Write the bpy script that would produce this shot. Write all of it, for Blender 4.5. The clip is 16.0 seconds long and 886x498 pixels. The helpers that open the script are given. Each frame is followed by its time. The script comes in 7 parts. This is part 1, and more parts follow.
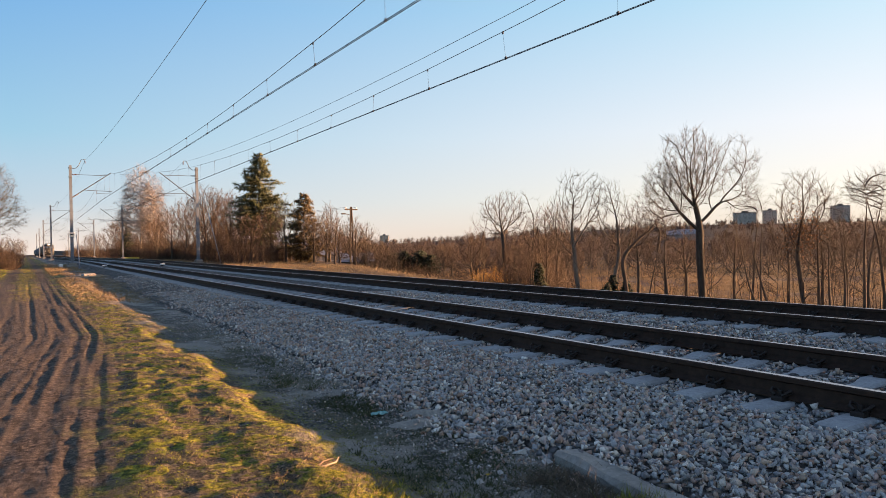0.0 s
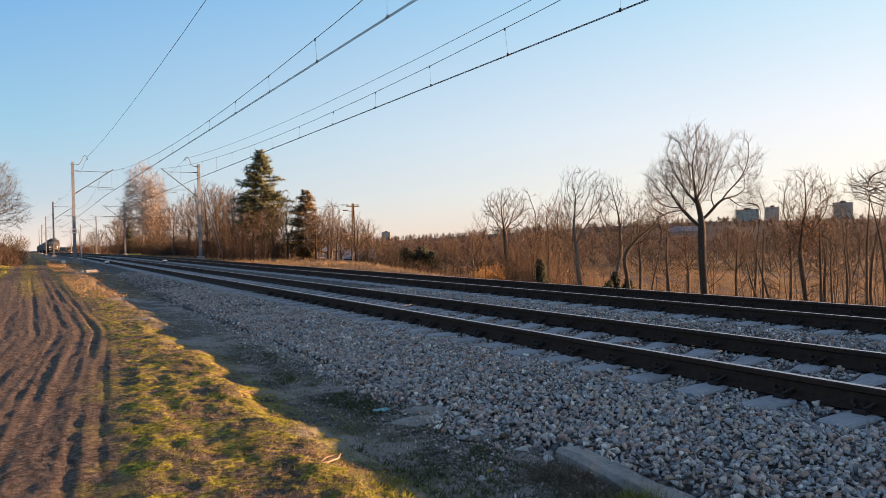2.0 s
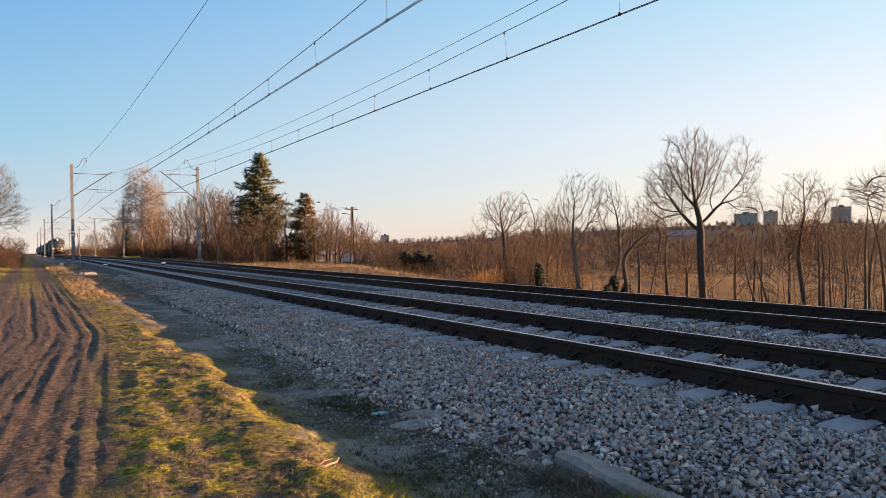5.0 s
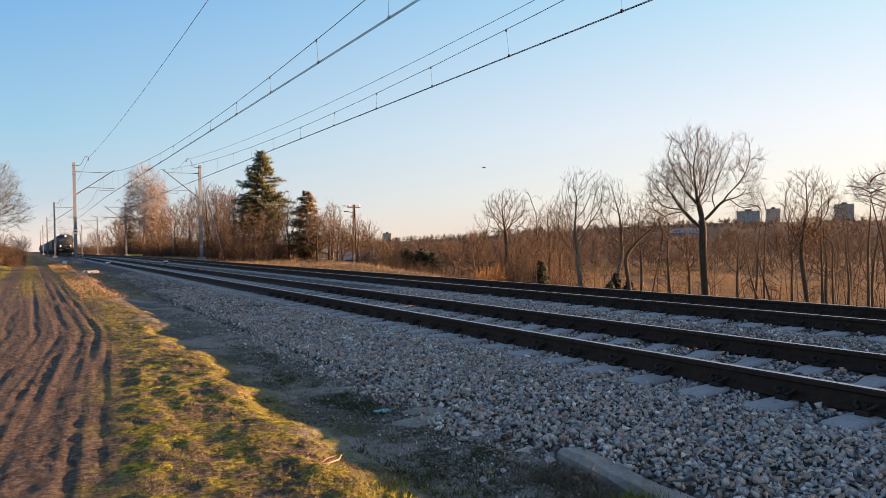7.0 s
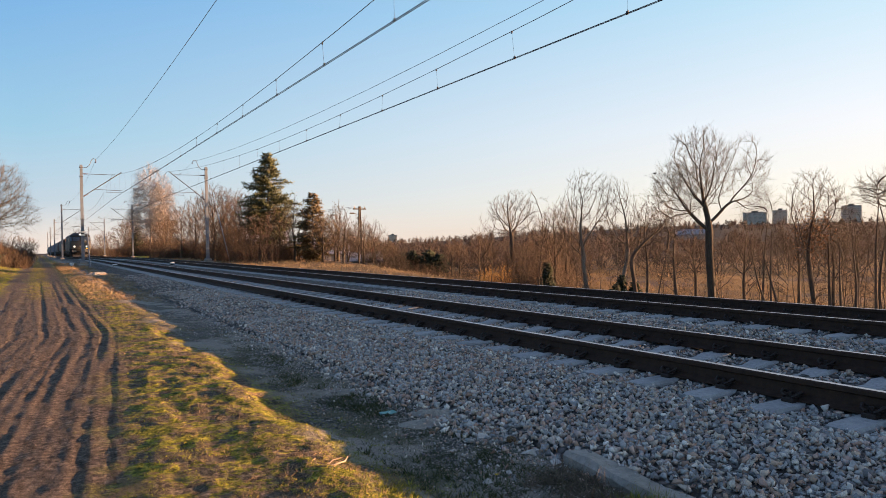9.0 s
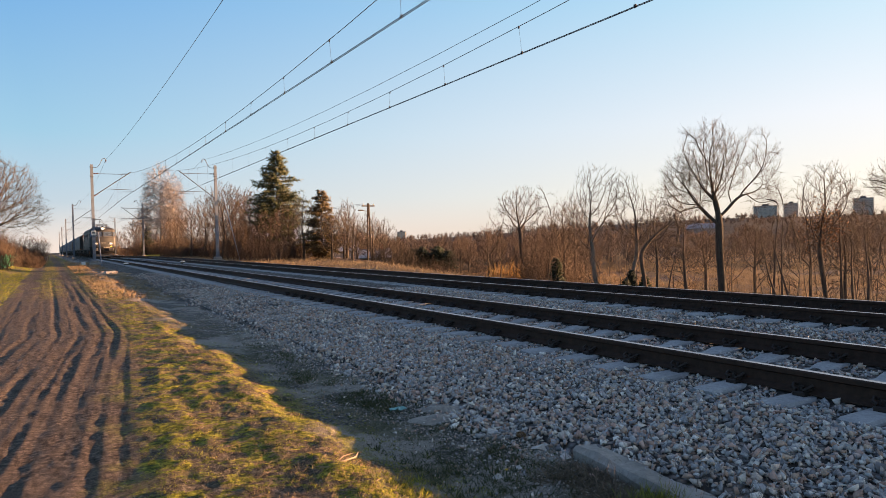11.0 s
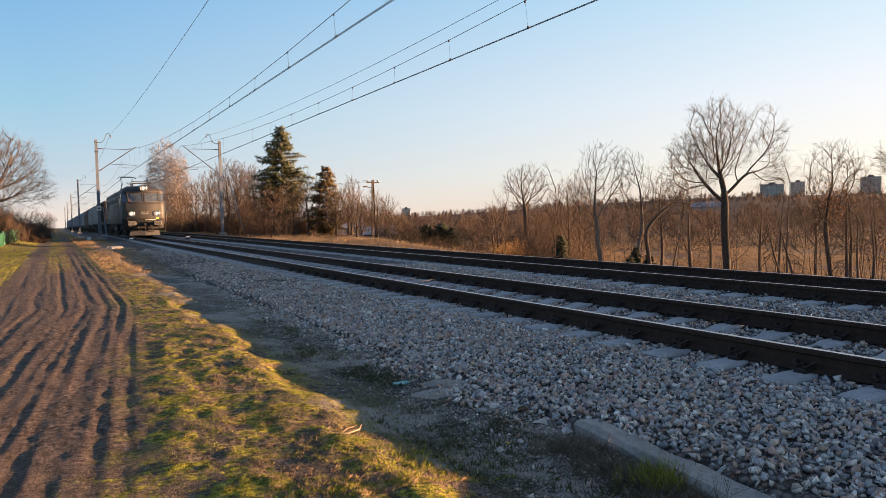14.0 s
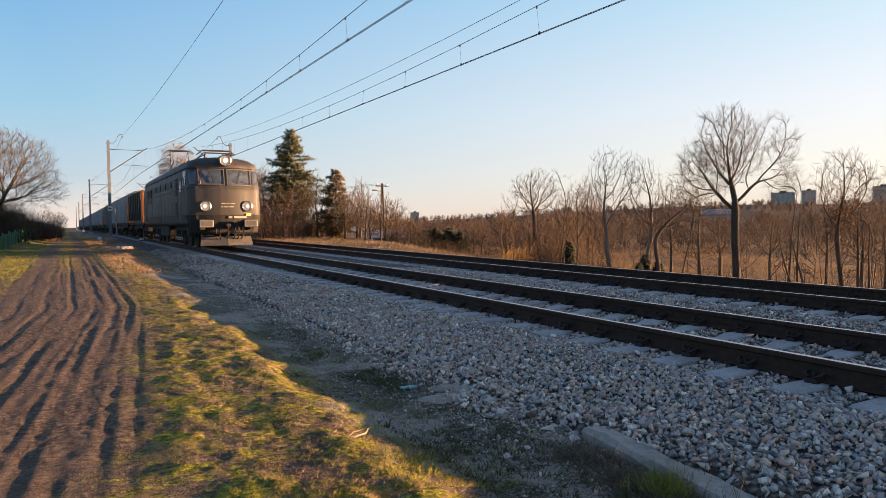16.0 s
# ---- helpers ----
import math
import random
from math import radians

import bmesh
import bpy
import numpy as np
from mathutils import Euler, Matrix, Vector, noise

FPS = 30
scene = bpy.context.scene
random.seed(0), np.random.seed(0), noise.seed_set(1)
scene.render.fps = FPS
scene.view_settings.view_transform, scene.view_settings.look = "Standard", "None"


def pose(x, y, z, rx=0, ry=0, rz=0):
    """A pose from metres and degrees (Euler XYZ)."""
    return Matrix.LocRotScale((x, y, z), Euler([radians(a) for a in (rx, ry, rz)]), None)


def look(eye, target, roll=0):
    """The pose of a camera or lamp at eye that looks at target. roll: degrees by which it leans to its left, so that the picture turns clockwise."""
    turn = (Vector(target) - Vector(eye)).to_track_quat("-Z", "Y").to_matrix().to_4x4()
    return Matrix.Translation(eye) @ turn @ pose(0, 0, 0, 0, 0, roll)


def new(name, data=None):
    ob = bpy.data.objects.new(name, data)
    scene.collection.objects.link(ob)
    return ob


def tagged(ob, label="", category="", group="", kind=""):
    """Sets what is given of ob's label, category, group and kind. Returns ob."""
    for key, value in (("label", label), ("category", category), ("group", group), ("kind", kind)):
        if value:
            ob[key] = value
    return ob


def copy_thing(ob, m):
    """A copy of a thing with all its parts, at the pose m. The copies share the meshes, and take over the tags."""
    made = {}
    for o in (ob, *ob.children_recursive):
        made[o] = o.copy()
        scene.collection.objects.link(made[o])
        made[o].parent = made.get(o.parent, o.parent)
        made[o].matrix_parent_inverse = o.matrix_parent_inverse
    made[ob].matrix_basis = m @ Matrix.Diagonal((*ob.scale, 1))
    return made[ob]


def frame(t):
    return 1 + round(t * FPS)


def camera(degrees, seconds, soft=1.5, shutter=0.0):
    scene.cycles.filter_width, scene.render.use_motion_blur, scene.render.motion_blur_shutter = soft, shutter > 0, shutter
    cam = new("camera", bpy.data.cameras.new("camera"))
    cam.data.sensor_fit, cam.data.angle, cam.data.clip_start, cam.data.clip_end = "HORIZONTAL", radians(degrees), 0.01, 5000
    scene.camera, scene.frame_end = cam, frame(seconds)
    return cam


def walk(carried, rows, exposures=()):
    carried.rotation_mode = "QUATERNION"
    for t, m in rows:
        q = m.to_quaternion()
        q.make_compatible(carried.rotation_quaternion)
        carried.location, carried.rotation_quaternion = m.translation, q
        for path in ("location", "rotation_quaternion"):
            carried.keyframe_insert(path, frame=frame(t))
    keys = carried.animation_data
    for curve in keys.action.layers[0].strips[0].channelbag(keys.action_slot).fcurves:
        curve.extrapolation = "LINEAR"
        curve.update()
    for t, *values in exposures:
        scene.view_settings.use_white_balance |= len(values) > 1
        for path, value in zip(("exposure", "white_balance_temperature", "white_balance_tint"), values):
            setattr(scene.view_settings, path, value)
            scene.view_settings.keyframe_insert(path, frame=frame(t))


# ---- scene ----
EXPO, KELVIN, TINT = 2.27, 7430, 27
cam = camera(65.78, 16.0, soft=0.6)

# seconds, heading from +Y to the right, tilt up, lean (degrees), eye
VIEW = [
    (0.0, 31.329, -0.512, -1.136, (-5.831, -2.591, 1.098)),
    (0.5, 31.511, -0.394, -1.101, (-5.836, -2.594, 1.102)),
    (1.0, 31.911, -0.326, -0.911, (-5.838, -2.596, 1.104)),
    (1.5, 31.500, -0.684, -0.978, (-5.836, -2.594, 1.100)),
    (2.0, 31.170, -0.786, -1.087, (-5.835, -2.595, 1.101)),
    (2.5, 31.059, -0.818, -1.002, (-5.834, -2.595, 1.100)),
    (3.0, 31.068, -0.627, -1.036, (-5.834, -2.594, 1.101)),
    (3.5, 31.159, -0.467, -1.001, (-5.838, -2.597, 1.101)),
    (4.0, 31.246, -0.541, -1.021, (-5.833, -2.591, 1.101)),
    (6.5, 31.294, -0.458, -0.820, (-5.835, -2.592, 1.098)),
    (7.0, 31.097, -0.682, -1.011, (-5.831, -2.582, 1.096)),
    (7.5, 30.731, -0.711, -1.238, (-5.832, -2.583, 1.100)),
    (8.0, 30.636, -0.697, -1.284, (-5.834, -2.587, 1.098)),
    (8.5, 30.603, -0.754, -1.160, (-5.836, -2.589, 1.101)),
    (9.0, 30.639, -0.537, -1.035, (-5.840, -2.594, 1.101)),
    (11.5, 29.799, -0.912, -1.580, (-5.837, -2.602, 1.100)),
    (12.0, 30.386, -1.384, -2.014, (-5.827, -2.603, 1.102)),
    (12.5, 30.022, -1.422, -1.559, (-5.827, -2.595, 1.100)),
    (13.0, 29.925, -1.353, -1.875, (-5.827, -2.596, 1.102)),
    (13.5, 29.472, -1.724, -1.673, (-5.839, -2.612, 1.095)),
    (14.0, 29.467, -2.743, -1.245, (-5.838, -2.613, 1.090)),
    (14.5, 29.331, -2.964, -0.958, (-5.835, -2.601, 1.089)),
    (15.0, 28.955, -2.676, -0.527, (-5.834, -2.595, 1.089)),
    (15.5, 28.887, -2.473, -0.564, (-5.836, -2.599, 1.089)),
    (16.0, 28.773, -2.370, -0.532, (-5.837, -2.601, 1.089)),
]


def aim(heading, tilt, lean, eye):
    h, p = radians(heading), radians(tilt)
    way = Vector((math.sin(h) * math.cos(p), math.cos(h) * math.cos(p), math.sin(p)))
    return look(eye, Vector(eye) + 10 * way, lean)


walk(cam, [(t, aim(h, p, r, e)) for t, h, p, r, e in VIEW], [(0, EXPO, KELVIN, TINT), (16, EXPO, KELVIN, TINT)])

# ---- sky and sun ----
SUN_TURN = 111.0      # degrees from +Y towards +X
SUN_UP = 4.6

world = bpy.data.worlds.new("sky")
scene.world = world
world.use_nodes = True
wn = world.node_tree.nodes
sky = wn.new("ShaderNodeTexSky")
sky.sky_type = "NISHITA"
sky.sun_disc = False
sky.sun_elevation = radians(SUN_UP)
sky.sun_rotation = radians(SUN_TURN)
sky.altitude = 100
sky.air_density = 0.72
sky.dust_density = 0.9
sky.ozone_density = 2.15
# evening haze over the clear sky: one tone away from the sun, one towards it, by height
world_dir = wn.new("ShaderNodeTexCoord")
split = wn.new("ShaderNodeSeparateXYZ")
world.node_tree.links.new(world_dir.outputs["Generated"], split.inputs[0])


def haze(stops):
    ramp = wn.new("ShaderNodeValToRGB")
    while len(ramp.color_ramp.elements) < len(stops):
        ramp.color_ramp.elements.new(0.5)
    for e, (p, c) in zip(ramp.color_ramp.elements, stops):
        e.position, e.color = p, (*(v / 2 for v in c), 1)
    world.node_tree.links.new(split.outputs[2], ramp.inputs[0])
    return ramp.outputs[0]


def world_mix(kind, fac, a, b):
    n = wn.new("ShaderNodeMix")
    n.data_type, n.blend_type = "RGBA", kind
    for sock, v in ((n.inputs[0], fac), (n.inputs[6], a), (n.inputs[7], b)):
        if isinstance(v, (int, float)):
            sock.default_value = v
        elif isinstance(v, tuple):
            sock.default_value = v
        else:
            world.node_tree.links.new(v, sock)
    return n.outputs[2]


away = haze(((0.0, (1.62, 1.62, 1.50)), (0.06, (0.886, 1.294, 1.526)), (0.15, (0.535, 1.213, 1.595)), (0.32, (0.25, 0.89, 1.635)), (0.6, (0.29, 0.58, 1.08)), (1.0, (0.30, 0.49, 0.82))))
sunward = haze(((0.0, (1.38, 1.37, 1.22)), (0.06, (1.752, 1.905, 1.699)), (0.15, (1.614, 1.92, 1.99)), (0.32, (0.899, 1.678, 1.99)), (0.6, (0.45, 0.82, 1.26)), (1.0, (0.33, 0.54, 0.88))))
sa, se = radians(SUN_TURN), radians(SUN_UP)
sun_way = Vector((math.sin(sa) * math.cos(se), math.cos(sa) * math.cos(se), math.sin(se)))
near_sun = wn.new("ShaderNodeVectorMath")
near_sun.operation = "DOT_PRODUCT"
near_sun.inputs[1].default_value = sun_way
world.node_tree.links.new(world_dir.outputs["Generated"], near_sun.inputs[0])
share = wn.new("ShaderNodeMapRange")
share.inputs[1].default_value, share.inputs[2].default_value = -0.35, 0.75
world.node_tree.links.new(near_sun.outputs["Value"], share.inputs[0])
veil = world_mix("MULTIPLY", 1.0, world_mix("MIX", share.outputs[0], away, sunward), (2, 2, 2, 1))
clear_sky = world_mix("MULTIPLY", 1.0, sky.outputs[0], (0.1, 0.1, 0.1, 1))
world.node_tree.links.new(world_mix("ADD", 1.0, clear_sky, veil), wn["Background"].inputs[0])
wn["Background"].inputs[1].default_value = 0.098

sun_data = bpy.data.lights.new("sun", "SUN")
sun_data.energy = 5.0
sun_data.angle = radians(0.5)
sun_data.color = (1.0, 0.62, 0.33)
sun = new("sun", sun_data)
sun.matrix_world = look(sun_way * 50, (0, 0, 0))

# ---- materials ----
def smooth(a, b, v):
    t = np.clip((v - a) / (b - a), 0, 1)
    return t * t * (3 - 2 * t)


class Mat:
    """A node material under construction."""

    def __init__(self, name, rough=0.8, metal=0.0, spec=0.5):
        self.m = bpy.data.materials.new(name)
        self.m.use_nodes = True
        self.t = self.m.node_tree
        self.b = self.t.nodes["Principled BSDF"]
        self.b.inputs["Roughness"].default_value = rough
        self.b.inputs["Metallic"].default_value = metal
        self.b.inputs["Specular IOR Level"].default_value = spec
        self.geo = None

    def node(self, kind, **inputs):
        n = self.t.nodes.new(kind)
        for k, v in inputs.items():
            n.inputs[k.replace("_", " ")].default_value = v
        return n

    def link(self, a, b):
        self.t.links.new(a, b)

    def pos(self):
        if self.geo is None:
            self.geo = self.t.nodes.new("ShaderNodeNewGeometry")
        return self.geo.outputs["Position"]

    def local(self):
        return self.t.nodes.new("ShaderNodeTexCoord").outputs["Object"]

    def noise(self, scale, detail=4.0, rough=0.6, stretch=None, where=None, seed=0.0):
        n = self.node("ShaderNodeTexNoise", Scale=scale, Detail=detail, Roughness=rough)
        src = where if where is not None else self.pos()
        if stretch or seed:
            mp = self.t.nodes.new("ShaderNodeMapping")
            mp.inputs["Scale"].default_value = stretch or (1, 1, 1)
            mp.inputs["Location"].default_value = (seed, seed * 0.7, seed * 1.3)
            self.link(src, mp.inputs[0])
            src = mp.outputs[0]
        self.link(src, n.inputs["Vector"])
        return n.outputs["Fac"]

    def ramp(self, fac, *stops):
        r = self.t.nodes.new("ShaderNodeValToRGB")
        while len(r.color_ramp.elements) < len(stops):
            r.color_ramp.elements.new(0.5)
        for e, (p, c) in zip(r.color_ramp.elements, stops):
            e.position = p
            e.color = (*c, 1) if len(c) == 3 else c
        self.link(fac, r.inputs[0])
        return r.outputs[0]

    def grey(self, fac, a, b, lo=0.0, hi=1.0):
        n = self.t.nodes.new("ShaderNodeMapRange")
        for i, v in enumerate((a, b, lo, hi)):
            n.inputs[i + 1].default_value = v
        n.interpolation_type = "SMOOTHSTEP"
        self.link(fac, n.inputs[0])
        return n.outputs[0]

    def mix(self, fac, a, b, mode="MIX"):
        n = self.t.nodes.new("ShaderNodeMix")
        n.data_type, n.blend_type = "RGBA", mode
        for sock, v in ((n.inputs[0], fac), (n.inputs[6], a), (n.inputs[7], b)):
            if isinstance(v, (int, float)):
                sock.default_value = v
            elif isinstance(v, tuple):
                sock.default_value = (*v, 1)
            else:
                self.link(v, sock)
        return n.outputs[2]

    def color(self, c):
        if isinstance(c, tuple):
            self.b.inputs["Base Color"].default_value = (*c, 1)
        else:
            self.link(c, self.b.inputs["Base Color"])
        return self

    def rough(self, r):
        self.link(r, self.b.inputs["Roughness"])
        return self

    def bump(self, fac, dist=0.01, strength=0.6):
        n = self.node("ShaderNodeBump", Strength=strength, Distance=dist)
        self.link(fac, n.inputs["Height"])
        self.link(n.outputs[0], self.b.inputs["Normal"])
        return self

    def random(self):
        return self.t.nodes.new("ShaderNodeObjectInfo").outputs["Random"]

    def island(self):
        if self.geo is None:
            self.pos()
        return self.geo.outputs["Random Per Island"]


def plain(name, c, rough=0.7, metal=0.0, vary=0.25, scale=6.0, bump=0.0, where="pos"):
    """A colour with mottling at two scales."""
    m = Mat(name, rough, metal)
    src = m.local() if where == "local" else m.pos()
    a = m.noise(scale, 5, 0.65, where=src)
    b = m.noise(scale * 0.13, 3, 0.5, where=src, seed=3.0)
    lo = tuple(v * (1 - vary) for v in c)
    hi = tuple(min(1, v * (1 + vary)) for v in c)
    m.color(m.mix(m.grey(b, 0.3, 0.7, 0.0, 0.5), m.ramp(a, (0.3, lo), (0.7, hi)), lo))
    if bump:
        m.bump(a, bump)
    return m.m


def ground_material():
    m = Mat("earth_and_grass", 0.95, 0, 0.2)
    p = m.pos()
    sep = m.t.nodes.new("ShaderNodeSeparateXYZ")
    m.link(p, sep.inputs[0])
    x, y = sep.outputs[0], sep.outputs[1]
    big = m.noise(0.35, 4, 0.6)
    mid = m.noise(1.7, 5, 0.65, seed=5.0)
    fine = m.noise(22.0, 6, 0.7)
    grit = m.noise(90.0, 3, 0.6, seed=1.0)
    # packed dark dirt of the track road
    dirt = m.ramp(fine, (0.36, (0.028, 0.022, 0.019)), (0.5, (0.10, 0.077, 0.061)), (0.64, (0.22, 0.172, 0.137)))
    # dark streaks along the road: moist soil and rut shade put into the colour
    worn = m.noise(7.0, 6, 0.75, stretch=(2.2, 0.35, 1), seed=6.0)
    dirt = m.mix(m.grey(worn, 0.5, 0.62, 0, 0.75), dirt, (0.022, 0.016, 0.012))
    dirt = m.mix(m.grey(mid, 0.42, 0.68, 0, 0.75), dirt, m.ramp(grit, (0.35, (0.062, 0.047, 0.037)), (0.65, (0.155, 0.124, 0.10))))
    grain = m.ramp(m.noise(130.0, 3, 0.7, seed=8.0), (0.35, (0.45, 0.45, 0.45)), (0.5, (0.95, 0.95, 0.95)), (0.68, (1.65, 1.6, 1.55)))
    dirt = m.mix(1.0, dirt, grain, "MULTIPLY")
    # moss and short winter grass
    moss = m.ramp(fine, (0.36, (0.028, 0.042, 0.006)), (0.49, (0.145, 0.15, 0.016)), (0.63, (0.39, 0.37, 0.045)))
    straw = m.ramp(fine, (0.25, (0.10, 0.072, 0.038)), (0.6, (0.25, 0.18, 0.085)), (0.85, (0.36, 0.27, 0.14)))
    turf = m.mix(m.grey(m.noise(4.6, 6, 0.75, seed=9.0), 0.515, 0.565), moss, straw)
    turf = m.mix(m.grey(m.noise(2.8, 7, 0.75, seed=12.0), 0.482, 0.53, 0, 0.92), turf, dirt)
    turf = m.mix(1.0, turf, grain, "MULTIPLY")
    # grey gravelly margin by the ballast
    cell = m.node("ShaderNodeTexVoronoi", Scale=55.0)
    m.link(p, cell.inputs["Vector"])
    pick = m.t.nodes.new("ShaderNodeSeparateColor")
    m.link(cell.outputs["Color"], pick.inputs[0])
    grav = m.ramp(pick.outputs[0], (0.0, (0.07, 0.065, 0.06)), (0.45, (0.18, 0.17, 0.16)), (0.8, (0.26, 0.24, 0.22)), (1.0, (0.42, 0.40, 0.37)))
    # darker cell rims put the shade between pebbles into the colour
    grav = m.mix(m.grey(cell.outputs["Distance"], 0.3, 0.75), grav, (0.05, 0.045, 0.04))
    sand = m.ramp(m.noise(60.0, 4, 0.7, seed=3.0), (0.3, (0.20, 0.18, 0.155)), (0.7, (0.42, 0.385, 0.34)))
    grav = m.mix(m.grey(m.noise(0.9, 5, 0.7, seed=15.0), 0.47, 0.56, 0, 0.85), grav, sand)
    grav = m.mix(m.grey(mid, 0.48, 0.66, 0, 0.7), grav, m.ramp(fine, (0.3, (0.05, 0.055, 0.028)), (0.7, (0.13, 0.12, 0.06))))

    def add(a, b, k):
        n = m.t.nodes.new("ShaderNodeMath")
        n.operation = "MULTIPLY_ADD"
        m.link(b, n.inputs[0])
        n.inputs[1].default_value = k
        m.link(a, n.inputs[2])
        return n.outputs[0]

    xw = add(add(x, big, 1.3), mid, 1.1)      # wavering edge, about x + 1.2
    # the road bears right along the line
    run = m.t.nodes.new("ShaderNodeClamp")
    run.inputs["Min"].default_value, run.inputs["Max"].default_value = 0.0, 8.5
    m.link(y, run.inputs[0])
    plus = m.t.nodes.new("ShaderNodeMath")
    plus.inputs[1].default_value = 0.62
    m.link(add(xw, run.outputs[0], -0.095), plus.inputs[0])
    xr = plus.outputs[0]
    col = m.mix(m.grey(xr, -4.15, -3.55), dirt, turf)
    col = m.mix(m.grey(xw, -2.95, -2.65), col, grav)
    # grass crown between the wheel tracks, far down the road, and the verge beyond it
    crown = m.t.nodes.new("ShaderNodeMath")
    crown.operation = "MULTIPLY"
    band = m.t.nodes.new("ShaderNodeMath")
    band.operation = "MULTIPLY"
    m.link(m.grey(xw, -5.15, -4.85), band.inputs[0])
    m.link(m.grey(xw, -4.15, -4.45), band.inputs[1])
    m.link(band.outputs[0], crown.inputs[0])
    m.link(m.grey(add(y, mid, 14.0), 23.0, 34.0), crown.inputs[1])
    col = m.mix(crown.outputs[0], col, turf)
    col = m.mix(m.grey(xw, -6.3, -6.9), col, turf)
    verge = m.t.nodes.new("ShaderNodeMath")
    verge.operation = "MULTIPLY"
    m.link(m.grey(xw, -5.4, -5.9), verge.inputs[0])
    m.link(m.grey(add(y, mid, 10.0), 17.0, 26.0), verge.inputs[1])
    col = m.mix(verge.outputs[0], col, turf)
    # reeds and dead grass across the line
    reed = m.ramp(m.noise(5.0, 6, 0.75, stretch=(1, 1, 0.3)), (0.35, (0.06, 0.038, 0.018)), (0.52, (0.20, 0.122, 0.050)), (0.7, (0.36, 0.23, 0.10)))
    scrub = m.ramp(fine, (0.3, (0.06, 0.045, 0.035)), (0.7, (0.16, 0.115, 0.085)))
    reed = m.mix(m.grey(m.noise(0.06, 4, 0.6, seed=4.0), 0.47, 0.6), reed, scrub)
    col = m.mix(m.grey(x, 5.5, 7.0), col, reed)
    far = m.ramp(m.noise(0.03, 6, 0.7, seed=2.0), (0.3, (0.025, 0.020, 0.017)), (0.7, (0.06, 0.045, 0.034)))
    col = m.mix(m.grey(add(x, y, 0.5), 150.0, 260.0), col, far)
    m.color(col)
    h = m.mix(0.35, fine, grit)
    m.bump(h, 0.045, 1.0)
    return m.m


def ballast_material(stones):
    m = Mat("ballast_stone" if stones else "ballast_bed", 0.9, 0, 0.3)
    if stones:
        r = m.island()
        c = m.ramp(r, (0.0, (0.11, 0.11, 0.12)), (0.15, (0.20, 0.215, 0.235)), (0.32, (0.30, 0.30, 0.30)), (0.46, (0.36, 0.275, 0.22)), (0.58, (0.22, 0.14, 0.11)), (0.68, (0.38, 0.26, 0.225)), (0.8, (0.25, 0.275, 0.30)), (0.92, (0.42, 0.38, 0.34)), (1.0, (0.56, 0.54, 0.52)))
        n = m.noise(60.0, 4, 0.7)
        m.color(m.mix(m.grey(n, 0.4, 0.75, 0, 0.4), m.mix(1.0, c, (1.60, 1.53, 1.45), "MULTIPLY"), (0.13, 0.115, 0.10)))
        m.bump(n, 0.004, 0.5)
    else:
        v = m.node("ShaderNodeTexVoronoi", Scale=17.0, Randomness=1.0)
        m.link(m.pos(), v.inputs["Vector"])
        sep = m.t.nodes.new("ShaderNodeSeparateColor")
        m.link(v.outputs["Color"], sep.inputs[0])
        c = m.ramp(sep.outputs[0], (0.0, (0.13, 0.13, 0.13)), (0.3, (0.24, 0.24, 0.245)), (0.55, (0.33, 0.30, 0.28)), (0.8, (0.24, 0.18, 0.15)), (1.0, (0.42, 0.40, 0.38)))
        # shade in the gaps between stones is painted dark at the cell rims
        m.color(m.mix(m.grey(v.outputs["Distance"], 0.3, 0.7), m.mix(1.0, c, (0.8, 0.78, 0.77), "MULTIPLY"), (0.03, 0.027, 0.025)))
        m.bump(m.grey(v.outputs["Distance"], 0.0, 0.8, 1.0, 0.0), 0.05, 1.0)
    return m.m


def bark(name, dark, light, scale=9.0):
    m = Mat(name, 0.9, 0, 0.25)
    n = m.noise(scale, 5, 0.7, stretch=(1, 1, 0.25))
    k = m.noise(0.5, 3, 0.5, seed=2.0)
    m.color(m.mix(m.grey(k, 0.35, 0.65, 0, 0.4), m.ramp(n, (0.3, dark), (0.7, light)), dark))
    m.bump(n, 0.02, 0.6)
    return m.m


def leafy(name, a, b, c):
    m = Mat(name, 0.75, 0, 0.3)
    m.color(m.mix(m.grey(m.noise(0.8, 3, 0.6), 0.35, 0.65, 0, 0.5), m.ramp(m.island(), (0.0, a), (0.5, b), (1.0, c)), a))
    return m.m


def rail_material():
    m = Mat("rusty_rail", 0.75, 0.0, 0.2)
    n = m.noise(14.0, 5, 0.7)
    m.color(m.ramp(n, (0.3, (0.022, 0.014, 0.011)), (0.7, (0.060, 0.034, 0.024))))
    m.bump(n, 0.003, 0.4)
    return m.m


def concrete_material(name, c, stain=0.5):
    m = Mat(name, 0.9, 0, 0.3)
    n = m.noise(30.0, 6, 0.7)
    k = m.noise(2.5, 5, 0.65, seed=7.0)
    lo = tuple(v * 0.62 for v in c)
    hi = tuple(v * 1.15 for v in c)
    col = m.ramp(n, (0.25, lo), (0.7, hi))
    m.color(m.mix(m.grey(k, 0.45, 0.7, 0, stain), col, tuple(v * 0.45 for v in c)))
    m.bump(n, 0.004, 0.5)
    return m.m


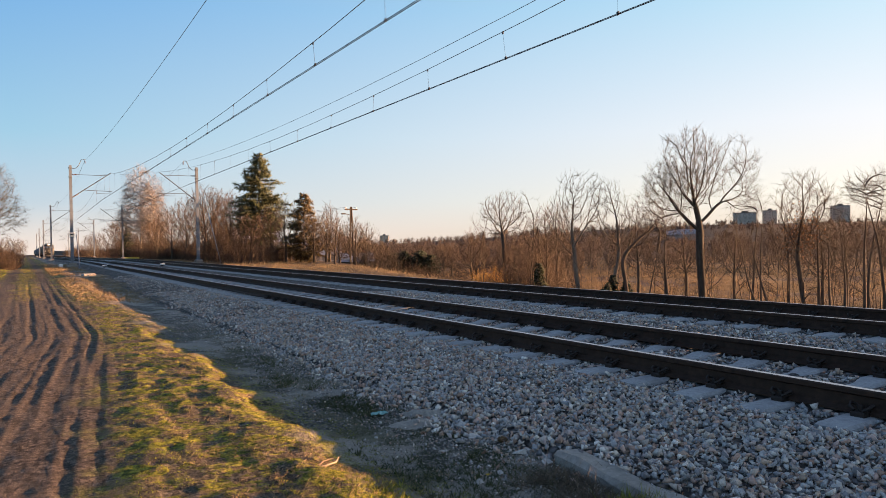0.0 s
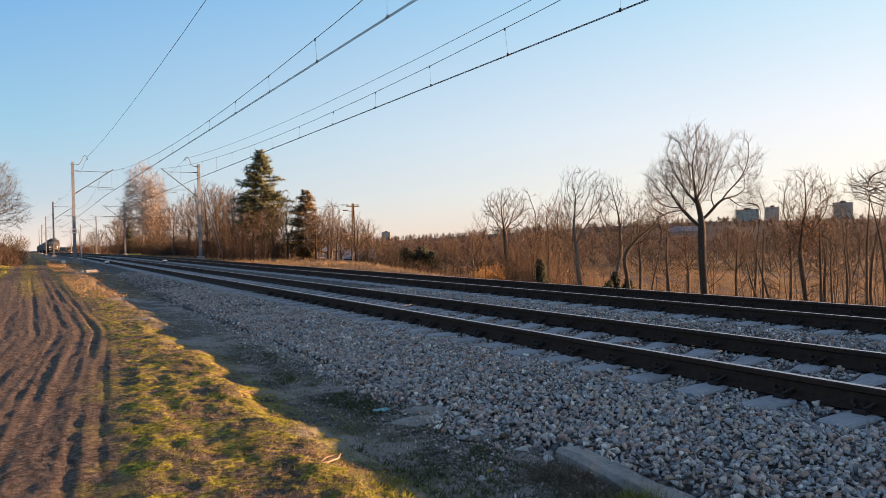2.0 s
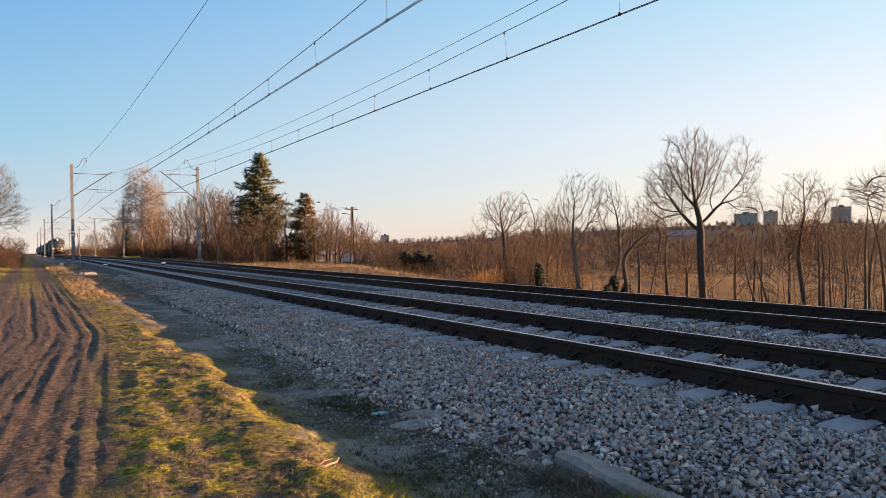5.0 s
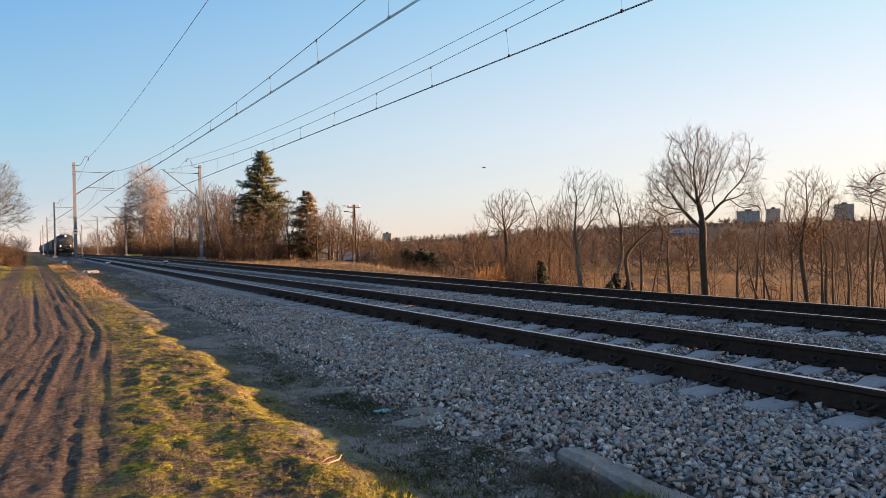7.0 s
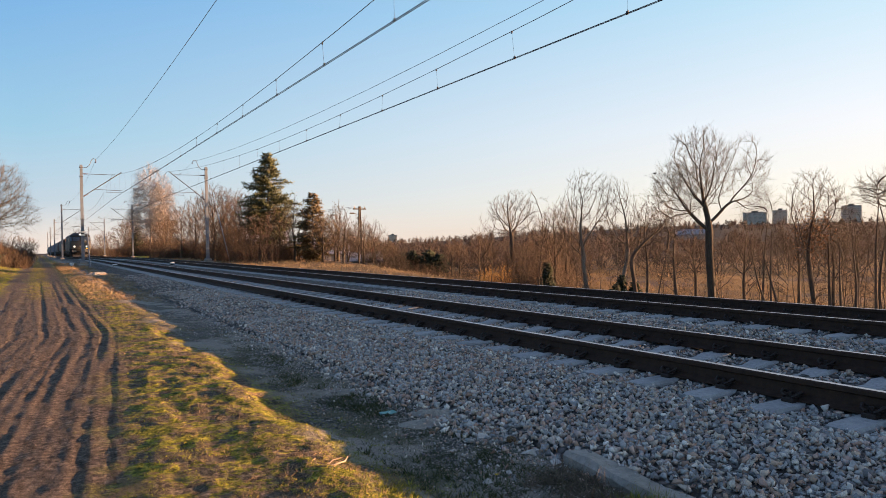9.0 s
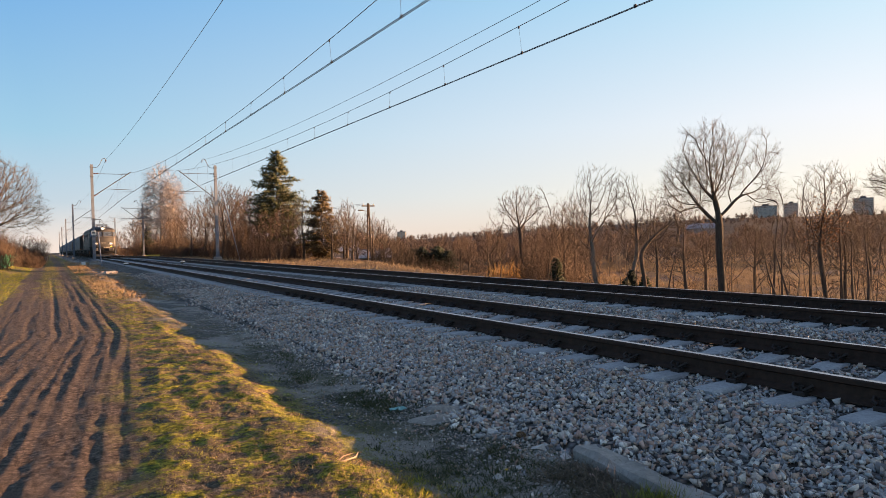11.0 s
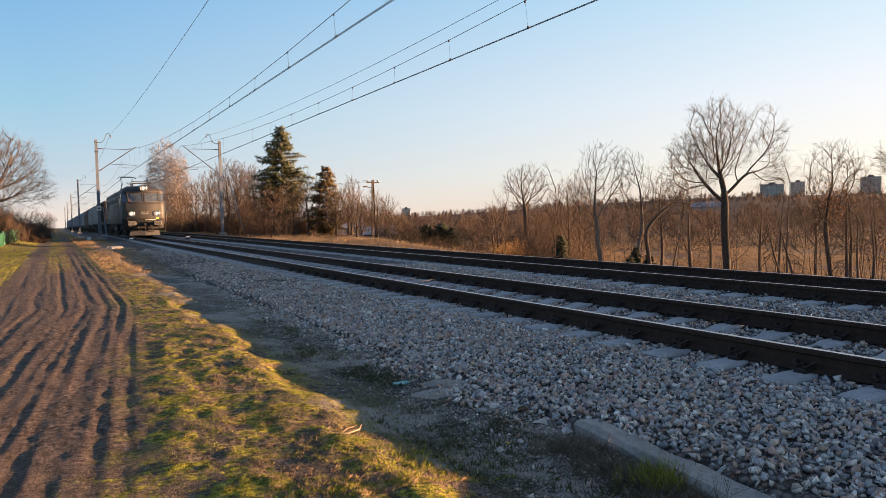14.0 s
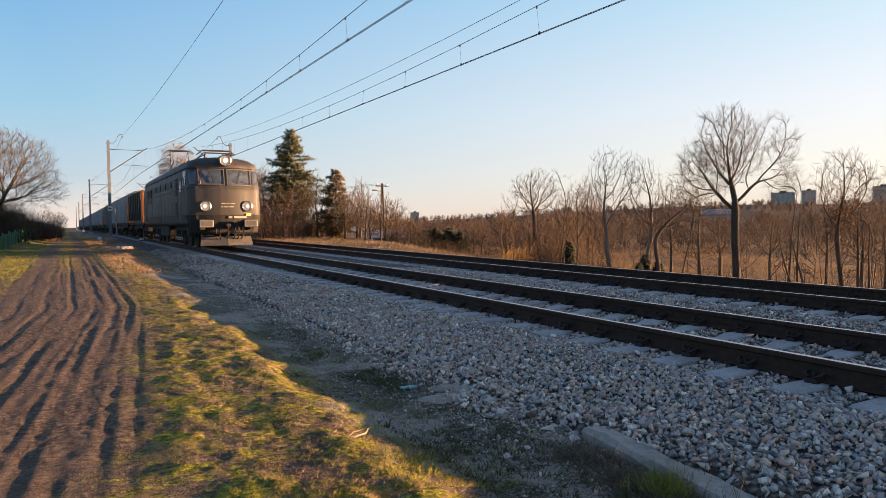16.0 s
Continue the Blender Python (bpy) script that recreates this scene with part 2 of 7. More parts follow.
def paint_material(name, c, dirt, rough=0.45, dust=0.5):
    """Weathered vehicle paint: streaks down the sides, road dust below."""
    m = Mat(name, rough, 0, 0.5)
    loc = m.local()
    streak = m.noise(3.0, 5, 0.7, stretch=(3, 3, 0.35), where=loc)
    spot = m.noise(11.0, 4, 0.6, where=loc, seed=3.0)
    col = m.mix(m.grey(streak, 0.4, 0.72, 0, dust), c, dirt)
    m.color(m.mix(m.grey(spot, 0.5, 0.75, 0, 0.35), col, tuple(v * 0.55 for v in c)))
    m.rough(m.grey(streak, 0.3, 0.75, rough - 0.05, min(0.95, rough + 0.3)))
    return m.m


def glow_material(name, c, power):
    m = Mat(name, 0.3)
    m.color(c)
    m.b.inputs["Emission Color"].default_value = (*c, 1)
    m.b.inputs["Emission Strength"].default_value = power
    return m.m


M_GROUND = ground_material()
M_BED = ballast_material(False)
M_STONE = ballast_material(True)
M_RAIL = rail_material()
M_HEAD = plain("worn_rail_head", (0.36, 0.36, 0.38), 0.38, 1.0, 0.1, 20)
M_SLEEPER = concrete_material("sleeper_concrete", (0.36, 0.365, 0.37))
M_CLIP = plain("rusty_clip", (0.022, 0.014, 0.011), 0.7, 0.2)
M_SLAB = concrete_material("old_slab_concrete", (0.30, 0.28, 0.255), 0.75)
M_GALV = plain("galvanised_steel", (0.115, 0.145, 0.185), 0.6, 0.0, 0.25, 3.0)
M_ARM = plain("dull_steel_tube", (0.055, 0.056, 0.06), 0.6, 0.2, 0.2, 3.0)
M_CLOD = plain("soil_clod", (0.10, 0.072, 0.052), 0.95, 0, 0.4, 30)
M_WIRE = plain("dark_wire", (0.035, 0.035, 0.04), 0.5, 0.5)
M_INSUL = plain("brown_insulator", (0.10, 0.045, 0.03), 0.25)
M_BARK = bark("grey_brown_bark", (0.038, 0.031, 0.025), (0.12, 0.097, 0.075))
M_TWIG = bark("brown_twig", (0.042, 0.034, 0.026), (0.105, 0.082, 0.061), 4.0)
M_GREYBARK = bark("grey_poplar_bark", (0.09, 0.075, 0.06), (0.25, 0.21, 0.165))
M_OAKBARK = bark("dark_oak_bark", (0.032, 0.028, 0.023), (0.10, 0.086, 0.066))
M_OAKTWIG = bark("grey_olive_twig", (0.045, 0.038, 0.028), (0.115, 0.095, 0.068), 4.0)
M_WOODTWIG = bark("grey_brown_wood_twig", (0.055, 0.042, 0.033), (0.13, 0.098, 0.075), 1.0)
M_PALE = bark("pale_bark", (0.16, 0.13, 0.10), (0.42, 0.37, 0.30))
M_BIRCHTWIG = bark("birch_twig", (0.14, 0.125, 0.118), (0.29, 0.262, 0.245), 4.0)
M_SCRUB = bark("scrub_twig", (0.045, 0.034, 0.026), (0.125, 0.088, 0.062), 1.0)
# twig brown slightly greyed, a little distance haze put into the colour
M_FARTWIG = bark("far_wood_twig", (0.045, 0.035, 0.030), (0.10, 0.077, 0.063), 0.2)
M_DARKSCRUB = bark("bramble_twig", (0.03, 0.022, 0.017), (0.085, 0.058, 0.042), 1.0)
M_WILLOW = bark("yellow_willow_twig", (0.22, 0.12, 0.03), (0.42, 0.26, 0.08), 1.0)
M_NEEDLE = leafy("spruce_needles", (0.018, 0.030, 0.014), (0.040, 0.055, 0.024), (0.075, 0.085, 0.035))
M_SPRUCE = leafy("olive_spruce_needles", (0.022, 0.034, 0.015), (0.058, 0.072, 0.028), (0.135, 0.125, 0.048))
M_THUJA = leafy("dark_conifer_needles", (0.012, 0.022, 0.013), (0.024, 0.038, 0.020), (0.045, 0.060, 0.030))
M_DRYLEAF = leafy("dry_brown_leaves", (0.10, 0.05, 0.025), (0.19, 0.10, 0.045), (0.28, 0.17, 0.08))
M_GRASS = leafy("green_grass_blades", (0.055, 0.08, 0.008), (0.235, 0.24, 0.021), (0.46, 0.43, 0.05))
M_STRAW = leafy("dead_grass_blades", (0.13, 0.09, 0.045), (0.27, 0.19, 0.10), (0.42, 0.32, 0.19))

# ---- mesh helpers ----


def mesh_of(name, verts, faces, mat, flat=True, mats=(), index=None):
    me = bpy.data.meshes.new(name)
    me.from_pydata(np.asarray(verts, float).tolist() if isinstance(verts, np.ndarray) else verts, [], faces.tolist() if isinstance(faces, np.ndarray) else faces)
    for k in (mat, *mats):
        me.materials.append(k)
    if index is not None:
        me.polygons.foreach_set("material_index", np.asarray(index, np.int32))
    if not flat:
        me.polygons.foreach_set("use_smooth", np.ones(len(me.polygons), bool))
    me.update()
    return me


def bm_mesh(name, bm, mat, flat=True):
    bmesh.ops.recalc_face_normals(bm, faces=bm.faces[:])
    me = bpy.data.meshes.new(name)
    bm.to_mesh(me)
    bm.free()
    me.materials.append(mat)
    if not flat:
        me.polygons.foreach_set("use_smooth", np.ones(len(me.polygons), bool))
    return me


def part(name, bm, mat, parent, label="", flat=True, m=None):
    """One mesh object under a thing or part; bm is a bmesh or a finished mesh."""
    me = bm if isinstance(bm, bpy.types.Mesh) else bm_mesh(name, bm, mat, flat)
    ob = new(name, me)
    ob.parent = parent
    if m is not None:
        ob.matrix_basis = m
    return tagged(ob, label) if label else ob


def thing(name, label, category, at=None, group="", kind=""):
    ob = new(name)
    ob.empty_display_size = 0.2
    if at is not None:
        ob.matrix_basis = at
    return tagged(ob, label, category, group, kind)


def box(bm, x0, x1, y0, y1, z0, z1, bevel=0.0, m=None):
    vs = [bm.verts.new((x, y, z)) for x in (x0, x1) for y in (y0, y1) for z in (z0, z1)]
    fs = [bm.faces.new([vs[i] for i in q]) for q in ((0, 1, 3, 2), (4, 6, 7, 5), (0, 4, 5, 1), (2, 3, 7, 6), (0, 2, 6, 4), (1, 5, 7, 3))]
    if bevel:
        es = list({e for f in fs for e in f.edges})
        r = bmesh.ops.bevel(bm, geom=es, offset=bevel, segments=1, affect="EDGES", clamp_overlap=True)
        vs = list({v for f in r["faces"] for v in f.verts} | {v for v in vs if v.is_valid})
    if m is not None:
        bmesh.ops.transform(bm, matrix=m, verts=[v for v in vs if v.is_valid])
    return bm


def rod(bm, a, b, r, r2=None, sides=8, caps=True):
    """A tapered round bar from a to b."""
    a, b = Vector(a), Vector(b)
    r2 = r if r2 is None else r2
    q = (b - a).to_track_quat("Z", "Y").to_matrix()
    u, v = q.col[0], q.col[1]
    rings = []
    for c, rr in ((a, r), (b, r2)):
        rings.append([bm.verts.new(c + rr * (math.cos(k * math.tau / sides) * u + math.sin(k * math.tau / sides) * v)) for k in range(sides)])
    for k in range(sides):
        bm.faces.new((rings[0][k], rings[0][(k + 1) % sides], rings[1][(k + 1) % sides], rings[1][k]))
    if caps:
        bm.faces.new(rings[0][::-1])
        bm.faces.new(rings[1])
    return bm


def tube(bm, pts, r, sides=6):
    """A bent round bar through pts."""
    pts = [Vector(p) for p in pts]
    rings = []
    for i, c in enumerate(pts):
        way = pts[min(i + 1, len(pts) - 1)] - pts[max(i - 1, 0)]
        q = way.to_track_quat("Z", "Y").to_matrix()
        rings.append([bm.verts.new(c + r * (math.cos(k * math.tau / sides) * q.col[0] + math.sin(k * math.tau / sides) * q.col[1])) for k in range(sides)])
    for s, e in zip(rings, rings[1:]):
        for k in range(sides):
            bm.faces.new((s[k], s[(k + 1) % sides], e[(k + 1) % sides], e[k]))
    bm.faces.new(rings[0][::-1])
    bm.faces.new(rings[-1])
    return bm


def B():
    return bmesh.new()


def vnoise(x, y, seed=0, size=64):
    """Smooth value noise on arrays, one unit per cell."""
    g = np.random.default_rng(seed).random((size, size))
    xi, yi = np.floor(x).astype(int), np.floor(y).astype(int)
    fx, fy = x - xi, y - yi
    fx, fy = fx * fx * (3 - 2 * fx), fy * fy * (3 - 2 * fy)
    a, b = g[xi % size, yi % size], g[(xi + 1) % size, yi % size]
    c, d = g[xi % size, (yi + 1) % size], g[(xi + 1) % size, (yi + 1) % size]
    return (a * (1 - fx) + b * fx) * (1 - fy) + (c * (1 - fx) + d * fx) * fy


# ---- lie of the land ----
TRACKS = (0.0, 4.08)          # centre lines
G = 0.7525                    # half the distance between rail heads


def grade(y):
    """The line falls away gently beyond 70 m."""
    return -0.0045 * np.maximum(0, np.asarray(y, float) - 70) * smooth(60, 110, np.asarray(y, float))


def bear(y):
    """Sideways drift of the dirt road along the line."""
    y = np.asarray(y, float)
    return 0.095 * (np.clip(y, 0, 9.5) - 5)


def moss_cover(x, y):
    """Where moss and grass grow on the bank, 0 to 1."""
    return vnoise(x * 1.5 + 40, y * 1.2, 31) * 0.30 + vnoise(x * 4.2, y * 3.6, 32) * 0.36 + vnoise(x * 11, y * 10, 34) * 0.34


def land(x, y):
    x, y = np.asarray(x, float), np.asarray(y, float)
    # gravel margin, low grass bank, road
    wav = 0.5 * (vnoise(y * 0.22 + 3, y * 0, 17) - 0.5) + 0.4 * (vnoise(y * 0.8, x * 0.5, 18) - 0.5) + 0.55 * (vnoise(y * 2.6, x * 2.2, 28) - 0.5) + 0.3 * (vnoise(y * 7.0, x * 7.0, 29) - 0.5)
    rim = -4.09 + 0.42 * smooth(8.5, 11.5, y)
    z = -0.345 + 0.10 * smooth(0.26, -0.26, x - rim + 0.42 * wav) + 0.012 * smooth(-4.6, -6.5, x)
    z = z + 0.008 * (vnoise(x * 0.3 + 9, y * 0.25, 1) - 0.5) * smooth(-3.4, -4.6, x)
    u0 = x - bear(y)
    grassy = smooth(-5.25, -4.9, u0)
    z = z + 0.006 * (vnoise(x * 1.6, y * 1.3, 2) - 0.5) + (0.004 + 0.009 * grassy) * (vnoise(x * 7, y * 6, 3) - 0.5) * smooth(60, 20, y)
    z = z + (0.0035 + 0.006 * grassy) * (vnoise(x * 19, y * 17, 9) - 0.5) * smooth(25, 10, y)
    # cushions of moss standing proud of the soil
    z = z + 0.011 * grassy * smooth(0.44, 0.60, moss_cover(x, y)) * (0.55 + 0.9 * vnoise(x * 13, y * 13, 39)) * smooth(30, 14, y) * smooth(-3.5, -3.8, x)
    # fine drag marks along the road
    near = smooth(40, 14, y)
    road = (1 - grassy) * smooth(-8.6, -7.6, u0) * near
    z = z + road * (0.0045 * (vnoise(u0 * 14 + 0.8 * vnoise(y * 0.5, y * 0, 27), y * 0.7, 25) - 0.5) + 0.004 * (vnoise(u0 * 29, y * 0.8 + 5, 26) - 0.5))
    # wheel ruts, wandering a little, broken along their length
    for k, (c, d, w) in enumerate(((-5.59, 0.016, 0.055), (-5.38, 0.014, 0.045), (-5.80, 0.010, 0.05), (-6.20, 0.010, 0.05), (-5.92, 0.006, 0.04), (-5.22, 0.004, 0.03), (-6.62, 0.008, 0.06), (-7.0, 0.007, 0.06), (-5.48, 0.004, 0.025), (-6.42, 0.005, 0.03), (-7.4, 0.006, 0.08))):
        wob = 0.06 * (vnoise(y * 0.16 + k * 7.3, y * 0 + 0.5, 4) - 0.5) + 0.02 * (vnoise(y * 0.9 + k, y * 0, 5) - 0.5)
        deep = d * np.clip(2.8 * vnoise(y * 0.4 + k * 3.7, y * 0 + 2.5, 6) - 0.6, 0.05, 1.2)
        deep = deep * (0.45 + 1.1 * vnoise(y * 6.0 + k, u0 * 14.0, 16))
        u = (u0 - c - wob) / w
        z = z - 0.8 * deep * np.exp(-u ** 6) * near
    # tyre lugs pressed across the tread marks
    for c, w in ((-4.70, 0.11), (-5.02, 0.09), (-6.0, 0.10), (-6.45, 0.10), (-5.28, 0.06)):
        on_tread = np.exp(-((u0 - c) / w) ** 4) * smooth(11, 7, y) * smooth(0.40, 0.55, vnoise(y * 0.4 + c, y * 0 + 4, 20))
        z = z + 0.006 * on_tread * np.sin((y + 0.7 * np.abs(u0 - c)) * 40) - 0.006 * on_tread
    # low grassy hump beside the ballast further on
    z = z + 0.07 * smooth(-4.4, -3.2, x) * smooth(0, -2.2, x) * smooth(18, 34, y)
    # valley beyond the line
    z = z - 0.42 * smooth(5.6, 8.0, x) * smooth(52, 26, y)
    edge = x - 0.2 * np.maximum(0, y - 15)
    z = z - 3.6 * smooth(7.5, 26, edge) * smooth(420, 120, y * 0.6 + x * 0)
    z = z + 0.25 * (vnoise(x * 0.15, y * 0.15, 8) - 0.5) * smooth(8, 16, x)
    far = np.hypot(x, y)
    z = z + 17.0 * smooth(260, 800, far) * smooth(0.35, 0.95, np.arctan2(x, np.maximum(y, 1e-3)))
    z = z + 0.45 * smooth(-6.5, -9.6, x) * smooth(32, 52, y) + 0.6 * smooth(-10, -40, x)
    return z + grade(y) * smooth(60, 20, np.abs(x))


def ground_z(x, y):
    return float(land(np.array([x]), np.array([y]))[0])


def spaced(*runs):
    out = []
    for a, b, step in runs:
        out.extend(np.arange(a, b - step * 0.25, step))
    out.append(runs[-1][1])
    return np.array(out)


def sheet(name, xs, ys, height, mat):
    X, Y = np.meshgrid(xs, ys, indexing="ij")
    Z = height(X, Y)
    n, k = len(xs), len(ys)
    v = np.stack([X, Y, Z], -1).reshape(-1, 3)
    i = (np.arange(n - 1)[:, None] * k + np.arange(k - 1)[None, :]).reshape(-1)
    f = np.stack([i, i + k, i + k + 1, i + 1], -1)
    return new(name, mesh_of(name, v, f, mat, flat=False))


def build_ground():
    xs = spaced((-2500, -400, 300), (-400, -60, 40), (-60, -14, 3), (-14, -8, 0.4), (-8, -4.2, 0.03), (-4.2, -2.4, 0.06), (-2.4, 8, 0.4), (8, 60, 1.0), (60, 200, 6), (200, 1000, 40), (1000, 3000, 250))
    ys = spaced((-1500, -300, 200), (-300, -30, 30), (-30, -2, 1.5), (-2, 0.6, 0.3), (0.6, 9, 0.05), (9, 15, 0.1), (15, 30, 0.3), (30, 90, 1.2), (90, 260, 5), (260, 1000, 40), (1000, 3000, 250))
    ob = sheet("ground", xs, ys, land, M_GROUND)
    tagged(ob, "rutted dirt road, winter grass and reed meadow", "ground", kind="structure")


BED_TOP = -0.207


def bed(x, y):
    """Top of the ballast across both tracks."""
    left = -1.50 + 0.2 * (vnoise(y * 0.5, y * 0 + 3, 11) - 0.5)
    slope = np.minimum(0, (x - left)) * 0.075
    slope = slope - 0.35 * smooth(-2.80, -3.15, x)
    right = np.minimum(0, (TRACKS[1] + 1.7 - x)) * 0.45
    z = BED_TOP + slope + right + 0.03 * (vnoise(x * 3.1, y * 3.1, 12) - 0.5) + 0.018 * (vnoise(x * 9, y * 9, 13) - 0.5)
    for c in TRACKS:
        z = z - 0.010 * smooth(1.45, 1.2, np.abs(x - c)) + 0.046 * np.exp(-((np.abs(x - c) - G) / 0.10) ** 2)
    mid = TRACKS[1] / 2
    z = z + 0.03 * np.exp(-((x - mid) / 0.5) ** 2)
    return z + grade(y)


def build_ballast():
    xs = spaced((-3.3, -0.7, 0.07), (-0.7, 5.4, 0.08), (5.4, 6.6, 0.2))
    ys = spaced((-60, -5, 2.5), (-5, 14, 0.09), (14, 30, 0.25), (30, 120, 1.5), (120, 600, 12))
    ob = sheet("ballast_bed", xs, ys, bed, M_BED)
    tagged(ob, "grey crushed stone ballast bed under two tracks", "ballast", kind="structure")


def stone_shapes(n):
    """Angular broken stones, unit size."""
    out = []
    r = np.random.default_rng(3)
    for _ in range(n):
        bm = B()
        for q in r.normal(size=(int(r.integers(6, 9)), 3)):
            q = q / np.linalg.norm(q) * r.uniform(0.75, 1.35)
            bm.verts.new((q[0] * 1.18, q[1] * 0.88, q[2] * 0.66))
        hull = bmesh.ops.convex_hull(bm, input=bm.verts[:])
        loose = [v for v in bm.verts if not v.link_faces]
        bmesh.ops.delete(bm, geom=loose, context="VERTS")
        bmesh.ops.recalc_face_normals(bm, faces=bm.faces[:])
        bmesh.ops.triangulate(bm, faces=bm.faces[:])
        bm.verts.index_update()
        out.append((np.array([v.co[:] for v in bm.verts]), np.array([[v.index for v in f.verts] for f in bm.faces])))
        bm.free()
    return out


def scatter(name, shapes, pts, size, mat, seed, squash=1.0):
    """Many small solid pieces as one mesh: turned at random, scaled by size."""
    r = np.random.default_rng(seed)
    V, F, base = [], [], 0
    which = r.integers(0, len(shapes), len(pts))
    for k, (sv, sf) in enumerate(shapes):
        p, s = pts[which == k], size[which == k]
        if not len(p):
            continue
        q = r.normal(size=(len(p), 4))
        q /= np.linalg.norm(q, axis=1)[:, None]
        w, x, y, z = q.T
        R = np.stack([1 - 2 * (y * y + z * z), 2 * (x * y - z * w), 2 * (x * z + y * w), 2 * (x * y + z * w), 1 - 2 * (x * x + z * z), 2 * (y * z - x * w),
                      2 * (x * z - y * w), 2 * (y * z + x * w), 1 - 2 * (x * x + y * y)], -1).reshape(-1, 3, 3)
        v = np.einsum("nij,kj->nki", R, sv) * s[:, None, None]
        v[..., 2] *= squash
        v += p[:, None, :]
        V.append(v.reshape(-1, 3))
        F.append((sf[None] + (np.arange(len(p)) * len(sv))[:, None, None] + base).reshape(-1, 3))
        base += len(p) * len(sv)
    V, F = np.concatenate(V), np.concatenate(F)
    me = bpy.data.meshes.new(name)
    me.vertices.add(len(V))
    me.vertices.foreach_set("co", V.astype(np.float32).ravel())
    me.loops.add(F.size)
    me.loops.foreach_set("vertex_index", F.astype(np.int32).ravel())
    me.polygons.add(len(F))
    me.polygons.foreach_set("loop_start", np.arange(0, F.size, 3, dtype=np.int32))
    me.materials.append(mat)
    me.update(calc_edges=True)
    me.validate()
    return new(name, me)


def build_stones():
    shapes = stone_shapes(14)
    r = np.random.default_rng(21)
    P = []
    # near shoulder and slope, bed between the rails, gap between the tracks
    for x0, x1, y0, y1, per in ((-3.25, -0.80, -1.0, 7.0, 1150), (-3.25, -0.80, 7.0, 11.0, 700), (-3.1, -0.80, 11.0, 20, 300), (-0.68, 0.68, -1.0, 12, 560), (0.82, 3.28, 1.0, 14, 400), (3.4, 4.8, 3.0, 16, 240), (-2.9, -0.8, 20, 34, 80)):
        n = int((x1 - x0) * (y1 - y0) * per)
        P.append(np.stack([r.uniform(x0, x1, n), r.uniform(y0, y1, n)], -1))
    P = np.concatenate(P)
    x, y = P.T
    # ragged toe of the slope
    toe = -2.92 + 0.12 * smooth(1.4, 0.8, y) + 0.3 * (vnoise(y * 0.6, y * 0, 14) - 0.5) + 0.25 * (vnoise(y * 2.3, y * 0, 15) - 0.5) + 0.35 * smooth(7, 16, y)
    keep = x > toe - 0.35 * r.random(len(x)) ** 3
    # sleepers stay clear
    n = np.round(y / 0.6)
    on = np.abs(y - 0.6 * n) < 0.165
    for c in TRACKS:
        keep &= ~(on & (np.abs(x - c) < 1.22) & (r.random(len(x)) > 0.04))
    for c in TRACKS:
        keep &= np.abs(np.abs(x - c) - G) > 0.085
    x, y = x[keep], y[keep]
    s = r.uniform(0.013, 0.029, len(x)) * (1 + 0.5 * r.random(len(x)) ** 3)
    between = np.minimum(np.abs(x - TRACKS[0]), np.abs(x - TRACKS[1])) < 1.3
    z = np.maximum(bed(x, y), land(x, y)) + s * np.where(between, r.uniform(-0.25, 0.5, len(x)), r.uniform(-0.1, 0.75, len(x)))
    ob = scatter("ballast_stones", shapes, np.stack([x, y, z], -1), s, M_STONE, 5)
    tagged(ob, "loose grey and brown crushed ballast stones", "ballast stones", kind="stuff")
    # stray stones on the margin
    n = 10000
    x = -2.9 - r.exponential(0.42, n)
    y = 0.1 + 14 * r.random(n) ** 1.9
    s = r.uniform(0.003, 0.0085, n) * (1 + 1.8 * r.random(n) ** 7)
    ok = x > -3.85
    x, y, s = x[ok], y[ok], s[ok]
    ob = scatter("stray_stones", shapes, np.stack([x, y, land(x, y) + 0.2 * s], -1), s, M_STONE, 6)
    tagged(ob, "stray grey stones on the gravel margin", "stones", kind="stuff")
    # clods and grit on the road
    n = 3000
    x = r.uniform(-8.0, -4.1, n)
    y = 0.4 + 13 * r.random(n) ** 1.7
    s = r.uniform(0.003, 0.008, n) * (1 + 1.0 * r.random(n) ** 8)
    ob = scatter("soil_clods", shapes, np.stack([x, y, land(x, y) - 0.1 * s], -1), s, M_CLOD, 8, 0.6)
    tagged(ob, "small brown soil clods and grit on the road", "soil", kind="stuff")
    return shapes


# ---- tracks ----
def rail_section():
    h = [(0.075, -0.172), (0.075, -0.160), (0.030, -0.145), (0.0085, -0.130), (0.0085, -0.055), (0.034, -0.042), (0.036, -0.010), (0.026, 0.0)]
    return h + [(-x, z) for x, z in reversed(h)]


def rail_mesh():
    sec = rail_section()
    ys = np.concatenate([np.arange(-60, 70, 10.0), np.arange(70, 420, 14.0)])
    V = [(x, y, z + float(grade(y))) for y in ys for x, z in sec]
    n = len(sec)
    F = [(i * n + k, i * n + (k + 1) % n, (i + 1) * n + (k + 1) % n, (i + 1) * n + k) for i in range(len(ys) - 1) for k in range(n)]
    idx = [1 if k == 7 else 0 for i in range(len(ys) - 1) for k in range(n)]
    return mesh_of("rail", V, F, M_RAIL, True, (M_HEAD,), idx)


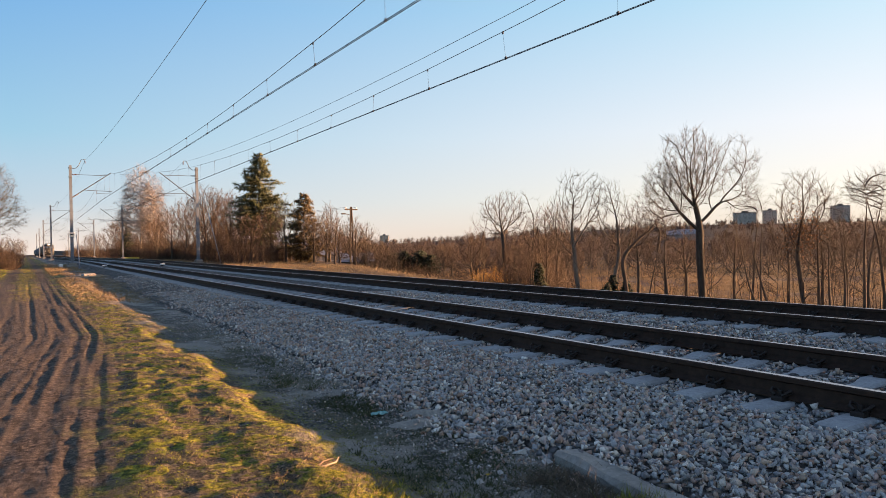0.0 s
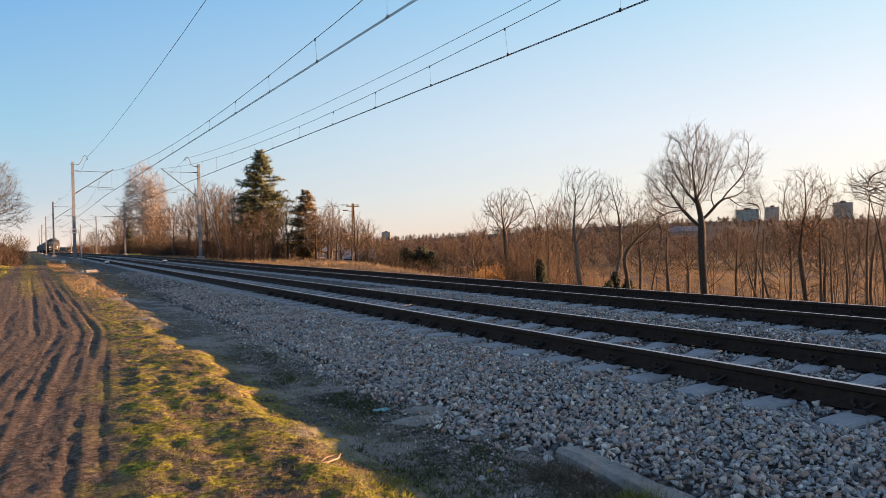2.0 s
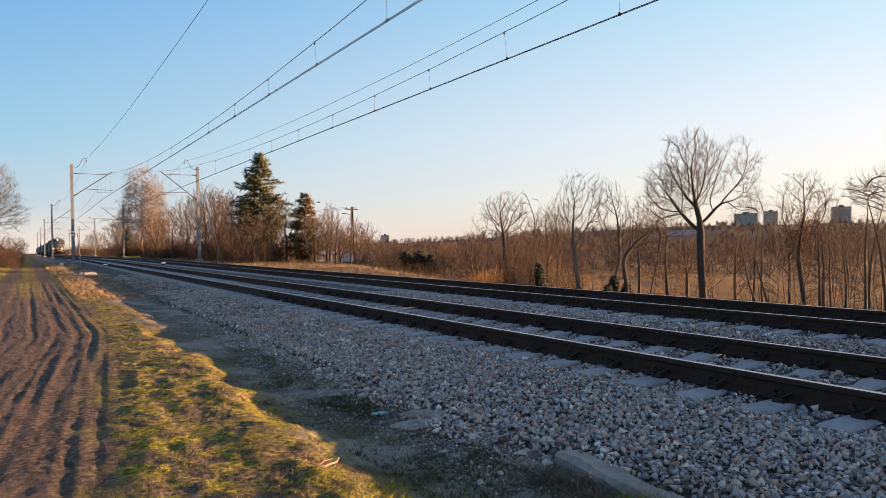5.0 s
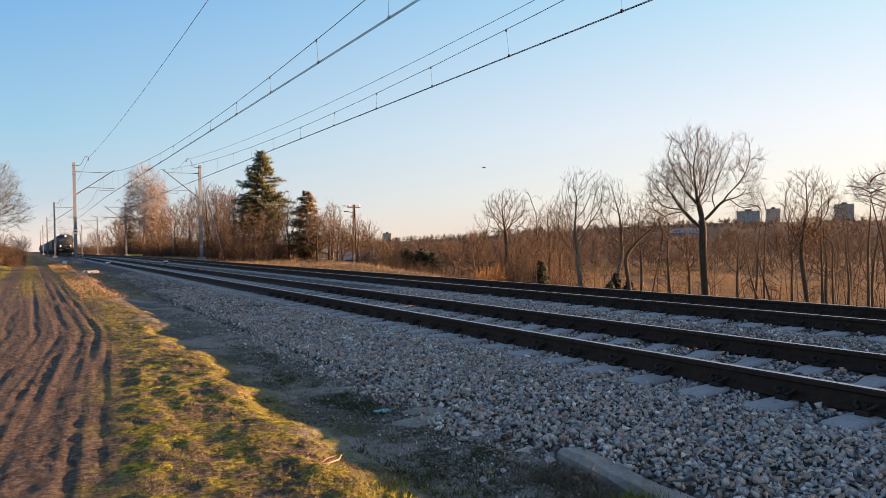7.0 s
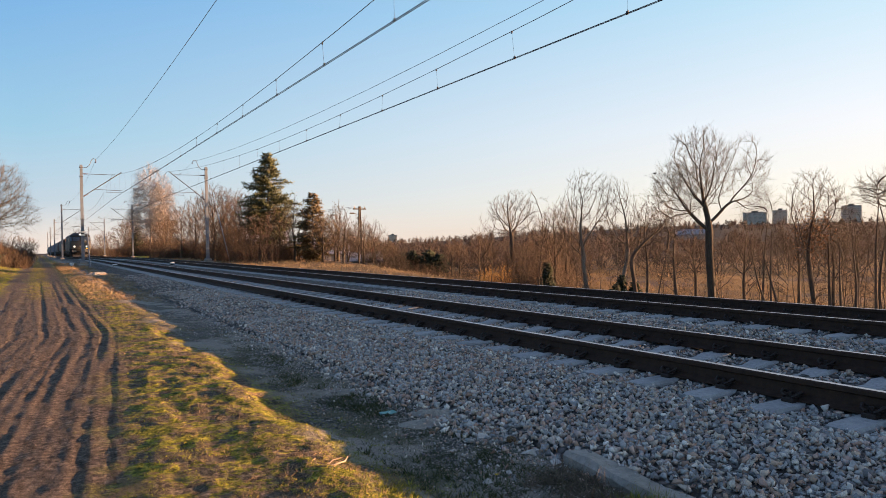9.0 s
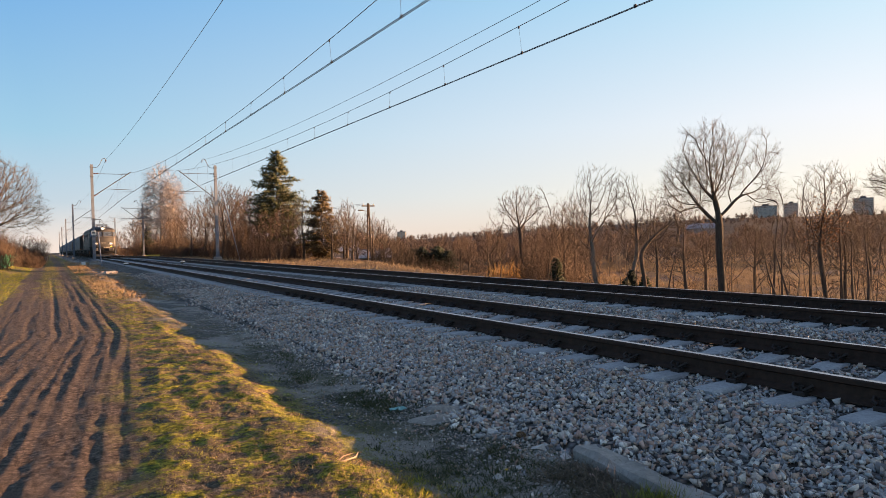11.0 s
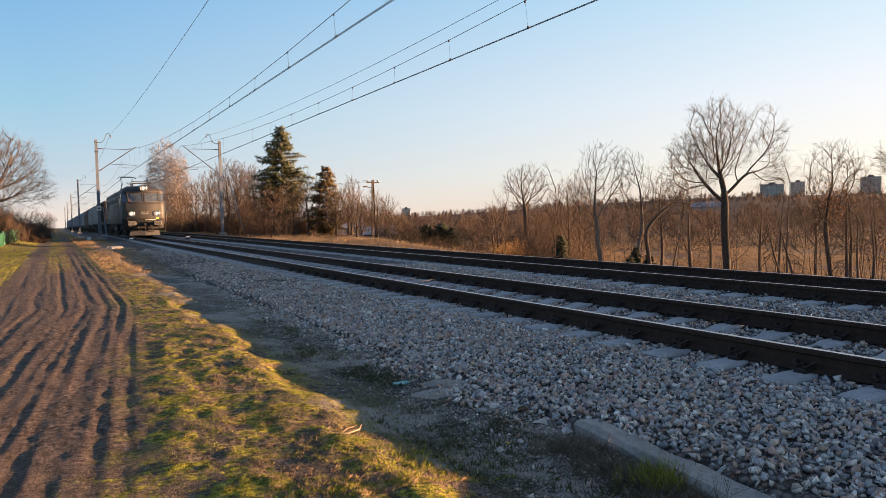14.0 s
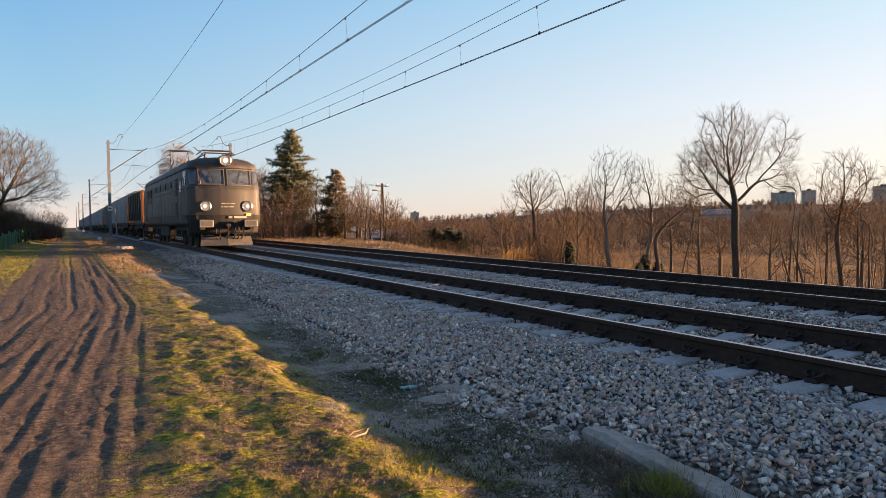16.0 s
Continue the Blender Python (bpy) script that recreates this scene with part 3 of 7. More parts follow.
def sleeper_mesh():
    bm = B()
    # half profile along the length: thicker under the rails, waisted in the middle
    st = [(-1.25, 0.255, 0.19), (-1.2, 0.265, 0.20), (-0.5, 0.265, 0.205), (-0.35, 0.235, 0.175), (0.35, 0.235, 0.175), (0.5, 0.265, 0.205), (1.2, 0.265, 0.20), (1.25, 0.255, 0.19)]
    rings = []
    for x, w, h in st:
        z0, z1 = -0.38, -0.38 + h
        rings.append([bm.verts.new((x, y, z)) for y, z in ((-w / 2 - 0.02, z0), (w / 2 + 0.02, z0), (w / 2 - 0.015, z1 - 0.02), (w / 2 - 0.035, z1), (-w / 2 + 0.035, z1), (-w / 2 + 0.015, z1 - 0.02))])
    for a, b in zip(rings, rings[1:]):
        for k in range(6):
            bm.faces.new((a[k], a[(k + 1) % 6], b[(k + 1) % 6], b[k]))
    bm.faces.new(rings[0])
    bm.faces.new(rings[-1][::-1])
    return bm_mesh("sleeper", bm, M_SLEEPER)


def clip_mesh():
    """A sprung clip: a loop of round bar and its bolt on a shoulder."""
    bm = B()
    for s in (-1, 1):
        pts = [(0.0, s * 0.02, 0.0), (0.02, s * 0.055, 0.045), (-0.015, s * 0.075, 0.06), (-0.06, s * 0.06, 0.04), (-0.065, s * 0.03, 0.02)]
        tube(bm, pts, 0.013, 5)
    box(bm, -0.085, 0.0, -0.05, 0.05, -0.03, 0.012, 0.006)
    rod(bm, (-0.035, 0, 0.0), (-0.035, 0, 0.055), 0.018, sides=6)
    return bm_mesh("rail_clip", bm, M_CLIP)


def build_tracks():
    rail, sl, cl = rail_mesh(), sleeper_mesh(), clip_mesh()
    for c, far in ((TRACKS[0], 24), (TRACKS[1], 24)):
        t = thing("railway_track", "electrified railway track with rusty rails on concrete sleepers", "railway track", pose(c, 0, 0), "parallel railway tracks", "structure")
        for s in (-1, 1):
            part("rail", rail, None, t, "dark rusty rail with a polished running surface", m=pose(s * G, 0, 0))
        for n in range(-6, 175):
            part("sleeper", sl, None, t, m=pose(0, n * 0.6, float(grade(n * 0.6))))
        for n in range(-2, far):
            for s in (-1, 1):
                part("rail_clip", cl, None, t, m=pose(s * (G + 0.055), n * 0.6, -0.155, 0, 0, 0 if s < 0 else 180))
                part("rail_clip", cl, None, t, m=pose(s * (G - 0.055), n * 0.6, -0.155, 0, 0, 180 if s < 0 else 0))


# ---- overhead line ----
MAST_L = (62.0, 116.0, 168.0, 222.0, 278.0)
MAST_R = (60.0, 114.6, 167.0, 220.0, 272.0)
XL, XR = -2.55, 7.1
CONTACT = 5.33


def mast(side, y, first):
    """A steel channel mast with cantilever and feeder bracket; side +1 reaches towards +X."""
    x = XL if side > 0 else XR
    z0 = float(grade(y)) - 0.36
    lab = "grey galvanised steel catenary mast on a concrete footing"
    t = thing("catenary_mast", lab, "catenary mast", pose(x, y, z0), "catenary masts along the line")
    if side < 0:
        t.matrix_basis = pose(x, y, z0, 0, 0, 180)
    H = 8.5
    bm = B()
    box(bm, -0.42, 0.42, -0.42, 0.42, -0.5, 0.22, 0.04)
    box(bm, -0.3, 0.3, -0.3, 0.3, 0.22, 0.42, 0.04)
    part("footing", bm, M_SLAB, t, "weathered concrete footing")
    bm = B()
    # two channels and lacing
    for s in (-1, 1):
        w0, w1 = 0.17, 0.11
        a = [(-0.12, s * w0), (0.12, s * w0), (0.12, s * (w0 - 0.05)), (-0.12, s * (w0 - 0.05))]
        b = [(-0.10, s * w1), (0.10, s * w1), (0.10, s * (w1 - 0.05)), (-0.10, s * (w1 - 0.05))]
        va = [bm.verts.new((px, py, 0.4)) for px, py in a]
        vb = [bm.verts.new((px, py, H)) for px, py in b]
        for k in range(4):
            bm.faces.new((va[k], va[(k + 1) % 4], vb[(k + 1) % 4], vb[k]))
        bm.faces.new(vb)
    for k in range(22):
        z = 0.6 + k * 0.36
        w = 0.15 - 0.06 * z / H
        box(bm, -0.095, 0.095, -w, w, z, z + 0.12)
    box(bm, -0.18, 0.18, -0.22, 0.22, 0.40, 0.44, 0.01)
    part("post", bm, M_GALV, t)
    for z in (H - 0.95, H - 0.2, 4.0):
        bm = B()
        box(bm, -0.13, 0.13, -0.19, 0.19, z - 0.05, z + 0.05, 0.01)
        part("clamp_band", bm, M_GALV, t)
    reach = 2.55 + 0.15
    up, low = H - 0.75, 5.85 if side > 0 else 5.6
    bm = B()
    rod(bm, (0.1, 0, low), (reach + 0.35, 0, up + 0.22), 0.035, sides=7)
    part("cantilever_tube", bm, M_ARM, t)
    bm = B()
    rod(bm, (0.1, 0, up), (reach + 0.05, 0, up - 0.02), 0.022, sides=6)
    part("top_tie", bm, M_ARM, t)
    bm = B()
    rod(bm, (0.95, 0, low + 0.62), (reach + 0.4, 0, low + 0.55), 0.022, sides=6)
    rod(bm, (1.9, 0, low + 0.58), (1.9, 0, low + 0.33), 0.015, sides=5)
    rod(bm, (1.9, 0, low + 0.36), (reach + 0.5, 0, low + 0.42), 0.014, sides=5)
    part("registration_arm", bm, M_ARM, t)
    for a, b in (((0.12, 0, up), (0.5, 0, up)), ((0.14, 0, low + 0.02), (0.5, 0, low + 0.26))):
        bm = B()
        a, b = Vector(a), Vector(b)
        for k in range(7):
            c = a.lerp(b, (k + 0.5) / 7)
            d = (b - a).normalized() * 0.012
            rod(bm, c - d, c + d, 0.065, 0.045, 8)
        part("insulator", bm, M_INSUL, t, "ribbed brown insulator")
    # goose-neck bracket of the feeder wire
    bm = B()
    pts = [(0.05, 0, H - 0.25), (0.42, 0, H - 0.22), (0.62, 0, H + 0.0), (0.8, 0, H + 0.45), (0.92, 0, H + 0.56), (1.07, 0, H + 0.52), (1.1, 0, H + 0.40)]
    tube(bm, pts, 0.024, 6)
    part("feeder_bracket", bm, M_ARM, t)
    bm = B()
    for k in range(3):
        rod(bm, (1.1, 0, H + 0.40 - k * 0.07), (1.1, 0, H + 0.36 - k * 0.07), 0.055, 0.04, 8)
    part("insulator", bm, M_INSUL, t)
    if first:
        bm = B()
        box(bm, -0.18, 0.18, -0.215, -0.195, 2.55, 2.95, 0.008)
        part("number_plate", bm, plain("pale_plate", (0.62, 0.60, 0.55), 0.5), t, "pale enamel plate with a dark bar")
        bm = B()
        box(bm, -0.12, 0.12, -0.222, -0.217, 2.70, 2.80)
        part("plate_bar", bm, M_WIRE, t)
    return t


def span_points(x, ya, yb, za, zb, sag, n=12, xa=0.0, xb=0.0):
    out = []
    for k in range(n + 1):
        t = k / n
        out.append((x + xa * (1 - t) + xb * t, ya + (yb - ya) * t, za + (zb - za) * t - 4 * sag * t * (1 - t)))
    return out


def build_overhead():
    for side, ys in ((1, MAST_L), (-1, MAST_R)):
        for k, y in enumerate(ys):
            mast(side, y, k == 0)
    for c, ys, top in ((TRACKS[0], MAST_L, CONTACT), (TRACKS[1], MAST_R, CONTACT + 0.18)):
        stops = [ys[0] - 140.0, ys[0] - 73.0, *ys]
        t = thing("overhead_line", "dark twin contact wire hung by droppers from a catenary", "overhead line", pose(c, 0, 0), "overhead lines")
        for dx in (-0.022, 0.022):
            bm = B()
            tube(bm, [(dx + (0.2 if k % 2 else -0.2), y, top + float(grade(y))) for k, y in enumerate(stops)], 0.0085, 5)
            part("contact_wire", bm, M_WIRE, t)
        bm, line, drops = B(), [], []
        for k, (a, b) in enumerate(zip(stops, stops[1:])):
            sag = 1.75 if b - a > 70 else 1.35
            sag = sag if c == TRACKS[0] else sag - 0.12
            xa = 0.2 if k % 2 else -0.2
            pts = span_points(0, a, b, top + 2.1 + float(grade(a)), top + 2.1 + float(grade(b)), sag, 16, xa, -xa)
            line += pts[(1 if line else 0):]
            if b < 180:
                n = 20 if b - a > 70 else 13
                for j in range(n):
                    s = (j + 0.5) / n
                    y = a + (b - a) * s
                    z = top + 2.1 - 4 * sag * s * (1 - s) + float(grade(y))
                    drops.append((xa * (1 - 2 * s), y, top + float(grade(y)), z))
        tube(bm, line, 0.0085, 5)
        part("messenger_wire", bm, M_WIRE, t)
        for x, y, za, zb in drops:
            if y > -12:
                bm = B()
                lean = 0.1 * math.sin(y * 3.1)
                rod(bm, (x, y, za), (x, y + lean, zb), 0.0035, sides=4)
                box(bm, x - 0.012, x + 0.012, y - 0.03, y + 0.03, za - 0.02, za + 0.05)
                box(bm, x - 0.01, x + 0.01, y + lean - 0.025, y + lean + 0.025, zb - 0.05, zb + 0.015)
                part("dropper", bm, M_WIRE, t)
    for x, ys, top, sag in ((XL + 1.1, MAST_L, 8.6, 0.75), (XR - 1.1, MAST_R, 8.55, 1.1)):
        stops = [ys[0] - 140.0, ys[0] - 73.0, *ys]
        t = thing("feeder_wire", "single dark feeder wire strung between mast tops", "wire", pose(x, 0, 0), "feeder wires")
        bm, line = B(), []
        for a, b in zip(stops, stops[1:]):
            line += span_points(0, a, b, top + float(grade(a)), top + float(grade(b)), sag, 14)[(1 if line else 0):]
        tube(bm, line, 0.0085, 5)
        part("wire", bm, M_WIRE, t)
    # stays
    t = thing("mast_stay", "leaning pale steel stay rod beside a mast", "stay rod", pose(XL + 0.25, 57.3, -0.35), "stay rods")
    bm = B()
    rod(bm, (0.0, 0, 0.0), (-0.02, 2.6, 2.75), 0.05, 0.04, 7)
    part("rod", bm, M_GALV, t)
    t = thing("mast_stay", "long leaning pale guy rod anchoring a mast", "stay rod", pose(8.45, 57.5, -0.4), "stay rods")
    bm = B()
    rod(bm, (0, 0, 0), (-0.75, 2.3, 5.8), 0.045, 0.035, 7)
    part("rod", bm, M_GALV, t)


# ---- trees ----
def rings_to_mesh(name, runs, mat, mats=(), flat=False):
    """runs: (points n x 3, radii n, sides, material); alike runs are built together."""
    by = {}
    for p, r, s, k in runs:
        by.setdefault((len(p), s, k), []).append((p, r))
    V, F, I, base = [], [], [], 0
    for (n, s, k), items in by.items():
        P = np.array([p for p, _ in items])
        R = np.array([r for _, r in items])
        D = np.gradient(P, axis=1)
        D /= np.linalg.norm(D, axis=2, keepdims=True) + 1e-9
        ref = np.where(np.abs(D[:, :1, 2:3]) > 0.9, np.array([1.0, 0, 0]), np.array([0, 0, 1.0]))
        U = np.cross(D, np.broadcast_to(ref, D.shape))
        U /= np.linalg.norm(U, axis=2, keepdims=True) + 1e-9
        W = np.cross(D, U)
        a = np.arange(s) * (2 * np.pi / s)
        ring = P[:, :, None] + R[:, :, None, None] * (np.cos(a)[None, None, :, None] * U[:, :, None] + np.sin(a)[None, None, :, None] * W[:, :, None])
        m = len(items)
        V.append(ring.reshape(-1, 3))
        idx = np.arange(m * n * s).reshape(m, n, s) + base
        q = np.stack([idx[:, :-1], np.roll(idx, -1, 2)[:, :-1], np.roll(idx, -1, 2)[:, 1:], idx[:, 1:]], -1).reshape(-1, 4)
        F.append(q)
        I.append(np.full(len(q), k, np.int32))
        base += m * n * s
    V, F, I = np.concatenate(V), np.concatenate(F), np.concatenate(I)
    me = bpy.data.meshes.new(name)
    me.vertices.add(len(V))
    me.vertices.foreach_set("co", V.astype(np.float32).ravel())
    me.loops.add(F.size)
    me.loops.foreach_set("vertex_index", F.astype(np.int32).ravel())
    me.polygons.add(len(F))
    me.polygons.foreach_set("loop_start", np.arange(0, F.size, 4, dtype=np.int32))
    for k in (mat, *mats):
        me.materials.append(k)
    me.polygons.foreach_set("material_index", I)
    me.polygons.foreach_set("use_smooth", np.ones(len(F), bool))
    me.update(calc_edges=True)
    return me


def unit(v):
    return v / (np.linalg.norm(v) + 1e-9)


def branch_line(r, p, d, L, n, wob, lift, droop=0.0):
    pts = [p]
    for k in range(n):
        d = unit(d + r.normal(size=3) * wob + np.array([0, 0, lift - droop * k / n]))
        p = p + d * (L / n)
        pts.append(p)
    return np.array(pts), d


def colonize(seed, H, r0, blobs, n=420, step=0.3, lean=(0.0, 0.0), clear=0.4, up=0.16, tip=0.006, twigs=2, twig_len=0.55, wob=0.09, bend=0.025, reach=1.0, droop=0.0, full=2.9):
    """A bare tree as runs of tapered tubes: boughs grow towards points spread through the crown's blobs.
    blobs: centre x, y, z and radii x, y, z as shares of the height H."""
    r = np.random.default_rng(seed)
    n = int(n * full)
    m = max(3, int(H * clear / step))
    p, d = np.zeros(3), unit(np.array([lean[0], lean[1], 1.0]))
    stem = [p]
    for k in range(m):
        d = unit(d + r.normal(size=3) * np.array([bend, bend, 0]) + np.array([0, 0, 0.02]))
        p = p + d * step
        stem.append(p)
    blobs = np.array(blobs, float) * H
    share = np.prod(blobs[:, 3:], 1) ** 0.8
    which = r.choice(len(blobs), n, p=share / share.sum())
    q = r.normal(size=(n, 3))
    q /= np.linalg.norm(q, axis=1)[:, None]
    A = blobs[which, :3] + q * (r.random(n) ** 0.42)[:, None] * blobs[which, 3:]
    for c in A[r.integers(0, n, 12)]:
        A = A[((A - c) ** 2).sum(1) > (r.uniform(0.03, 0.085) * H) ** 2]
    n = len(A)
    N = len(stem)
    pos, par, kids = np.zeros((12000, 3)), np.full(12000, -1), np.zeros(12000, int)
    pos[:N], par[1:N] = np.array(stem), np.arange(N - 1)
    D = ((A[:, None] - pos[None, N // 3:N]) ** 2).sum(-1)
    near, best, alive = D.argmin(1) + N // 3, D.min(1), np.ones(n, bool)
    for turn in range(110):
        idx = np.nonzero(alive)[0]
        if not len(idx) or N > 11000:
            break
        own = near[idx]
        v = A[idx] - pos[own]
        far = np.linalg.norm(v, axis=1)[:, None] + 1e-9
        v /= far
        u, inv = np.unique(own, return_inverse=True)
        S, pick = np.zeros((len(u), 3)), np.zeros((len(u), 3))
        np.add.at(S, inv, v / far)
        mix = r.permutation(len(idx))
        pick[inv[mix]] = v[mix]
        S = 0.6 * S / (np.linalg.norm(S, axis=1)[:, None] + 1e-9) + 0.22 * pick + 0.55 * (pos[u] - pos[par[u]]) / step + r.normal(size=S.shape) * wob + np.array([0, 0, up])
        S /= np.linalg.norm(S, axis=1)[:, None]
        ok = kids[u] < 6
        alive[idx[~ok[inv]]] = False
        u, S = u[ok], S[ok]
        if not len(u):
            continue
        Q = pos[u] + S * step
        pos[N:N + len(u)], par[N:N + len(u)] = Q, u
        kids[u] += 1
        idx = np.nonzero(alive)[0]
        D = ((A[idx][:, None] - Q[None]) ** 2).sum(-1)
        j = D.argmin(1)
        gap = D[np.arange(len(idx)), j]
        c = gap < best[idx]
        near[idx[c]], best[idx[c]] = N + j[c], gap[c]
        alive[idx[best[idx] < (reach * step) ** 2]] = False
        N += len(u)
    pos, par = pos[:N], par[:N]
    w = np.zeros(N)
    first = np.full(N, -1)
    for k in range(N - 1, 0, -1):
        w[k] = max(w[k], 1.0)
        w[par[k]] += w[k]
        if first[par[k]] < 0 or w[k] > w[first[par[k]]]:
            first[par[k]] = k
    kid = np.nonzero(first >= 0)[0]
    for turn in range(3):
        soft = pos.copy()
        k = kid[kid > 0]
        soft[k] = 0.5 * pos[k] + 0.25 * (pos[par[k]] + pos[first[k]])
        pos = soft
    e = math.log(max(w[0], 2.0)) / math.log(max(r0 / tip, 1.5))
    rad = tip * np.maximum(w, 1.0) ** (1 / e)
    if clear > 0.55:
        rad[:m + 1] = np.maximum(rad[:m + 1] * (1 - 0.85 * np.linspace(0, 1, m + 1)), tip)
    trunk, twig = [], []
    for k in range(N):
        if k and first[par[k]] == k:
            continue
        line = [par[k]] if k else []
        i = k
        while i >= 0:
            line.append(i)
            i = first[i]
        if len(line) < 2:
            continue
        rr = rad[line].copy()
        if k:
            rr[0] = rr[1]
        else:
            rr[:2] *= (1.35, 1.1)
        rr[-1] *= 0.6
        thick = rr[0] > 0.028
        (trunk if thick else twig).append((pos[line], rr, (9 if rr[0] > 0.1 else 5) if thick else 3, 0))
    fine = np.nonzero((w < 10) & (pos[:, 2] > 0.1 * H))[0]
    for k in fine:
        back = unit(pos[k] - pos[par[k]])
        for _k in range(twigs):
            d1 = unit(back + r.normal(size=3) * 0.42 + np.array([0, 0, 0.3 - 2 * droop]))
            L = twig_len * r.uniform(0.4, 1.1)
            twig.append((np.array([pos[k], pos[k] + d1 * L]), np.array([0.9, 0.45]) * tip, 3, 0))
    return trunk, twig


def bare_tree(name, label, at, runs, bark_mat, twig_mat, group=""):
    trunk, twig = runs
    t = thing(name, label, "tree", at, group)
    part("trunk", rings_to_mesh("trunk", trunk, bark_mat), None, t)
    part("crown", rings_to_mesh("crown", [(p, r, s, 0) for p, r, s, k in twig], twig_mat), None, t)
    return t


def blades(name, base, way, length, width, mat):
    """Slim four-sided needles or grass blades."""
    n = len(base)
    ref = np.where(np.abs(way[:, 2:3]) > 0.9, np.array([1.0, 0, 0]), np.array([0, 0, 1.0]))
    u = np.cross(way, np.broadcast_to(ref, way.shape))
    u /= np.linalg.norm(u, axis=1, keepdims=True) + 1e-9
    w = np.cross(way, u)
    tip = base + way * length[:, None]
    g = width[:, None]
    V = np.stack([base + u * g, base - u * g * 0.6 + w * g * 0.7, base - u * g * 0.5 - w * g * 0.7, tip], 1).reshape(-1, 3)
    f = np.array([(0, 1, 3), (1, 2, 3), (2, 0, 3)])
    F = (f[None] + (np.arange(n) * 4)[:, None, None]).reshape(-1, 3)
    me = bpy.data.meshes.new(name)
    me.vertices.add(len(V))
    me.vertices.foreach_set("co", V.astype(np.float32).ravel())
    me.loops.add(F.size)
    me.loops.foreach_set("vertex_index", F.astype(np.int32).ravel())
    me.polygons.add(len(F))
    me.polygons.foreach_set("loop_start", np.arange(0, F.size, 3, dtype=np.int32))
    me.materials.append(mat)
    me.update(calc_edges=True)
    return me


def conifer(name, label, at, H, R, seed, clear=0.12, tiers=60, per=7, dense=26, needle=M_NEEDLE, droop=0.25, blade=(0.16, 0.34), bw=0.035, taper=0.75, gaps=0.14):
    r = np.random.default_rng(seed)
    t = thing(name, label, "conifer", at)
    z = np.linspace(0, H, 9)
    p = np.stack([0.06 * np.sin(z * 0.7 + seed), 0.05 * np.cos(z * 0.9), z], -1)
    part("trunk", rings_to_mesh("trunk", [(p, np.linspace(0.028 * H * 0.5 + 0.04, 0.012, 9), 8, 0)], M_BARK), None, t)
    runs, base, way = [], [], []
    for k in range(tiers):
        h = clear + (1 - clear) * (k + r.uniform(-0.4, 0.4)) / tiers
        h = min(max(h, clear), 0.985)
        reach = R * (1 - h) ** taper * r.uniform(0.6, 1.15) * (0.35 + 0.65 * smooth(clear - 0.02, clear + 0.22, h))
        for j in range(per):
            if r.random() < gaps:
                continue
            a = r.uniform(0, 6.283)
            L = (reach + 0.15) * r.uniform(0.6, 1.1)
            d = np.array([np.cos(a), np.sin(a), 0.18 - droop * (1 - h)])
            b, _ = branch_line(r, np.array([0, 0, h * H]), unit(d), L, 4, 0.08, -0.02)
            runs.append((b, np.linspace(0.02 + 0.006 * L, 0.006, 5), 3, 0))
            n = max(6, int(dense * L))
            u = r.uniform(0.12, 1, n) ** 0.75 * 4
            i = np.minimum(u.astype(int), 3)
            f = (u - i)[:, None]
            s = b[i] * (1 - f) + b[i + 1] * f
            s[:, 2] -= r.random(n) * 0.06
            out = unit(b[-1] - b[0])
            w = out[None] * 0.7 + r.normal(size=(n, 3)) * 0.6 + np.array([0, 0, -droop * 0.7])
            base.append(s)
            way.append(w / np.linalg.norm(w, axis=1)[:, None])
    part("branchwork", rings_to_mesh("branchwork", runs, M_BARK), None, t)
    base, way = np.concatenate(base), np.concatenate(way)
    n = len(base)
    part("needles", blades("needles", base, way, r.uniform(*blade, n), r.uniform(0.6, 1.2, n) * bw, needle), None, t)
    return t


def stem_bundle(r, roots, heights, spread, thick, twigs, out):
    """Upright shrub stems with side twigs, appended to out."""
    for p, h in zip(roots, heights):
        a = r.uniform(0, 6.283)
        d = unit(np.array([np.cos(a) * spread * r.random(), np.sin(a) * spread * r.random(), 1.0]))
        b, _ = branch_line(r, p, d, h, 3, 0.12, 0.02)
        out.append((b, np.linspace(thick, thick * 0.3, 4), 3, 0))
        for _k in range(twigs):
            u = r.uniform(0.2, 1) * 3
            i = min(int(u), 2)
            s = b[i] + (b[i + 1] - b[i]) * (u - i)
            d2 = unit(unit(b[i + 1] - b[i]) + r.normal(size=3) * 0.55)
            L = h * r.uniform(0.15, 0.4)
            out.append((np.array([s, s + d2 * L]), np.array([thick * 0.55, thick * 0.25]), 3, 0))


def shrub(name, label, x, y, w, h, stems, seed, mat, spread=0.7, thick=0.012, twigs=6, deep=None, kind=""):
    """A bush of many stems, on the ground over an ellipse."""
    r = np.random.default_rng(seed)
    deep = w if deep is None else deep
    a, q = r.uniform(0, 6.283, stems), np.sqrt(r.random(stems))
    px, py = np.cos(a) * q * w * 0.5, np.sin(a) * q * deep * 0.5
    z0 = ground_z(x, y)
    zz = land(x + px, y + py) - z0 - 0.05
    hs = h * (1 - 0.55 * q ** 2) * r.uniform(0.6, 1.1, stems)
    runs = []
    stem_bundle(r, np.stack([px, py, zz], -1), hs, spread, thick, twigs, runs)
    ob = new(name, rings_to_mesh(name, runs, mat))
    ob.matrix_basis = pose(x, y, z0)
    return tagged(ob, label, "bush", kind=kind)


# ---- train ----
SPEED = 13.15
NOSE_AT_END = 26.75       # where the locomotive's nose stands at 16 s


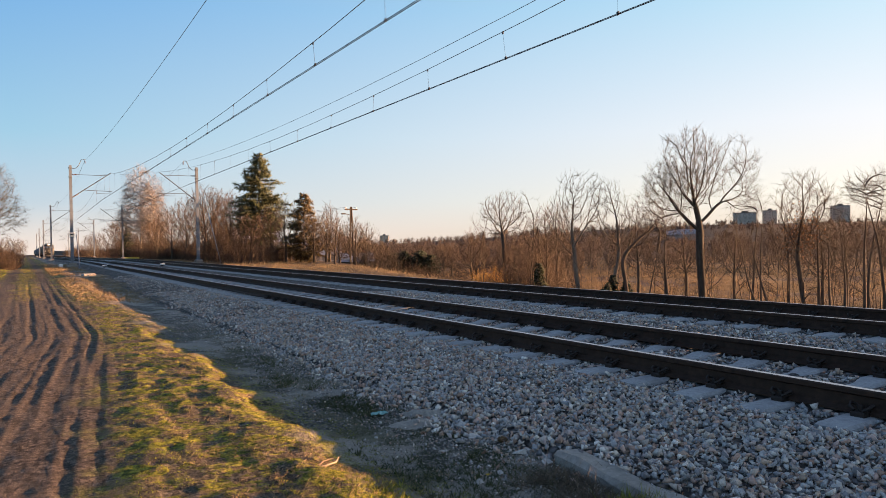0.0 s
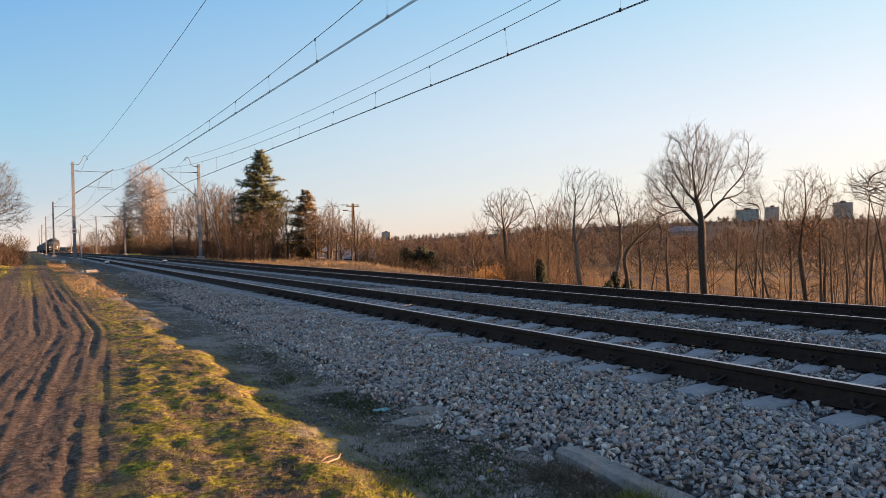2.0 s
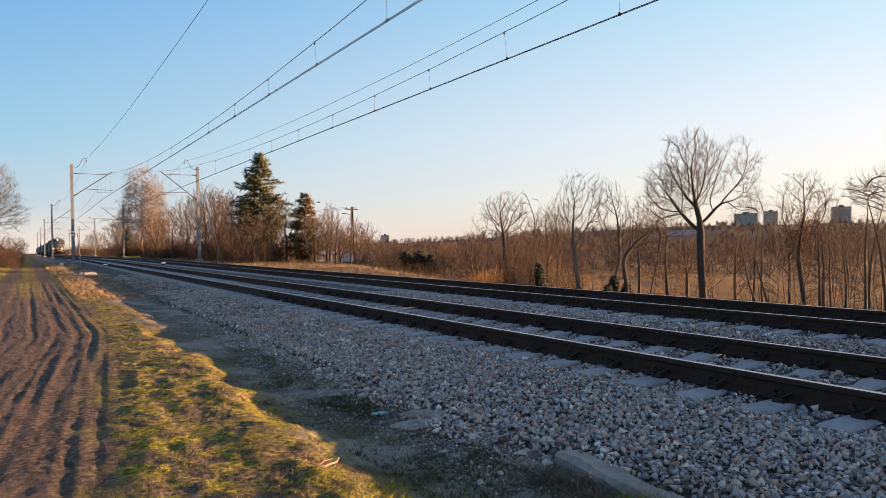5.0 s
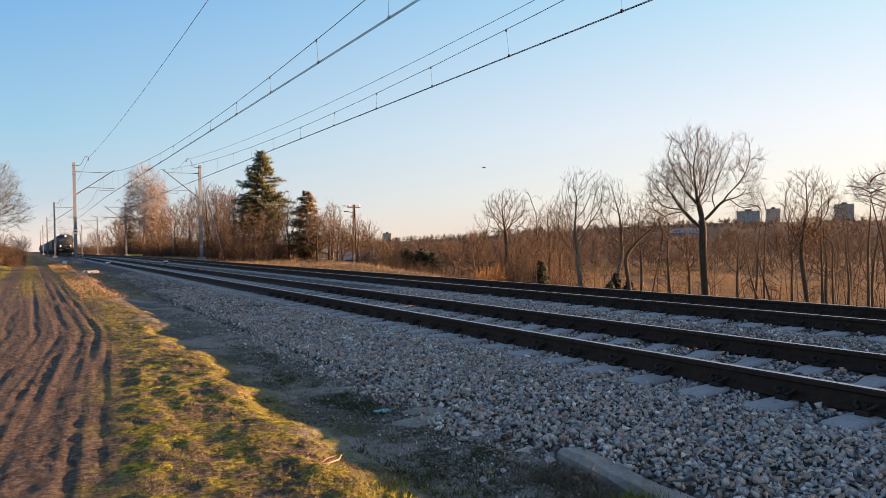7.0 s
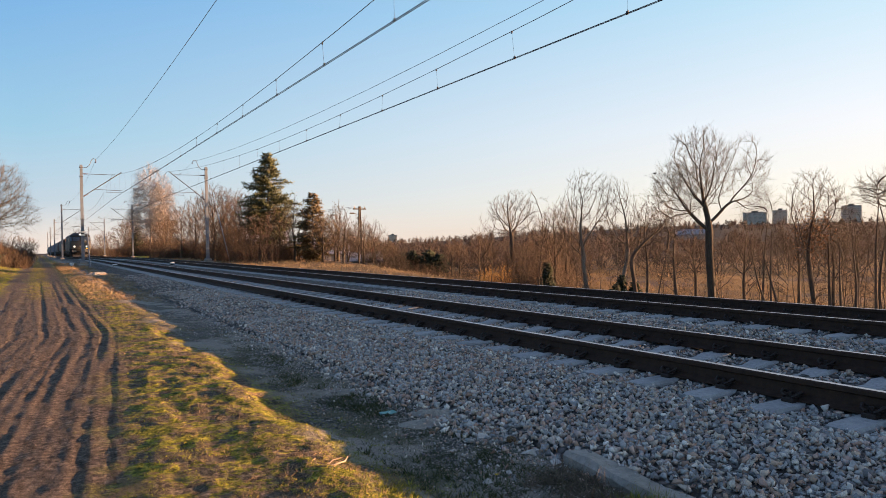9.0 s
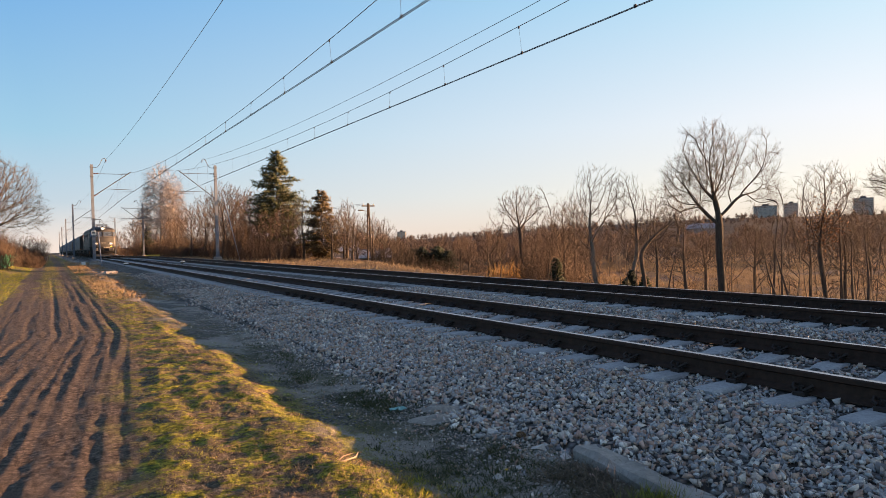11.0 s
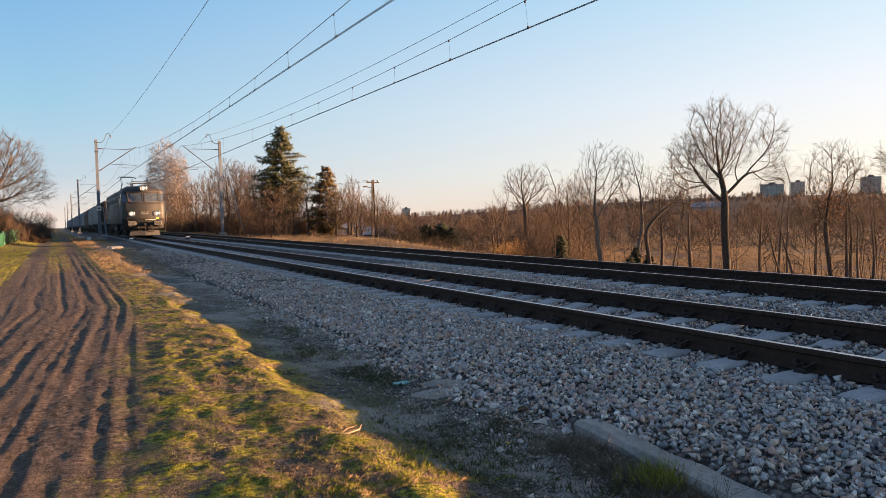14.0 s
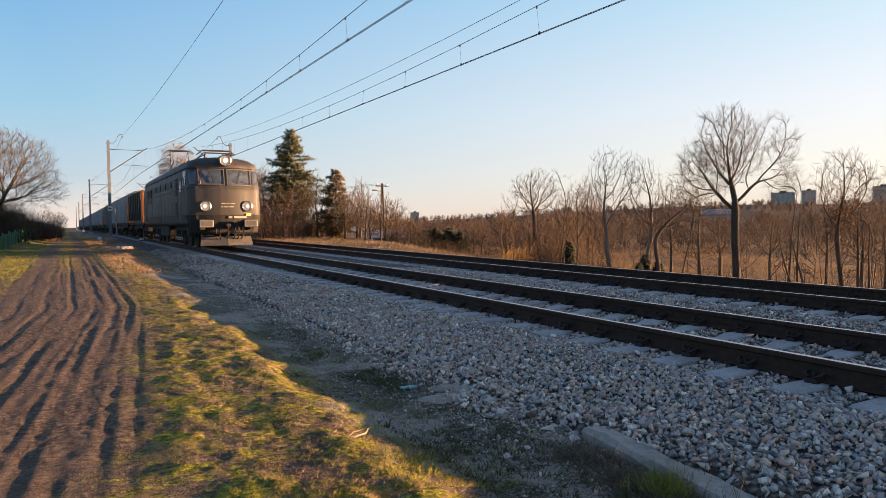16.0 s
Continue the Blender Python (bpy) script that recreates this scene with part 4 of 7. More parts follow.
def plan_ring(w, yf, yb, rf, rb, n=6, bow=0.0):
    """Outline of a body seen from above, nose towards -Y, corners rounded, nose bowed."""
    pts = []
    for k in range(n + 1):
        a = math.pi / 2 * k / n
        pts.append((w - rf + rf * math.sin(a), yf + rf - rf * math.cos(a)))
    for k in range(n + 1):
        a = math.pi / 2 * k / n
        pts.append((w - rb + rb * math.cos(a), yb - rb + rb * math.sin(a)))
    right = pts
    left = [(-x, y) for x, y in reversed(right)]
    mid = [(x, yf - bow * (1 - (x / (w - rf)) ** 2)) for x in np.linspace(-(w - rf), w - rf, 9)[1:-1]]
    return right + left + mid


def loft(bm, rings, cap_top=True, cap_bottom=True):
    vs = [[bm.verts.new(p) for p in ring] for ring in rings]
    n = len(vs[0])
    for a, b in zip(vs, vs[1:]):
        for k in range(n):
            bm.faces.new((a[k], a[(k + 1) % n], b[(k + 1) % n], b[k]))
    if cap_top:
        bm.faces.new(vs[-1])
    if cap_bottom:
        bm.faces.new(vs[0][::-1])
    return vs


M_LOCO = paint_material("dull_olive_grey_paint", (0.029, 0.029, 0.0265), (0.052, 0.047, 0.039), 0.5, 0.5)
M_LOCOROOF = paint_material("sooty_roof_paint", (0.026, 0.026, 0.028), (0.05, 0.043, 0.036), 0.55, 0.5)
M_UNDER = plain("sooty_underframe", (0.014, 0.013, 0.012), 0.8, 0.1, 0.4, 8, where="local")
M_CHROME = plain("lamp_ring_metal", (0.60, 0.58, 0.52), 0.25, 1.0, 0.1, 9, where="local")
M_LAMP = glow_material("lit_headlamp", (1.0, 0.93, 0.80), 3.0)
M_LENS = plain("lamp_reflector", (0.30, 0.28, 0.25), 0.35, 0.6, 0.1)
M_BUFFER = plain("pale_worn_buffer", (0.15, 0.142, 0.13), 0.5, 0.2, 0.3, 9, where="local")
M_PLOUGH = plain("grey_plough_steel", (0.075, 0.07, 0.062), 0.6, 0.1, 0.35, 5, where="local")
M_YELLOW = plain("yellow_plate", (0.75, 0.48, 0.03), 0.5)
M_MARK = plain("faded_white_lettering", (0.24, 0.23, 0.20), 0.6)
# blue-grey base colour paints the sky's reflection into the panes
M_GLASS = Mat("sky_tinted_cab_glass", 0.05, 0, 1.0).color((0.11, 0.15, 0.20)).m
M_GASKET = plain("worn_grey_gasket", (0.075, 0.072, 0.066), 0.6, 0, 0.2, 9, where="local")
M_REDSHAPE = plain("plain_red", (0.45, 0.07, 0.06), 0.5)
M_PANTO = plain("pantograph_steel", (0.028, 0.025, 0.025), 0.55, 0.3)
M_RUST = paint_material("orange_rust_paint", (0.22, 0.078, 0.022), (0.15, 0.065, 0.03), 0.7, 0.6)
M_TARP = paint_material("grey_wagon_tarpaulin", (0.21, 0.20, 0.19), (0.12, 0.10, 0.08), 0.7, 0.5)
M_TARPBLUE = paint_material("blue_grey_wagon_side", (0.13, 0.165, 0.22), (0.075, 0.068, 0.06), 0.6, 0.5)
M_DARKWAG = paint_material("dark_brown_wagon_paint", (0.038, 0.030, 0.027), (0.065, 0.048, 0.036), 0.7, 0.5)
M_BROWNWAG = paint_material("red_brown_wagon_paint", (0.09, 0.042, 0.03), (0.06, 0.042, 0.03), 0.7, 0.5)


def wheelset(parent, y, r, spin):
    bm = B()
    rod(bm, (-0.80, 0, 0), (0.80, 0, 0), 0.09, sides=8)
    for s in (-1, 1):
        rod(bm, (s * 0.68, 0, 0), (s * 0.715, 0, 0), r + 0.03, sides=24)
        rod(bm, (s * 0.715, 0, 0), (s * 0.82, 0, 0), r, r - 0.01, 24)
        rod(bm, (s * 0.82, 0, 0), (s * 0.84, 0, 0), r * 0.3, r * 0.2, 12)
        for k in range(6):
            a = k * math.tau / 6
            rod(bm, (s * 0.825, math.cos(a) * r * 0.55, math.sin(a) * r * 0.55), (s * 0.83, math.cos(a) * r * 0.55, math.sin(a) * r * 0.55), 0.05, sides=6)
    me = bm_mesh("wheelset", bm, M_UNDER)
    ob = part("wheelset", me, None, parent, m=pose(0, y, r))
    spin.append((ob, y, r))
    return ob


def bogie(parent, ys, r, side_x, spin, heavy=True):
    """Side frames, axle boxes and springs; the wheelsets are parts of the vehicle."""
    y0, y1 = ys[0] - 0.75, ys[-1] + 0.75
    bm = B()
    for s in (-1, 1):
        x = s * side_x
        box(bm, x - 0.07, x + 0.07, y0, y1, r + 0.12, r + 0.42, 0.03)
        for y in ys:
            box(bm, x - 0.12, x + 0.12, y - 0.2, y + 0.2, r - 0.17, r + 0.17, 0.04)
            for d in (-0.42, 0.42):
                if heavy:
                    for k in range(4):
                        rod(bm, (x, y + d, r - 0.10 + k * 0.07), (x, y + d, r - 0.06 + k * 0.07), 0.10, sides=9)
            box(bm, x - 0.05, x + 0.05, y - 0.62, y + 0.62, r - 0.16, r - 0.08, 0.02)
    for y in (y0 + 0.1, y1 - 0.1, (y0 + y1) / 2):
        box(bm, -side_x, side_x, y - 0.1, y + 0.1, r + 0.1, r + 0.35)
    part("bogie_frame", bm, M_UNDER, parent)
    for y in ys:
        wheelset(parent, y, r, spin)


def patch(bm, quad, off):
    """A thin raised panel over four corners, pushed out by off along its normal."""
    q = [Vector(p) for p in quad]
    n = (q[1] - q[0]).cross(q[3] - q[0]).normalized()
    lo = [bm.verts.new(p) for p in q]
    hi = [bm.verts.new(p + n * off) for p in q]
    bm.faces.new(hi)
    for k in range(4):
        bm.faces.new((lo[k], lo[(k + 1) % 4], hi[(k + 1) % 4], hi[k]))
    bm.faces.new(lo[::-1])


def locomotive():
    spin = []
    t = thing("electric_locomotive", "dirty olive-grey electric freight locomotive with lit headlamps", "locomotive")
    L, W = 18.3, 1.49
    bm = B()
    rings = []
    # height, half width, how far the nose is set back, corner radius
    for z, w, back, rf in ((1.02, 1.46, 0.08, 0.40), (1.10, 1.49, 0.05, 0.42), (1.60, 1.49, 0.0, 0.42), (2.40, 1.49, 0.02, 0.44), (2.50, 1.49, 0.04, 0.45), (2.57, 1.48, 0.08, 0.45), (3.24, 1.43, 0.24, 0.46), (3.34, 1.42, 0.26, 0.46)):
        rings.append([(x, y, z) for x, y in plan_ring(w, back, L - back, rf, rf, 6, 0.20)])
    loft(bm, rings, False)
    part("body", bm, M_LOCO, t, "dull olive-grey body with dust streaks", flat=False)
    bm = B()
    rings = []
    for z, w, back, rf in ((3.34, 1.44, 0.22, 0.46), (3.39, 1.44, 0.20, 0.46), (3.57, 1.36, 0.30, 0.50), (3.72, 1.18, 0.46, 0.55), (3.82, 0.88, 0.72, 0.55), (3.88, 0.45, 1.10, 0.4)):
        rings.append([(x, y, z) for x, y in plan_ring(w, back, L - back, rf, rf, 6, 0.20)])
    loft(bm, rings, True, True)
    part("roof", bm, M_LOCOROOF, t, "dark sooty rounded roof", flat=False)

    # surface of the nose at (x, z)
    def nose(x, z, out=0.0):
        back = np.interp(z, (1.1, 2.40, 2.57, 3.24, 3.34), (0, 0.02, 0.08, 0.24, 0.26))
        w = np.interp(z, (1.1, 2.57, 3.24), (1.49, 1.48, 1.43)) - 0.44
        if abs(x) <= w:
            y = back - 0.20 * (1 - (x / w) ** 2)
        else:
            u = min(0.999, (abs(x) - w) / 0.44)
            y = back + 0.44 * (1 - math.sqrt(1 - u * u))
        return (x, y - out, z)

    # windscreens: two panes, frames, wipers
    for s in (-1, 1):
        xa, xb = 0.07, 1.04
        bm = B()
        steps = 6
        rows = []
        for z in (2.66, 2.97, 3.28):
            rows.append([bm.verts.new(nose(s * (xa + (xb - xa) * k / steps), z, 0.012)) for k in range(steps + 1)])
        for a, b in zip(rows, rows[1:]):
            for k in range(steps):
                bm.faces.new((a[k], a[k + 1], b[k + 1], b[k]))
        bmesh.ops.solidify(bm, geom=bm.faces[:], thickness=0.012)
        wind = part("windscreen", bm, M_GLASS, t, "dark windscreen pane", flat=False)
        bm = B()
        for z0, z1 in ((2.625, 2.665), (3.275, 3.315)):
            for k in range(steps):
                xk, xl = xa + (xb - xa) * k / steps, xa + (xb - xa) * (k + 1) / steps
                q = [nose(s * xk, z0, 0.02), nose(s * xl, z0, 0.02), nose(s * xl, z1, 0.02), nose(s * xk, z1, 0.02)]
                patch(bm, q if s > 0 else q[::-1], 0.02)
        for xk, xl in ((xa - 0.025, xa + 0.015), (xb - 0.015, xb + 0.025)):
            q = [nose(s * xk, 2.625, 0.02), nose(s * xl, 2.625, 0.02), nose(s * xl, 3.315, 0.02), nose(s * xk, 3.315, 0.02)]
            patch(bm, q if s > 0 else q[::-1], 0.02)
        part("frame", bm, M_GASKET, wind, "worn grey window gasket")
        bm = B()
        rod(bm, nose(s * 0.70, 3.27, 0.05), nose(s * 0.55, 2.95, 0.05), 0.009, sides=5)
        rod(bm, nose(s * 0.55, 3.05, 0.045), nose(s * 0.50, 2.74, 0.045), 0.009, sides=5)
        part("wiper", bm, M_UNDER, wind)
        # quarter window wrapped round the corner, and the side window behind it
        bm = B()
        rows = []
        for z in (2.68, 2.98, 3.26):
            rows.append([bm.verts.new(nose(s * (1.13 + 0.052 * k), z, 0.012)) for k in range(6)])
        for a, b in zip(rows, rows[1:]):
            for k in range(5):
                bm.faces.new((a[k], a[k + 1], b[k + 1], b[k]))
        bmesh.ops.solidify(bm, geom=bm.faces[:], thickness=0.012)
        part("quarter_window", bm, M_GLASS, t, "curved corner pane with the sky's reflection in its colour", flat=False)
        bm = B()
        rows = []
        for z in (2.66, 3.26):
            rows.append([bm.verts.new((s * (1.505 - (z - 2.57) * 0.075), 0.62 + (z - 2.6) * 0.10 + k * 0.75, z)) for k in range(2)])
        bm.faces.new((rows[0][0], rows[0][1], rows[1][1], rows[1][0]))
        bmesh.ops.solidify(bm, geom=bm.faces[:], thickness=0.02)
        part("side_window", bm, M_GLASS, t, "dark cab side window")
    # made-up red shape for an unidentified reddish smudge low on the windscreen
    bm = B()
    c = nose(-1.0, 2.70, 0.03)
    rod(bm, c, (c[0], c[1], c[2] + 0.05), 0.03, 0.022, 8)
    rod(bm, (c[0], c[1], c[2] + 0.05), (c[0], c[1], c[2] + 0.10), 0.022, 0.035, 8)
    part("red_trinket", bm, M_REDSHAPE, t, "small unidentified red shape at the windscreen")
    # belt line and eave rail
    for z, r in ((2.53, 0.022), (3.36, 0.03), (1.42, 0.018)):
        bm = B()
        w = 1.50 if z < 3 else 1.45
        back = float(np.interp(z, (1.1, 2.40, 2.57, 3.24, 3.34), (0, 0.02, 0.08, 0.24, 0.26)))
        ring = plan_ring(w, back - 0.012, L - back + 0.012, 0.44, 0.44, 6, 0.20)
        n = len(ring)
        tube(bm, [(*ring[k % n], z) for k in range(n + 1)], r, 5)
        part("belt_trim" if z < 3 else "rain_strip", bm, M_LOCOROOF, t)
    # lamps
    for s in (-1, 1):
        c = nose(s * 0.84, 1.77)
        bm = B()
        rod(bm, (c[0], c[1] + 0.12, c[2]), (c[0], c[1] - 0.09, c[2]), 0.225, 0.215, 24)
        lamp = part("headlamp", bm, M_LOCO, t, "round lit headlamp in a metal ring")
        bm = B()
        tube(bm, [(c[0] + 0.20 * math.cos(k * math.tau / 24), c[1] - 0.095, c[2] + 0.20 * math.sin(k * math.tau / 24)) for k in range(25)], 0.024, 6)
        part("lamp_ring", bm, M_CHROME, lamp)
        bm = B()
        rod(bm, (c[0], c[1] - 0.088, c[2]), (c[0], c[1] - 0.096, c[2]), 0.185, 0.17, 24)
        part("reflector", bm, M_LENS, lamp)
        bm = B()
        rod(bm, (c[0] + s * 0.02, c[1] - 0.094, c[2]), (c[0] + s * 0.02, c[1] - 0.110, c[2]), 0.06, 0.045, 16)
        part("bulb", bm, M_LAMP, lamp, "glowing white bulb")
    bm = B()
    rod(bm, (0, 0.55, 3.66), (0, -0.10, 3.66), 0.25, 0.24, 24)
    lamp = part("top_headlamp", bm, M_LOCOROOF, t, "big lit headlamp on the roof edge")
    bm = B()
    tube(bm, [(0.222 * math.cos(k * math.tau / 24), -0.11, 3.66 + 0.222 * math.sin(k * math.tau / 24)) for k in range(25)], 0.026, 6)
    part("lamp_ring", bm, M_CHROME, lamp)
    bm = B()
    rod(bm, (0, -0.10, 3.66), (0, -0.108, 3.66), 0.205, 0.19, 24)
    part("reflector", bm, M_LENS, lamp)
    bm = B()
    rod(bm, (0, -0.106, 3.66), (0, -0.125, 3.66), 0.08, 0.06, 16)
    part("bulb", bm, M_LAMP, lamp, "glowing white bulb")
    for s in (-1, 1):
        bm = B()
        rod(bm, (s * 0.42, 0.35, 3.48), (s * 0.42, 0.12, 3.46), 0.075, 0.085, 12)
        part("horn", bm, M_UNDER, t)
    # lettering as plain bars
    bm = B()
    for z, xs in ((1.88, ((-0.22, -0.02), (0.02, 0.12), (0.16, 0.34))), (1.75, ((-0.22, -0.15), (-0.12, 0.06), (0.10, 0.28)))):
        for a, b in xs:
            patch(bm, [nose(a, z - 0.026, 0.008), nose(b, z - 0.026, 0.008), nose(b, z + 0.026, 0.008), nose(a, z + 0.026, 0.008)], 0.004)
    part("lettering_bars", bm, M_MARK, t, "faded white bars of lettering")
    bm = B()
    for a, b in ((0.05, 0.2), (0.26, 0.8)):
        patch(bm, [nose(a, 1.27, 0.075), nose(b, 1.27, 0.075), nose(b, 1.36, 0.075), nose(a, 1.36, 0.075)], 0.004)
    part("lettering_bars", bm, M_MARK, t, "faded white bars of lettering")
    bm = B()
    patch(bm, [nose(0.80, 1.36, 0.075), nose(1.0, 1.38, 0.075), nose(1.0, 1.48, 0.075), nose(0.80, 1.46, 0.075)], 0.01)
    part("warning_plate", bm, M_YELLOW, t, "small yellow plate")
    # dark buffer beam, buffers, hoses, coupling, plough
    bm = B()
    loft(bm, [[(x, y, z) for x, y in plan_ring(w, yf, 0.9, 0.42, 0.1, 6, 0.20)] for z, w, yf in ((0.62, 1.38, 0.10), (0.70, 1.40, 0.02), (1.34, 1.505, -0.03), (1.40, 1.505, -0.03))])
    part("buffer_beam", bm, M_UNDER, t, "black buffer beam")
    for s in (-1, 1):
        bm = B()
        box(bm, s * 1.0 - 0.10, s * 1.0 + 0.10, -0.28, -0.03, 0.80, 1.24, 0.02)
        part("bracket", bm, M_UNDER, t)
    for s in (-1, 1):
        bm = B()
        rod(bm, (s * 0.885, 0.0, 1.05), (s * 0.885, -0.34, 1.05), 0.13, sides=14)
        rod(bm, (s * 0.885, -0.30, 1.05), (s * 0.885, -0.52, 1.05), 0.09, sides=14)
        bf = part("buffer", bm, M_UNDER, t)
        bm = B()
        box(bm, s * 0.885 - 0.28, s * 0.885 + 0.28, -0.58, -0.52, 0.90, 1.21, 0.07)
        part("buffer_plate", bm, M_BUFFER, bf, "pale rectangular buffer plate")
        bm = B()
        box(bm, s * 0.885 - 0.20, s * 0.885 + 0.20, -0.586, -0.578, 0.96, 1.15, 0.0)
        part("worn_face", bm, M_PLOUGH, bf, "rubbed grey face")
    bm = B()
    tube(bm, [(0, -0.02, 1.0), (0, -0.3, 0.98), (0.0, -0.38, 0.9), (0, -0.36, 0.7), (0, -0.3, 0.55)], 0.05, 7)
    box(bm, -0.09, 0.09, -0.44, -0.22, 0.92, 1.05, 0.02)
    part("screw_coupling", bm, M_UNDER, t)
    for x in (-0.45, -0.3, 0.3, 0.45, 0.62):
        bm = B()
        tube(bm, [(x, -0.02, 0.92), (x, -0.2, 0.9), (x * 1.05, -0.3, 0.7), (x * 0.95, -0.26, 0.48), (x * 0.9, -0.15, 0.42)], 0.026, 6)
        part("brake_hose", bm, M_UNDER, t)
    bm = B()
    for s in (-1, 1):
        pa = [(s * 1.06, -0.12, 0.14), (0, -0.34, 0.14), (0, -0.10, 0.50), (s * 1.00, 0.06, 0.50)]
        patch(bm, pa if s < 0 else [pa[1], pa[0], pa[3], pa[2]], 0.03)
    part("plough", bm, M_PLOUGH, t, "dusty grey plough plate")
    for s in (-1, 1):
        bm = B()
        for k in range(3):
            box(bm, s * 1.36 - 0.12, s * 1.36 + 0.12, 0.15, 0.5, 0.35 + 0.28 * k, 0.38 + 0.28 * k, 0.01)
        rod(bm, (s * 1.47, 0.2, 0.3), (s * 1.47, 0.2, 1.1), 0.018, sides=5)
        part("cab_step", bm, M_UNDER, t)
        # handrails and doors
        for y in (1.62, 2.42, L - 1.62, L - 2.42):
            bm = B()
            tube(bm, [(s * 1.50, y, 1.25), (s * 1.56, y, 1.30), (s * 1.56, y, 2.95), (s * 1.49, y, 3.0)], 0.02, 6)
            part("handrail", bm, M_BUFFER, t)
        for y in (1.7, L - 2.35):
            bm = B()
            patch(bm, [(s * 1.492, y, 1.2), (s * 1.492, y + 0.65, 1.2), (s * 1.47, y + 0.65, 3.0), (s * 1.47, y, 3.0)][:: s], 0.015)
            door = part("cab_door", bm, M_LOCO, t)
            bm = B()
            patch(bm, [(s * 1.50, y + 0.12, 2.4), (s * 1.50, y + 0.53, 2.4), (s * 1.485, y + 0.53, 2.9), (s * 1.485, y + 0.12, 2.9)][:: s], 0.012)
            part("door_window", bm, M_GLASS, door)
        # tall openings behind the cab door and grilles along the machine room
        for y, z0, z1 in ((3.1, 2.30, 3.05), (3.1, 1.35, 2.0), (13.4, 2.2, 3.0), (14.6, 2.2, 3.0)):
            bm = B()
            box(bm, s * 1.49 - 0.012, s * 1.49 + 0.012, y, y + 0.6, z0, z1, 0.01)
            pane = part("side_opening", bm, M_UNDER, t, "dark tall side opening")
            bm = B()
            for j in range(6):
                z = z0 + 0.05 + j * (z1 - z0 - 0.1) / 6
                box(bm, s * 1.50 - 0.012, s * 1.50 + 0.012, y + 0.03, y + 0.57, z, z + 0.035)
            part("slat", bm, M_LOCOROOF, pane)
        for k in range(4):
            bm = B()
            box(bm, s * 1.485 - 0.02, s * 1.485 + 0.02, 5.0 + k * 2.05, 6.5 + k * 2.05, 2.72, 3.02, 0.01)
            part("grille", bm, M_LOCOROOF, t)
        for y in (2.85, 4.6, 8.9, 13.1, 15.6):
            bm = B()
            box(bm, s * 1.49 - 0.008, s * 1.49 + 0.008, y, y + 0.03, 1.15, 3.1)
            part("panel_seam", bm, M_LOCO, t)
        bm = B()
        box(bm, s * 1.1 - 0.22, s * 1.1 + 0.22, 7.5, 10.8, 0.42, 0.98, 0.06)
        part("equipment_box", bm, M_UNDER, t)
        bm = B()
        tube(bm, [(s * 1.15, 1.2, 3.48), (s * 1.15, L - 1.2, 3.48)], 0.03, 6)
        part("roof_rail", bm, M_LOCOROOF, t)
    bm = B()
    box(bm, -1.3, 1.3, 0.4, L - 0.4, 0.95, 1.05)
    part("underframe", bm, M_UNDER, t)
    bogie(t, (2.35, 4.1, 5.85), 0.625, 1.08, spin)
    bogie(t, (L - 5.85, L - 4.1, L - 2.35), 0.625, 1.08, spin)
    # roof gear: folded pantograph near the nose, raised one at the rear
    bm = B()
    for s in (-1, 1):
        tube(bm, [(s * 0.55, 1.3, 4.02), (s * 0.55, 3.6, 4.02)], 0.025, 5)
        tube(bm, [(s * 0.5, 1.5, 4.05), (s * 0.42, 2.5, 4.2), (s * 0.5, 3.4, 4.07)], 0.02, 5)
        for y in (1.4, 3.5):
            rod(bm, (s * 0.55, y, 3.80), (s * 0.55, y, 4.02), 0.05, 0.04, 8)
    for y in (1.75, 2.1):
        tube(bm, [(-0.78, y, 4.06), (-0.58, y, 4.24), (0.58, y, 4.24), (0.78, y, 4.06)], 0.022, 5)
    tube(bm, [(-0.62, 1.3, 4.08), (0.62, 1.3, 4.08)], 0.03, 5)
    part("folded_pantograph", bm, M_PANTO, t, "folded dark steel pantograph")
    bm = B()
    yb = L - 5.4
    for s in (-1, 1):
        tube(bm, [(s * 0.55, yb - 0.9, 4.05), (s * 0.55, yb + 0.9, 4.05)], 0.028, 5)
        tube(bm, [(s * 0.5, yb + 0.7, 4.05), (s * 0.38, yb - 0.75, 4.62), (s * 0.5, yb, 5.22)], 0.024, 5)
        tube(bm, [(s * 0.5, yb - 0.7, 4.05), (s * 0.38, yb + 0.75, 4.62), (s * 0.5, yb, 5.22)], 0.024, 5)
        for y in (yb - 0.8, yb + 0.8):
            rod(bm, (s * 0.55, y, 3.80), (s * 0.55, y, 4.05), 0.05, 0.04, 8)
    for d in (-0.18, 0.18):
        tube(bm, [(-0.80, yb + d, 5.10), (-0.6, yb + d, 5.27), (0.6, yb + d, 5.27), (0.80, yb + d, 5.10)], 0.022, 5)
    rod(bm, (-0.5, yb, 5.22), (0.5, yb, 5.22), 0.02, sides=5)
    part("raised_pantograph", bm, M_PANTO, t, "raised dark steel pantograph")
    bm = B()
    for y in (4.2, 5.0, 6.4, 7.6, 9.0, 10.6):
        rod(bm, (0.3, y, 3.80), (0.3, y, 4.1), 0.06, 0.04, 8)
        box(bm, -0.6, -0.1, y, y + 0.5, 3.82, 3.98, 0.03)
    tube(bm, [(0.3, 3.6, 4.1), (0.3, L - 4.2, 4.1)], 0.02, 5)
    for k in range(5):
        box(bm, -0.75, 0.75, 4.6 + 1.4 * k, 5.4 + 1.4 * k, 3.84, 4.02, 0.02)
    part("roof_conductors", bm, M_PANTO, t)
    return t, spin


